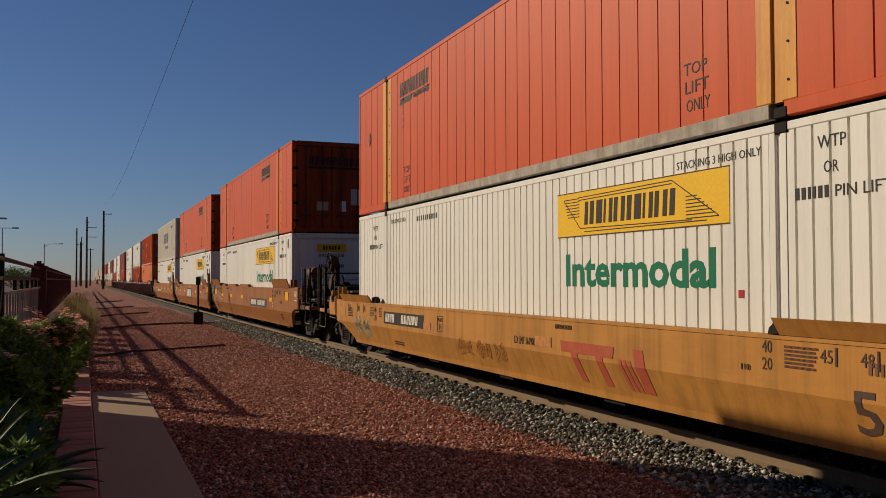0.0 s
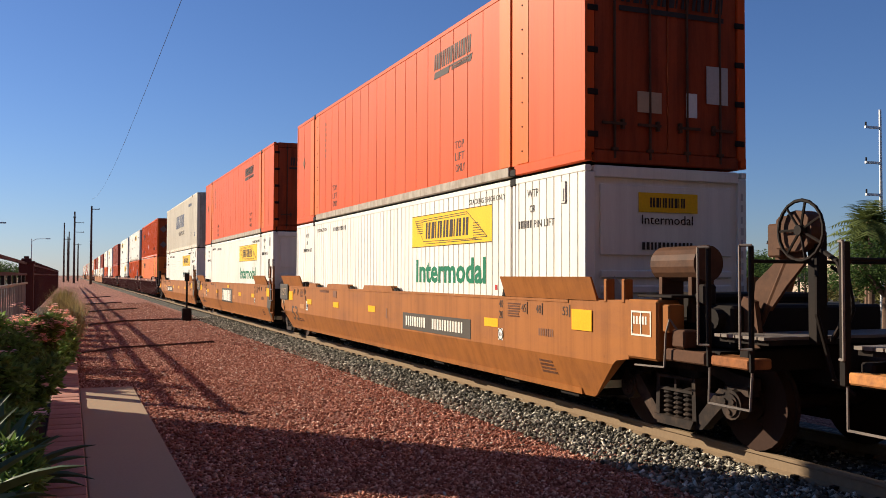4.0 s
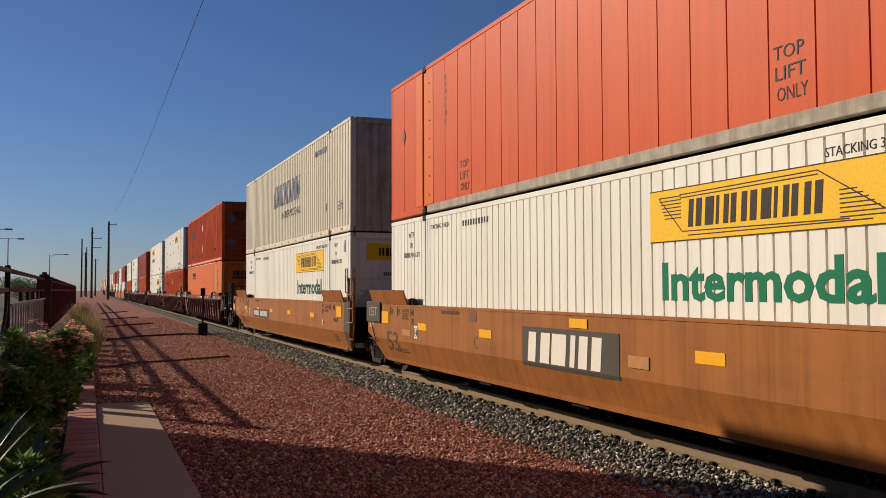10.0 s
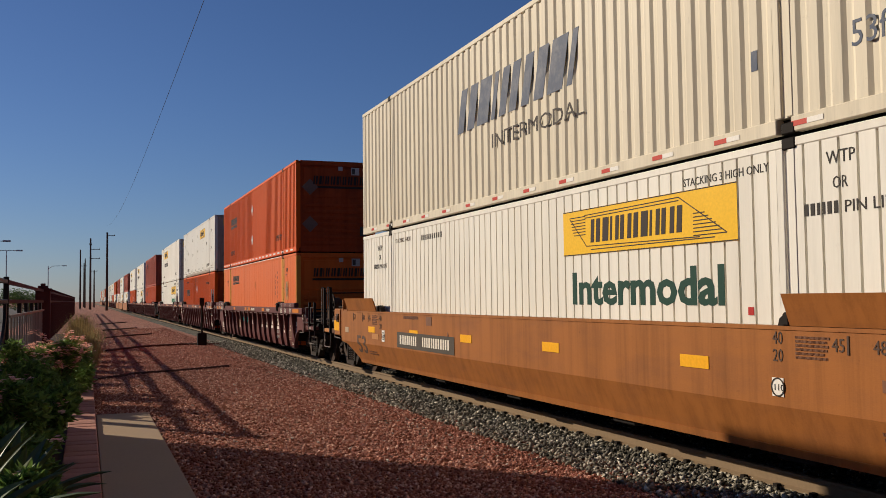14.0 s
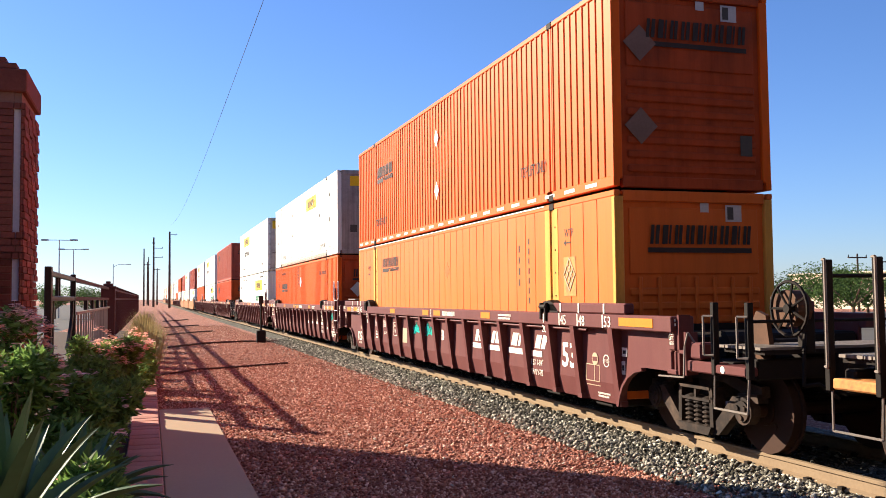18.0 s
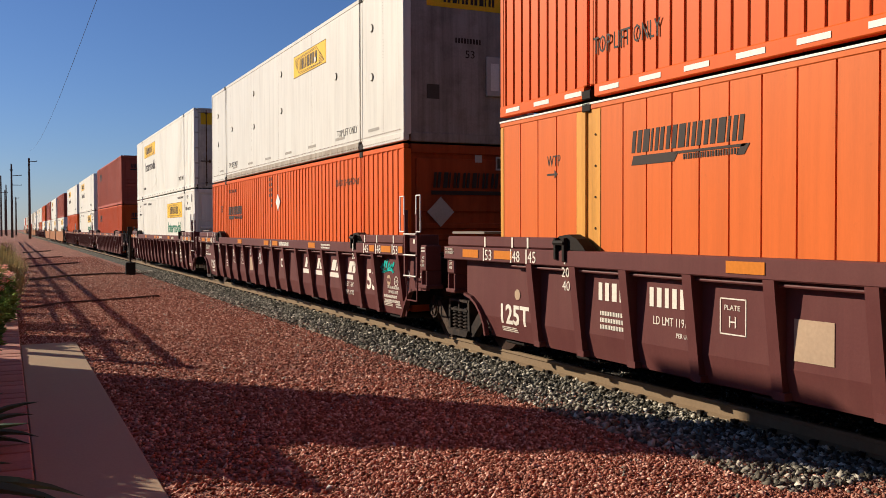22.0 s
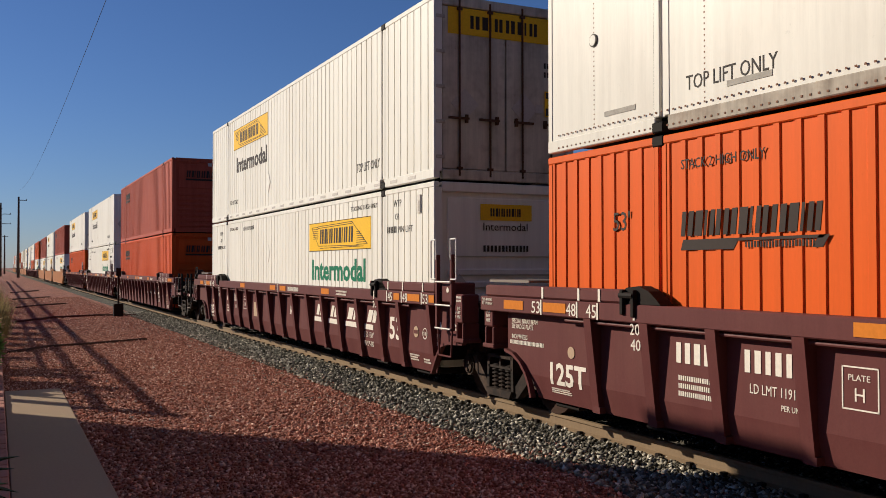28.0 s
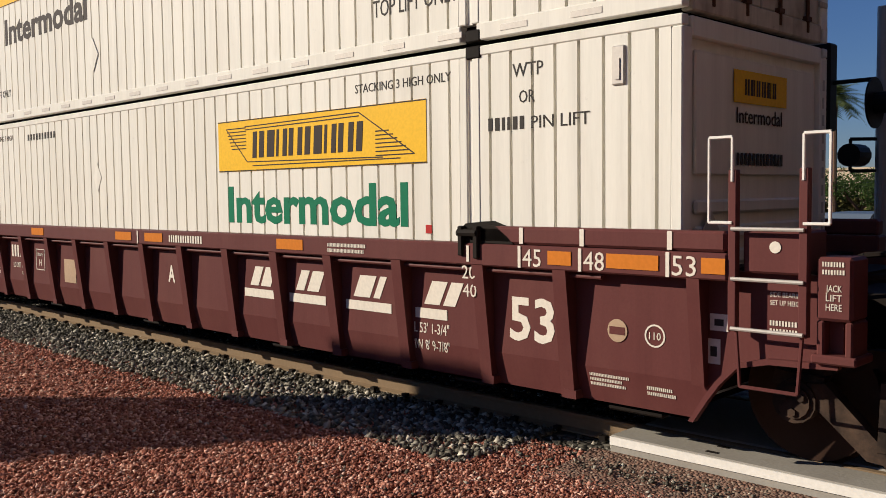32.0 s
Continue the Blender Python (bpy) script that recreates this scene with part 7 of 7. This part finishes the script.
        prism(bm, [(a[0] + d.y, a[1] - d.x), (b[0] + d.y, b[1] - d.x), (b[0] - d.y, b[1] + d.x), (a[0] - d.y, a[1] + d.x)], 0, 0.003, axis="z")
    part("graffiti", bm, material, c, "sprayed scrawl", at=Matrix.Translation((x, y, z)) @ SIDE)


def train():
    # car A, yellow-tan, whose far end couples to car B
    q = -3.68
    c = smooth_car(q, TAN, "yellow-tan smooth-sided well car, stained and scuffed", near="joint", far="coupler")
    plate(c, 13.64, 0.86, 2.4, 0.25, LOGO_DARK, -1.493, name="number_panel")
    lettered_bars(c, 13.52, 0.9, 0.58, 0.17, 4, STENCIL_WHITE, x=-1.498, shear=0.2, gap=0.22, name="number_lettering")
    lettered_bars(c, 12.52, 0.9, 1.0, 0.17, 6, STENCIL_WHITE, x=-1.498, shear=0.2, gap=0.24, name="number_lettering")
    def stroke(y, pts):
        part("logo_stroke", kept(("red_stroke", y), lambda bm: prism(bm, pts, 0, 0.003, axis="z"), FADED_RED), FADED_RED, c, "faded red block emblem", at=Matrix.Translation((-1.4925, y, 0.47)) @ SIDE)
    stroke(5.98, [(0, 0.36), (1.25, 0.36), (1.28, 0.5), (-0.03, 0.5)])
    stroke(5.75, [(0.14, 0), (0.3, 0), (0.18, 0.36), (0.02, 0.36)])
    stroke(5.15, [(0.14, 0), (0.3, 0), (0.18, 0.36), (0.02, 0.36)])
    for k in range(3):
        stroke(4.62 - 0.1 * k, [(0, 0.36), (0.07, 0.36), (0.21, 0.0), (0.14, 0.0)])
    stroke(4.3, [(0, 0.5), (0.2, 0.5), (0.32, 0.0), (0.12, 0.0)])
    write("PLATE", c, 10.5, 1.03, 0.065, STENCIL_BLACK, 0.22, -1.493)
    write("H", c, 10.44, 0.89, 0.11, STENCIL_BLACK, 0.1, -1.493)
    part("plate_box", kept(("plate_box_dark",), lambda bm: [box(bm, -0.003, 0, *v) for v in ((-0.28, 0, 0, 0.01), (-0.28, 0, 0.27, 0.28), (-0.28, -0.27, 0.01, 0.27), (-0.01, 0, 0.01, 0.27))], STENCIL_BLACK), STENCIL_BLACK, c, at=(-1.493, 10.53, 0.85))
    scribble(c, 15.85, 0.5, 0.55, 0.5, SAGE_SPRAY, -1.4915, 22)
    scribble(c, 15.2, 0.45, 0.5, 0.5, SAGE_SPRAY, -1.4915, 23)
    bars(c, 16.38, 0.92, 0.42, 0.2, FADED_BLACK, -1.499, lines=4, seed=71)
    plate(c, 17.1, 0.9, 0.42, 0.22, AMBER_WORN, -1.493, name="patch")
    write("LD LMT 161900", c, 7.4, 0.85, 0.11, STENCIL_BLACK, 0.66, -1.493)
    write("EQUIPMENT REGISTER", c, 6.15, 1.12, 0.06, FADED_BLACK, 0.45, -1.493)
    for y0, w, k in ((9.75, 0.75, 5), (8.9, 0.6, 6), (8.2, 0.45, 7)):
        scribble(c, y0, 0.5, w, 0.32, SCRATCH, -1.4915, k)
    fold_sides(c)
    white_box(q, Z_LOW, 1, pitch=0.201)
    orange_box(q, Z_TOP, ORANGE_RED, AMBER, 0.412, "orange-red panelled container with amber posts", 13.18, 2.1, 1.75, pw=0.56)
    # car B, brown: three units
    for i, q in enumerate((20.0, 39.5, 58.97)):
        c = smooth_car(q, BROWN, "brown smooth-sided well car with yellow reflectors", near="coupler" if i == 0 else "joint", far="coupler" if i == 2 else "joint")
        if i == 0:
            plate(c, 6.38, 0.8, 3.2, 0.31, END_GREY, -1.493, name="number_panel")
            bars(c, 6.2, 0.87, 1.05, 0.18, STENCIL_WHITE, -1.498, seed=52)
            bars(c, 4.85, 0.87, 1.45, 0.18, STENCIL_WHITE, -1.498, seed=62)
            bars(c, 7.4, 0.95, 0.16, 0.2, FAINT, -1.493, seed=53)
        if i == 1:
            plate(c, 9.4, 0.72, 2.6, 0.56, END_GREY, -1.493, name="logo_panel")
            lettered_bars(c, 9.22, 0.79, 2.1, 0.42, 3, STENCIL_WHITE, x=-1.498, shear=0.1, gap=0.08)
            plate(c, 6.6, 0.9, 0.42, 0.14, FADED_PATCH, -1.499, name="patch")
            plate(c, 8.0, 1.31, 0.46, 0.12, YELLOW, -1.499, name="reflector")
            write("C", c, 11.2, 0.85, 0.22, FAINT, 0.17, -1.493)
        if i == 2:
            plate(c, 13.1, 0.8, 3.1, 0.31, END_GREY, -1.493, name="number_panel")
            bars(c, 12.92, 0.87, 1.05, 0.18, STENCIL_WHITE, -1.498, seed=54)
            bars(c, 11.6, 0.87, 1.4, 0.18, STENCIL_WHITE, -1.498, seed=64)
            write("A", c, 10.4, 0.95, 0.25, FAINT, 0.2, -1.493)
        fold_sides(c)
    white_box(20.0, Z_LOW, 2, pitch=0.222)
    orange_box(20.0, Z_TOP, ORANGE_RED, ORANGE_SOFT, 0.617, "orange-red panelled container with paler posts", 5.31, 2.1, 1.73, p0=1.58, pw=0.98)
    white_box(39.5, Z_LOW, 3, pitch=0.222)
    orange_box(39.5, Z_TOP, ORANGE_RED, ORANGE_SOFT, 0.617, "orange-red panelled container with scuffed doors", 5.3, 2.1, 1.73, p0=1.58, pw=0.98)
    white_box(58.97, Z_LOW, 4, pitch=0.222)
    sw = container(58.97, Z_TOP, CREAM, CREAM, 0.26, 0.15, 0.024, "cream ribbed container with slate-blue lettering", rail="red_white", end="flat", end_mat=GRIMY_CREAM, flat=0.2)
    lettered_bars(sw, 10.2, 1.38, 4.2, 0.74, 5, LOGO_NAVY, x=X_, shear=0.3, gap=0.14)
    write("INTERMODAL", sw, 8.75, 0.92, 0.24, LOGO_DARK, 2.95, X_)
    write("53ft", sw, 1.28, 0.62, 0.24, LOGO_NAVY, 0.48, X_)
    bars(sw, 3.87, 2.35, 1.45, 0.16, LOGO_NAVY, X_, seed=55)
    bars(sw, 2.55, 0.7, 0.16, 0.2, LOGO_NAVY, X_, seed=56)
    write_front("53ft", sw, -0.2, 1.55, 0.3, LOGO_NAVY, 0.45, y=0.028)
    bars(sw, 0.026, 0.7, 0.45, 0.22, LOGO_NAVY, x=-0.2, lines=2, front=True, seed=57)
    bars(sw, 0.0, 0.75, 0.1, 1.9, LOGO_NAVY, x=0.85, lines=10, front=True, seed=58)
    # car C, maroon: three units
    for i, q in enumerate((82.57, 102.1, 121.5)):
        c = ribbed_car(q, "maroon ribbed well car with white stencils", near="coupler" if i == 0 else "joint", far="coupler" if i == 2 else "joint")
        write("BCA"[i], c, (7.67, 7.56, 7.45)[i], 0.86, 0.22, STENCIL_WHITE, 0.17, -1.372, bold=0.035)
        if i == 0:
            scribble(c, 10.0, 0.9, 0.68, 0.32, TEAL, -1.374, 11)
            scribble(c, 8.99, 0.88, 0.65, 0.34, TEAL, -1.374, 12)
        if i == 1:
            scribble(c, 0.95, 1.0, 0.75, 0.26, TEAL, -1.374, 13)
            scribble(c, 9.82, 0.84, 0.95, 0.46, SPRAY, -1.374, 14)
            scribble(c, 10.7, 1.06, 0.5, 0.27, SPRAY, -1.374, 15)
        fold_sides(c, 0.58, 0.2)
    o = orange_box(82.57, Z_LOW, ORANGE_SOFT, AMBER, 0.41, "light orange panelled container with amber posts", 13.24, 2.11, 1.75, 0.37, marks="", doors=False)
    for i in range(7):
        part("rib", kept(("upright_rib",), lambda bm: box(bm, -0.03, 0.03, 0.012, 0.035, 0.25, 1.68, 0.008), ORANGE_SOFT), ORANGE_SOFT, o, at=(-0.9 + i * 0.3, 0, 0))
    write("WTP", o, 1.62, 2.33, 0.13, STENCIL_BLACK, 0.3, X_)
    for y in (1.65, L53 - 1.2):
        part("arrow", kept(("arrow",), lambda bm: prism(bm, [(0, -0.012), (-0.17, -0.012), (-0.17, -0.05), (-0.24, 0), (-0.17, 0.05), (-0.17, 0.012), (0, 0.012)], -0.003, 0.0, axis="x"), STENCIL_BLACK), STENCIL_BLACK, o, at=Matrix.Translation((X_, y - 0.24, 2.24)) @ Matrix.Diagonal((1, -1, 1, 1)) if y < 5 else (X_, y, 2.1))
    diamond(o, 7.5, 2.0, 0.17, 0.36, FADED_ORANGE)
    part("placard_plate", kept(("placard_plate",), lambda bm: box(bm, -0.006, 0, -0.21, 0.21, -0.3, 0.3, 0.003), AMBER_WORN), AMBER_WORN, o, at=(X_, 1.45, 1.72))
    bars(o, 3.05, 1.3, 0.07, 1.1, STENCIL_BLACK, X_, lines=7, seed=60)
    bars(o, 3.47, 1.6, 0.07, 0.7, STENCIL_BLACK, X_, lines=4, seed=61)
    part("drip_strip", box(bmesh.new(), -WC - 0.012, -WC - 0.001, 2.35, L53, HC - 0.03, HC - 0.008), PALE, o, "pale drip strip")
    lattice_diamond(o, 1.45, 1.75, 0.19, 0.25, X_ - 0.006)
    write("WTP", o, L53 - 1.2, 2.2, 0.14, STENCIL_BLACK, 0.3, X_)
    o = orange_box(82.57, Z_TOP, ORANGE, ORANGE, 0.2177, "red-orange ribbed container with white dashes along its sill", 13.8, 1.68, 1.72, 0.44, marks="", doors=False, rail="dashes")
    write("TOP LIFT ONLY", o, 3.34, 0.52, 0.2, STENCIL_BLACK, 1.08, X_)
    write("TOP LIFT ONLY", o, 13.95, 0.5, 0.2, STENCIL_BLACK, 1.19, X_)
    for z in (0.87, 2.05):
        diamond(o, 8.17, z, 0.16, 0.42, PALE)
        part("placard_holder", kept(("holder3",), lambda bm: prism(bm, [(0, -0.26), (0.26, 0), (0, 0.26), (-0.26, 0)], -0.01, 0.0, axis="y"), SHADED_PLACARD), SHADED_PLACARD, o, at=(-0.85, 0.01, z))
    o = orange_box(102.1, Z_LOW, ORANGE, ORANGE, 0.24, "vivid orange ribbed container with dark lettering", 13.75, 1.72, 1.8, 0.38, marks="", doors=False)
    write("STACK 2 HIGH ONLY", o, 3.6, 2.3, 0.13, STENCIL_BLACK, 1.4, X_)
    write("STACK 2 HIGH ONLY", o, 13.74, 2.52, 0.1, STENCIL_BLACK, 1.1, X_)
    write("53'", o, 14.85, 1.95, 0.21, STENCIL_BLACK, 0.29, X_)
    diamond(o, 8.05, 2.1, 0.2, 0.43, PALE)
    bars(o, 8.95, 2.25, 0.1, 0.5, FADED_BLACK, X_, lines=4, seed=66, glyph=False)
    bars(o, 8.73, 1.98, 0.1, 0.77, FADED_BLACK, X_, lines=6, seed=67, glyph=False)
    plate(o, 8.065, 2.33, 0.03, 0.42, FADED_PAPER, X_, name="scuff_plate")
    part("placard_holder", kept(("holder3",), lambda bm: prism(bm, [(0, -0.26), (0.26, 0), (0, 0.26), (-0.26, 0)], -0.01, 0.0, axis="y"), GRATE), GRATE, o, at=(-0.6, 0.01, 1.72))
    r = container(102.1, Z_TOP, REEFER, REEFER, 12.0, 0.01, 0.004, "smooth white riveted container with a yellow panel and shade-darkened grimy end", end="flat", end_mat=SHADED_GRIMY_END, rail_mat=SCUFFED_RAIL)
    scroll_logo(r, 6.6, 2.02, 2.4, 0.5, X_)
    write("TOP LIFT ONLY", r, 3.5, 0.36, 0.15, STENCIL_BLACK, 1.2, X_)
    write("TOP LIFT ONLY", r, 13.66, 0.36, 0.15, STENCIL_BLACK, 1.17, X_)
    for y in (0.95, 5.2, 8.0, 10.8, 13.4, 15.2):
        tagged(part("riveted_seam", kept(("rivets",), lambda bm: [box(bm, -0.006, 0, -0.008, 0.008, 0.24 + k * 0.055, 0.256 + k * 0.055) for k in range(46)], FAINT), FAINT, r, at=(X_ + 0.006, y, 0)), kind="stuff")
    for y, z in ((1.5, 2.2), (1.5, 1.3), (3.55, 1.62), (4.9, 2.2), (7.7, 1.4), (7.7, 2.3), (10.5, 1.3), (10.5, 2.2), (13.2, 1.5), (15.2, 2.1), (15.2, 1.2)):
        v = part("vent_cap", kept(("vent_cap",), lambda bm: rod(bm, (-0.02, 0, 0), (0.01, 0, 0), 0.06, 14), REEFER), REEFER, r, at=(X_, y, z))
        part("vent_rim", kept(("vent_rim",), lambda bm: rod(bm, (-0.012, 0, 0), (0.01, 0, 0), 0.075, 14), END_GREY), END_GREY, v)
    tagged(part("riveted_seam", kept(("sill_rivets",), lambda bm: [box(bm, -0.006, 0, 0.15 + k * 0.09, 0.17 + k * 0.09, z, z + 0.018) for k in range(176) for z in (0.05, 0.2)], FAINT), FAINT, r, at=(X_ - 0.008, 0, 0)), kind="stuff")
    for i in range(8):
        plate(r, 1.7 + i * 1.9, 0.3, 0.55, 0.055, END_SCUFF, X_, name="scuff_plate")
    part("front_window", kept(("fwin",), lambda bm: (box(bm, 0.3, 0.62, -0.02, 0.03, 0.85, 1.55, 0.01)), GRATE), GRATE, r, "grey framed hatch")
    plate_front(r, 0.38, 0.95, 0.16, 0.48, PALE, y=-0.02, name="hatch_pane")
    front_logo(r, 0.026, 2.35, 1.7, 0.34)
    bars(r, 0.026, 1.75, 0.5, 0.09, LOGO_DARK, x=-0.3, front=True, seed=64)
    write_front("53", r, -0.1, 1.5, 0.14, LOGO_DARK, 0.18, y=0.024)
    plate_front(r, -0.85, 0.75, 0.24, 0.25, END_GREY, y=0.028, name="badge")
    white_box(121.5, Z_LOW, 5)
    white_box(121.5, Z_TOP, 6, top=True, doors=True, label="white ribbed container with double doors and yellow panel")
    # car D onward
    far = [(145.03, "D", DULL_RED, ORANGE_RED), (164.5, "D", "top", "low"), (184.0, "D", "top", ORANGE),
           (207.6, "B", DULL_RED, "low"), (227.1, "B", "top", "low"), (246.6, "B", DULL_RED, "low"),
           (270.2, "D", ORANGE, "low"), (289.7, "D", "top", ORANGE_SOFT), (309.2, "D", "top", "low"),
           (332.8, "B", "low", "low"), (352.3, "B", CREAM, "low"), (371.8, "B", "top", DULL_RED), (395.4, "D", ORANGE, "low"), (414.9, "D", "top", "low"), (434.4, "D", CREAM, ORANGE),
           (458.0, "B", "top", "low"), (477.5, "B", ORANGE, "low"), (497.0, "B", "top", DULL_RED)]
    for i, (q, car, top, low) in enumerate(far):
        ends = ("coupler" if i % 3 == 0 else "joint", "coupler" if i % 3 == 2 else "joint")
        if car == "D":
            ribbed_car(q, "maroon ribbed well car, dusty sides", *ends, rolling=i < 2, detail=i < 2)
        else:
            smooth_car(q, BROWN, "brown smooth-sided steel well car", *ends, rolling=False, detail=False)
        for kind, z in ((low, Z_LOW), (top, Z_TOP)):
            if kind in ("top", "low"):
                white_box(q, z, i, top=kind == "top", label="white ribbed container with a yellow panel")
            elif kind is CREAM:
                container(q, z, CREAM, CREAM, 0.26, 0.15, 0.024, "cream ribbed steel shipping container")
            else:
                orange_box(q, z, kind, kind, 0.3, "red-orange ribbed steel shipping container", 14.2, 1.95, 1.8, marks="", doors=False)
    for c, y, z in ROLLING:
        c.matrix_basis = pose(XC, y + RUN[0][1], z)


train()


def travelled(t):
    for (t0, s0), (t1, s1) in zip(RUN, RUN[1:]):
        if t <= t1:
            return s0 + (s1 - s0) * (t - t0) / (t1 - t0)
    return RUN[-1][1]


def motions():
    for c, y, z in ROLLING:
        walk(c, [(t, pose(XC, y + s, z)) for t, s in RUN])
    steps = [i * 0.125 for i in range(257)]
    turns = [(t, math.degrees((RUN[0][1] - travelled(t)) / WR)) for t in steps]
    for w, dy in WHEELS:
        walk(w, [(t, Matrix.Translation((0, dy, WR)) @ Matrix.Rotation(radians(a), 4, "X")) for t, a in turns])


# ---- loose stone ----
def stones(name, n, x0, x1, y0, y1, s0, s1, material, label, z=GZ, seed=1, power=1.0):
    """Loose angular stones, joined into one mesh."""
    r = np.random.default_rng(seed)
    base = np.array([(1, 0, 0), (-1, 0, 0), (0, 1, 0), (0, -1, 0), (0, 0, 1), (0, 0, -1)], float)
    tris = np.array([(0, 2, 4), (2, 1, 4), (1, 3, 4), (3, 0, 4), (2, 0, 5), (1, 2, 5), (3, 1, 5), (0, 3, 5)])
    sz = r.uniform(s0, s1, (n, 1, 1)) / 2
    v = base[None] * r.uniform(0.6, 1.25, (n, 6, 1)) * np.stack([r.uniform(0.8, 1.3, n), r.uniform(0.7, 1.1, n), r.uniform(0.5, 0.9, n)], 1)[:, None] * sz
    v = v + r.normal(0, 0.18, (n, 6, 3)) * sz
    a, t = r.uniform(0, 6.283, n), r.normal(0, 0.5, n)
    ca, sa, ct, st = np.cos(a), np.sin(a), np.cos(t), np.sin(t)
    y = v[..., 1] * ct[:, None] - v[..., 2] * st[:, None]
    zz = v[..., 1] * st[:, None] + v[..., 2] * ct[:, None]
    x = v[..., 0] * ca[:, None] - y * sa[:, None]
    y = v[..., 0] * sa[:, None] + y * ca[:, None]
    px = r.uniform(x0, x1, n)
    py = y0 + (y1 - y0) * r.uniform(0, 1, n) ** power
    v = np.stack([x + px[:, None], y + py[:, None], zz + z + sz[:, 0] * 0.3], 2).reshape(-1, 3)
    f = (tris[None] + (np.arange(n) * 6)[:, None, None]).reshape(-1, 3)
    me = bpy.data.meshes.new(name)
    me.vertices.add(len(v))
    me.vertices.foreach_set("co", v.ravel())
    me.loops.add(f.size)
    me.loops.foreach_set("vertex_index", f.ravel())
    me.polygons.add(len(f))
    me.polygons.foreach_set("loop_start", np.arange(0, f.size, 3))
    me.update()
    me.validate()
    me.materials.append(material)
    return tagged(new(name, me), label, "stones", kind="stuff")


stones("gravel_stones", 60000, 1.05, 5.6, 2.5, 30, 0.022, 0.06, STONE_RED, "loose red granite stones on the gravel", seed=1, power=1.5)
stones("gravel_stones", 34000, 2.2, 6.2, 2.2, 9.5, 0.02, 0.05, STONE_RED, "loose red granite stones on the gravel", seed=11)
stones("ballast_stones", 19500, 5.25, 6.62, 5.0, 45, 0.035, 0.095, STONE_GREY, "loose grey ballast stones beside the rail", z=GZ + 0.012, seed=2, power=1.3)
stones("gravel_stones", 9000, 4.9, 6.2, 1.5, 6.6, 0.02, 0.05, STONE_RED, "loose red granite stones on the gravel", z=GZ + 0.004, seed=12)
stones("ballast_stones", 700, 5.5, 6.6, 1.0, 5.2, 0.03, 0.07, STONE_GREY, "grey ballast stones strewn near the crossing", seed=13)
stones("ballast_stones", 6000, 6.7, 8.1, 4.3, 40, 0.03, 0.07, STONE_GREY, "grey ballast stones between the rails", z=GZ + 0.012, seed=3, power=1.3)
stones("stray_stones", 900, 4.4, 5.4, 2.0, 40, 0.02, 0.06, STONE_GREY, "stray grey stones strewn on red gravel", seed=4, power=1.3)
stones("gravel_stones", 7000, 0.14, 1.06, 17.15, 34, 0.02, 0.05, STONE_RED, "loose red granite stones on the gravel", seed=14, power=1.3)
stones("gravel_stones", 22000, 0.14, 5.3, 28, 70, 0.03, 0.06, STONE_RED, "loose red granite stones on the gravel", seed=15, power=1.6)
stones("stray_stones", 500, 5.75, 6.17, 1.5, 4.3, 0.015, 0.045, STONE_GREY, "small stones strewn on the verge", z=-0.16, seed=16)
stones("pale_stones", 260, 1.1, 6.2, 2.5, 24, 0.03, 0.07, mat("pale_stone", (0.5, 0.45, 0.38), 0.9, island_random=0.3), "pale stones strewn on the gravel", seed=5, power=1.3)


motions()
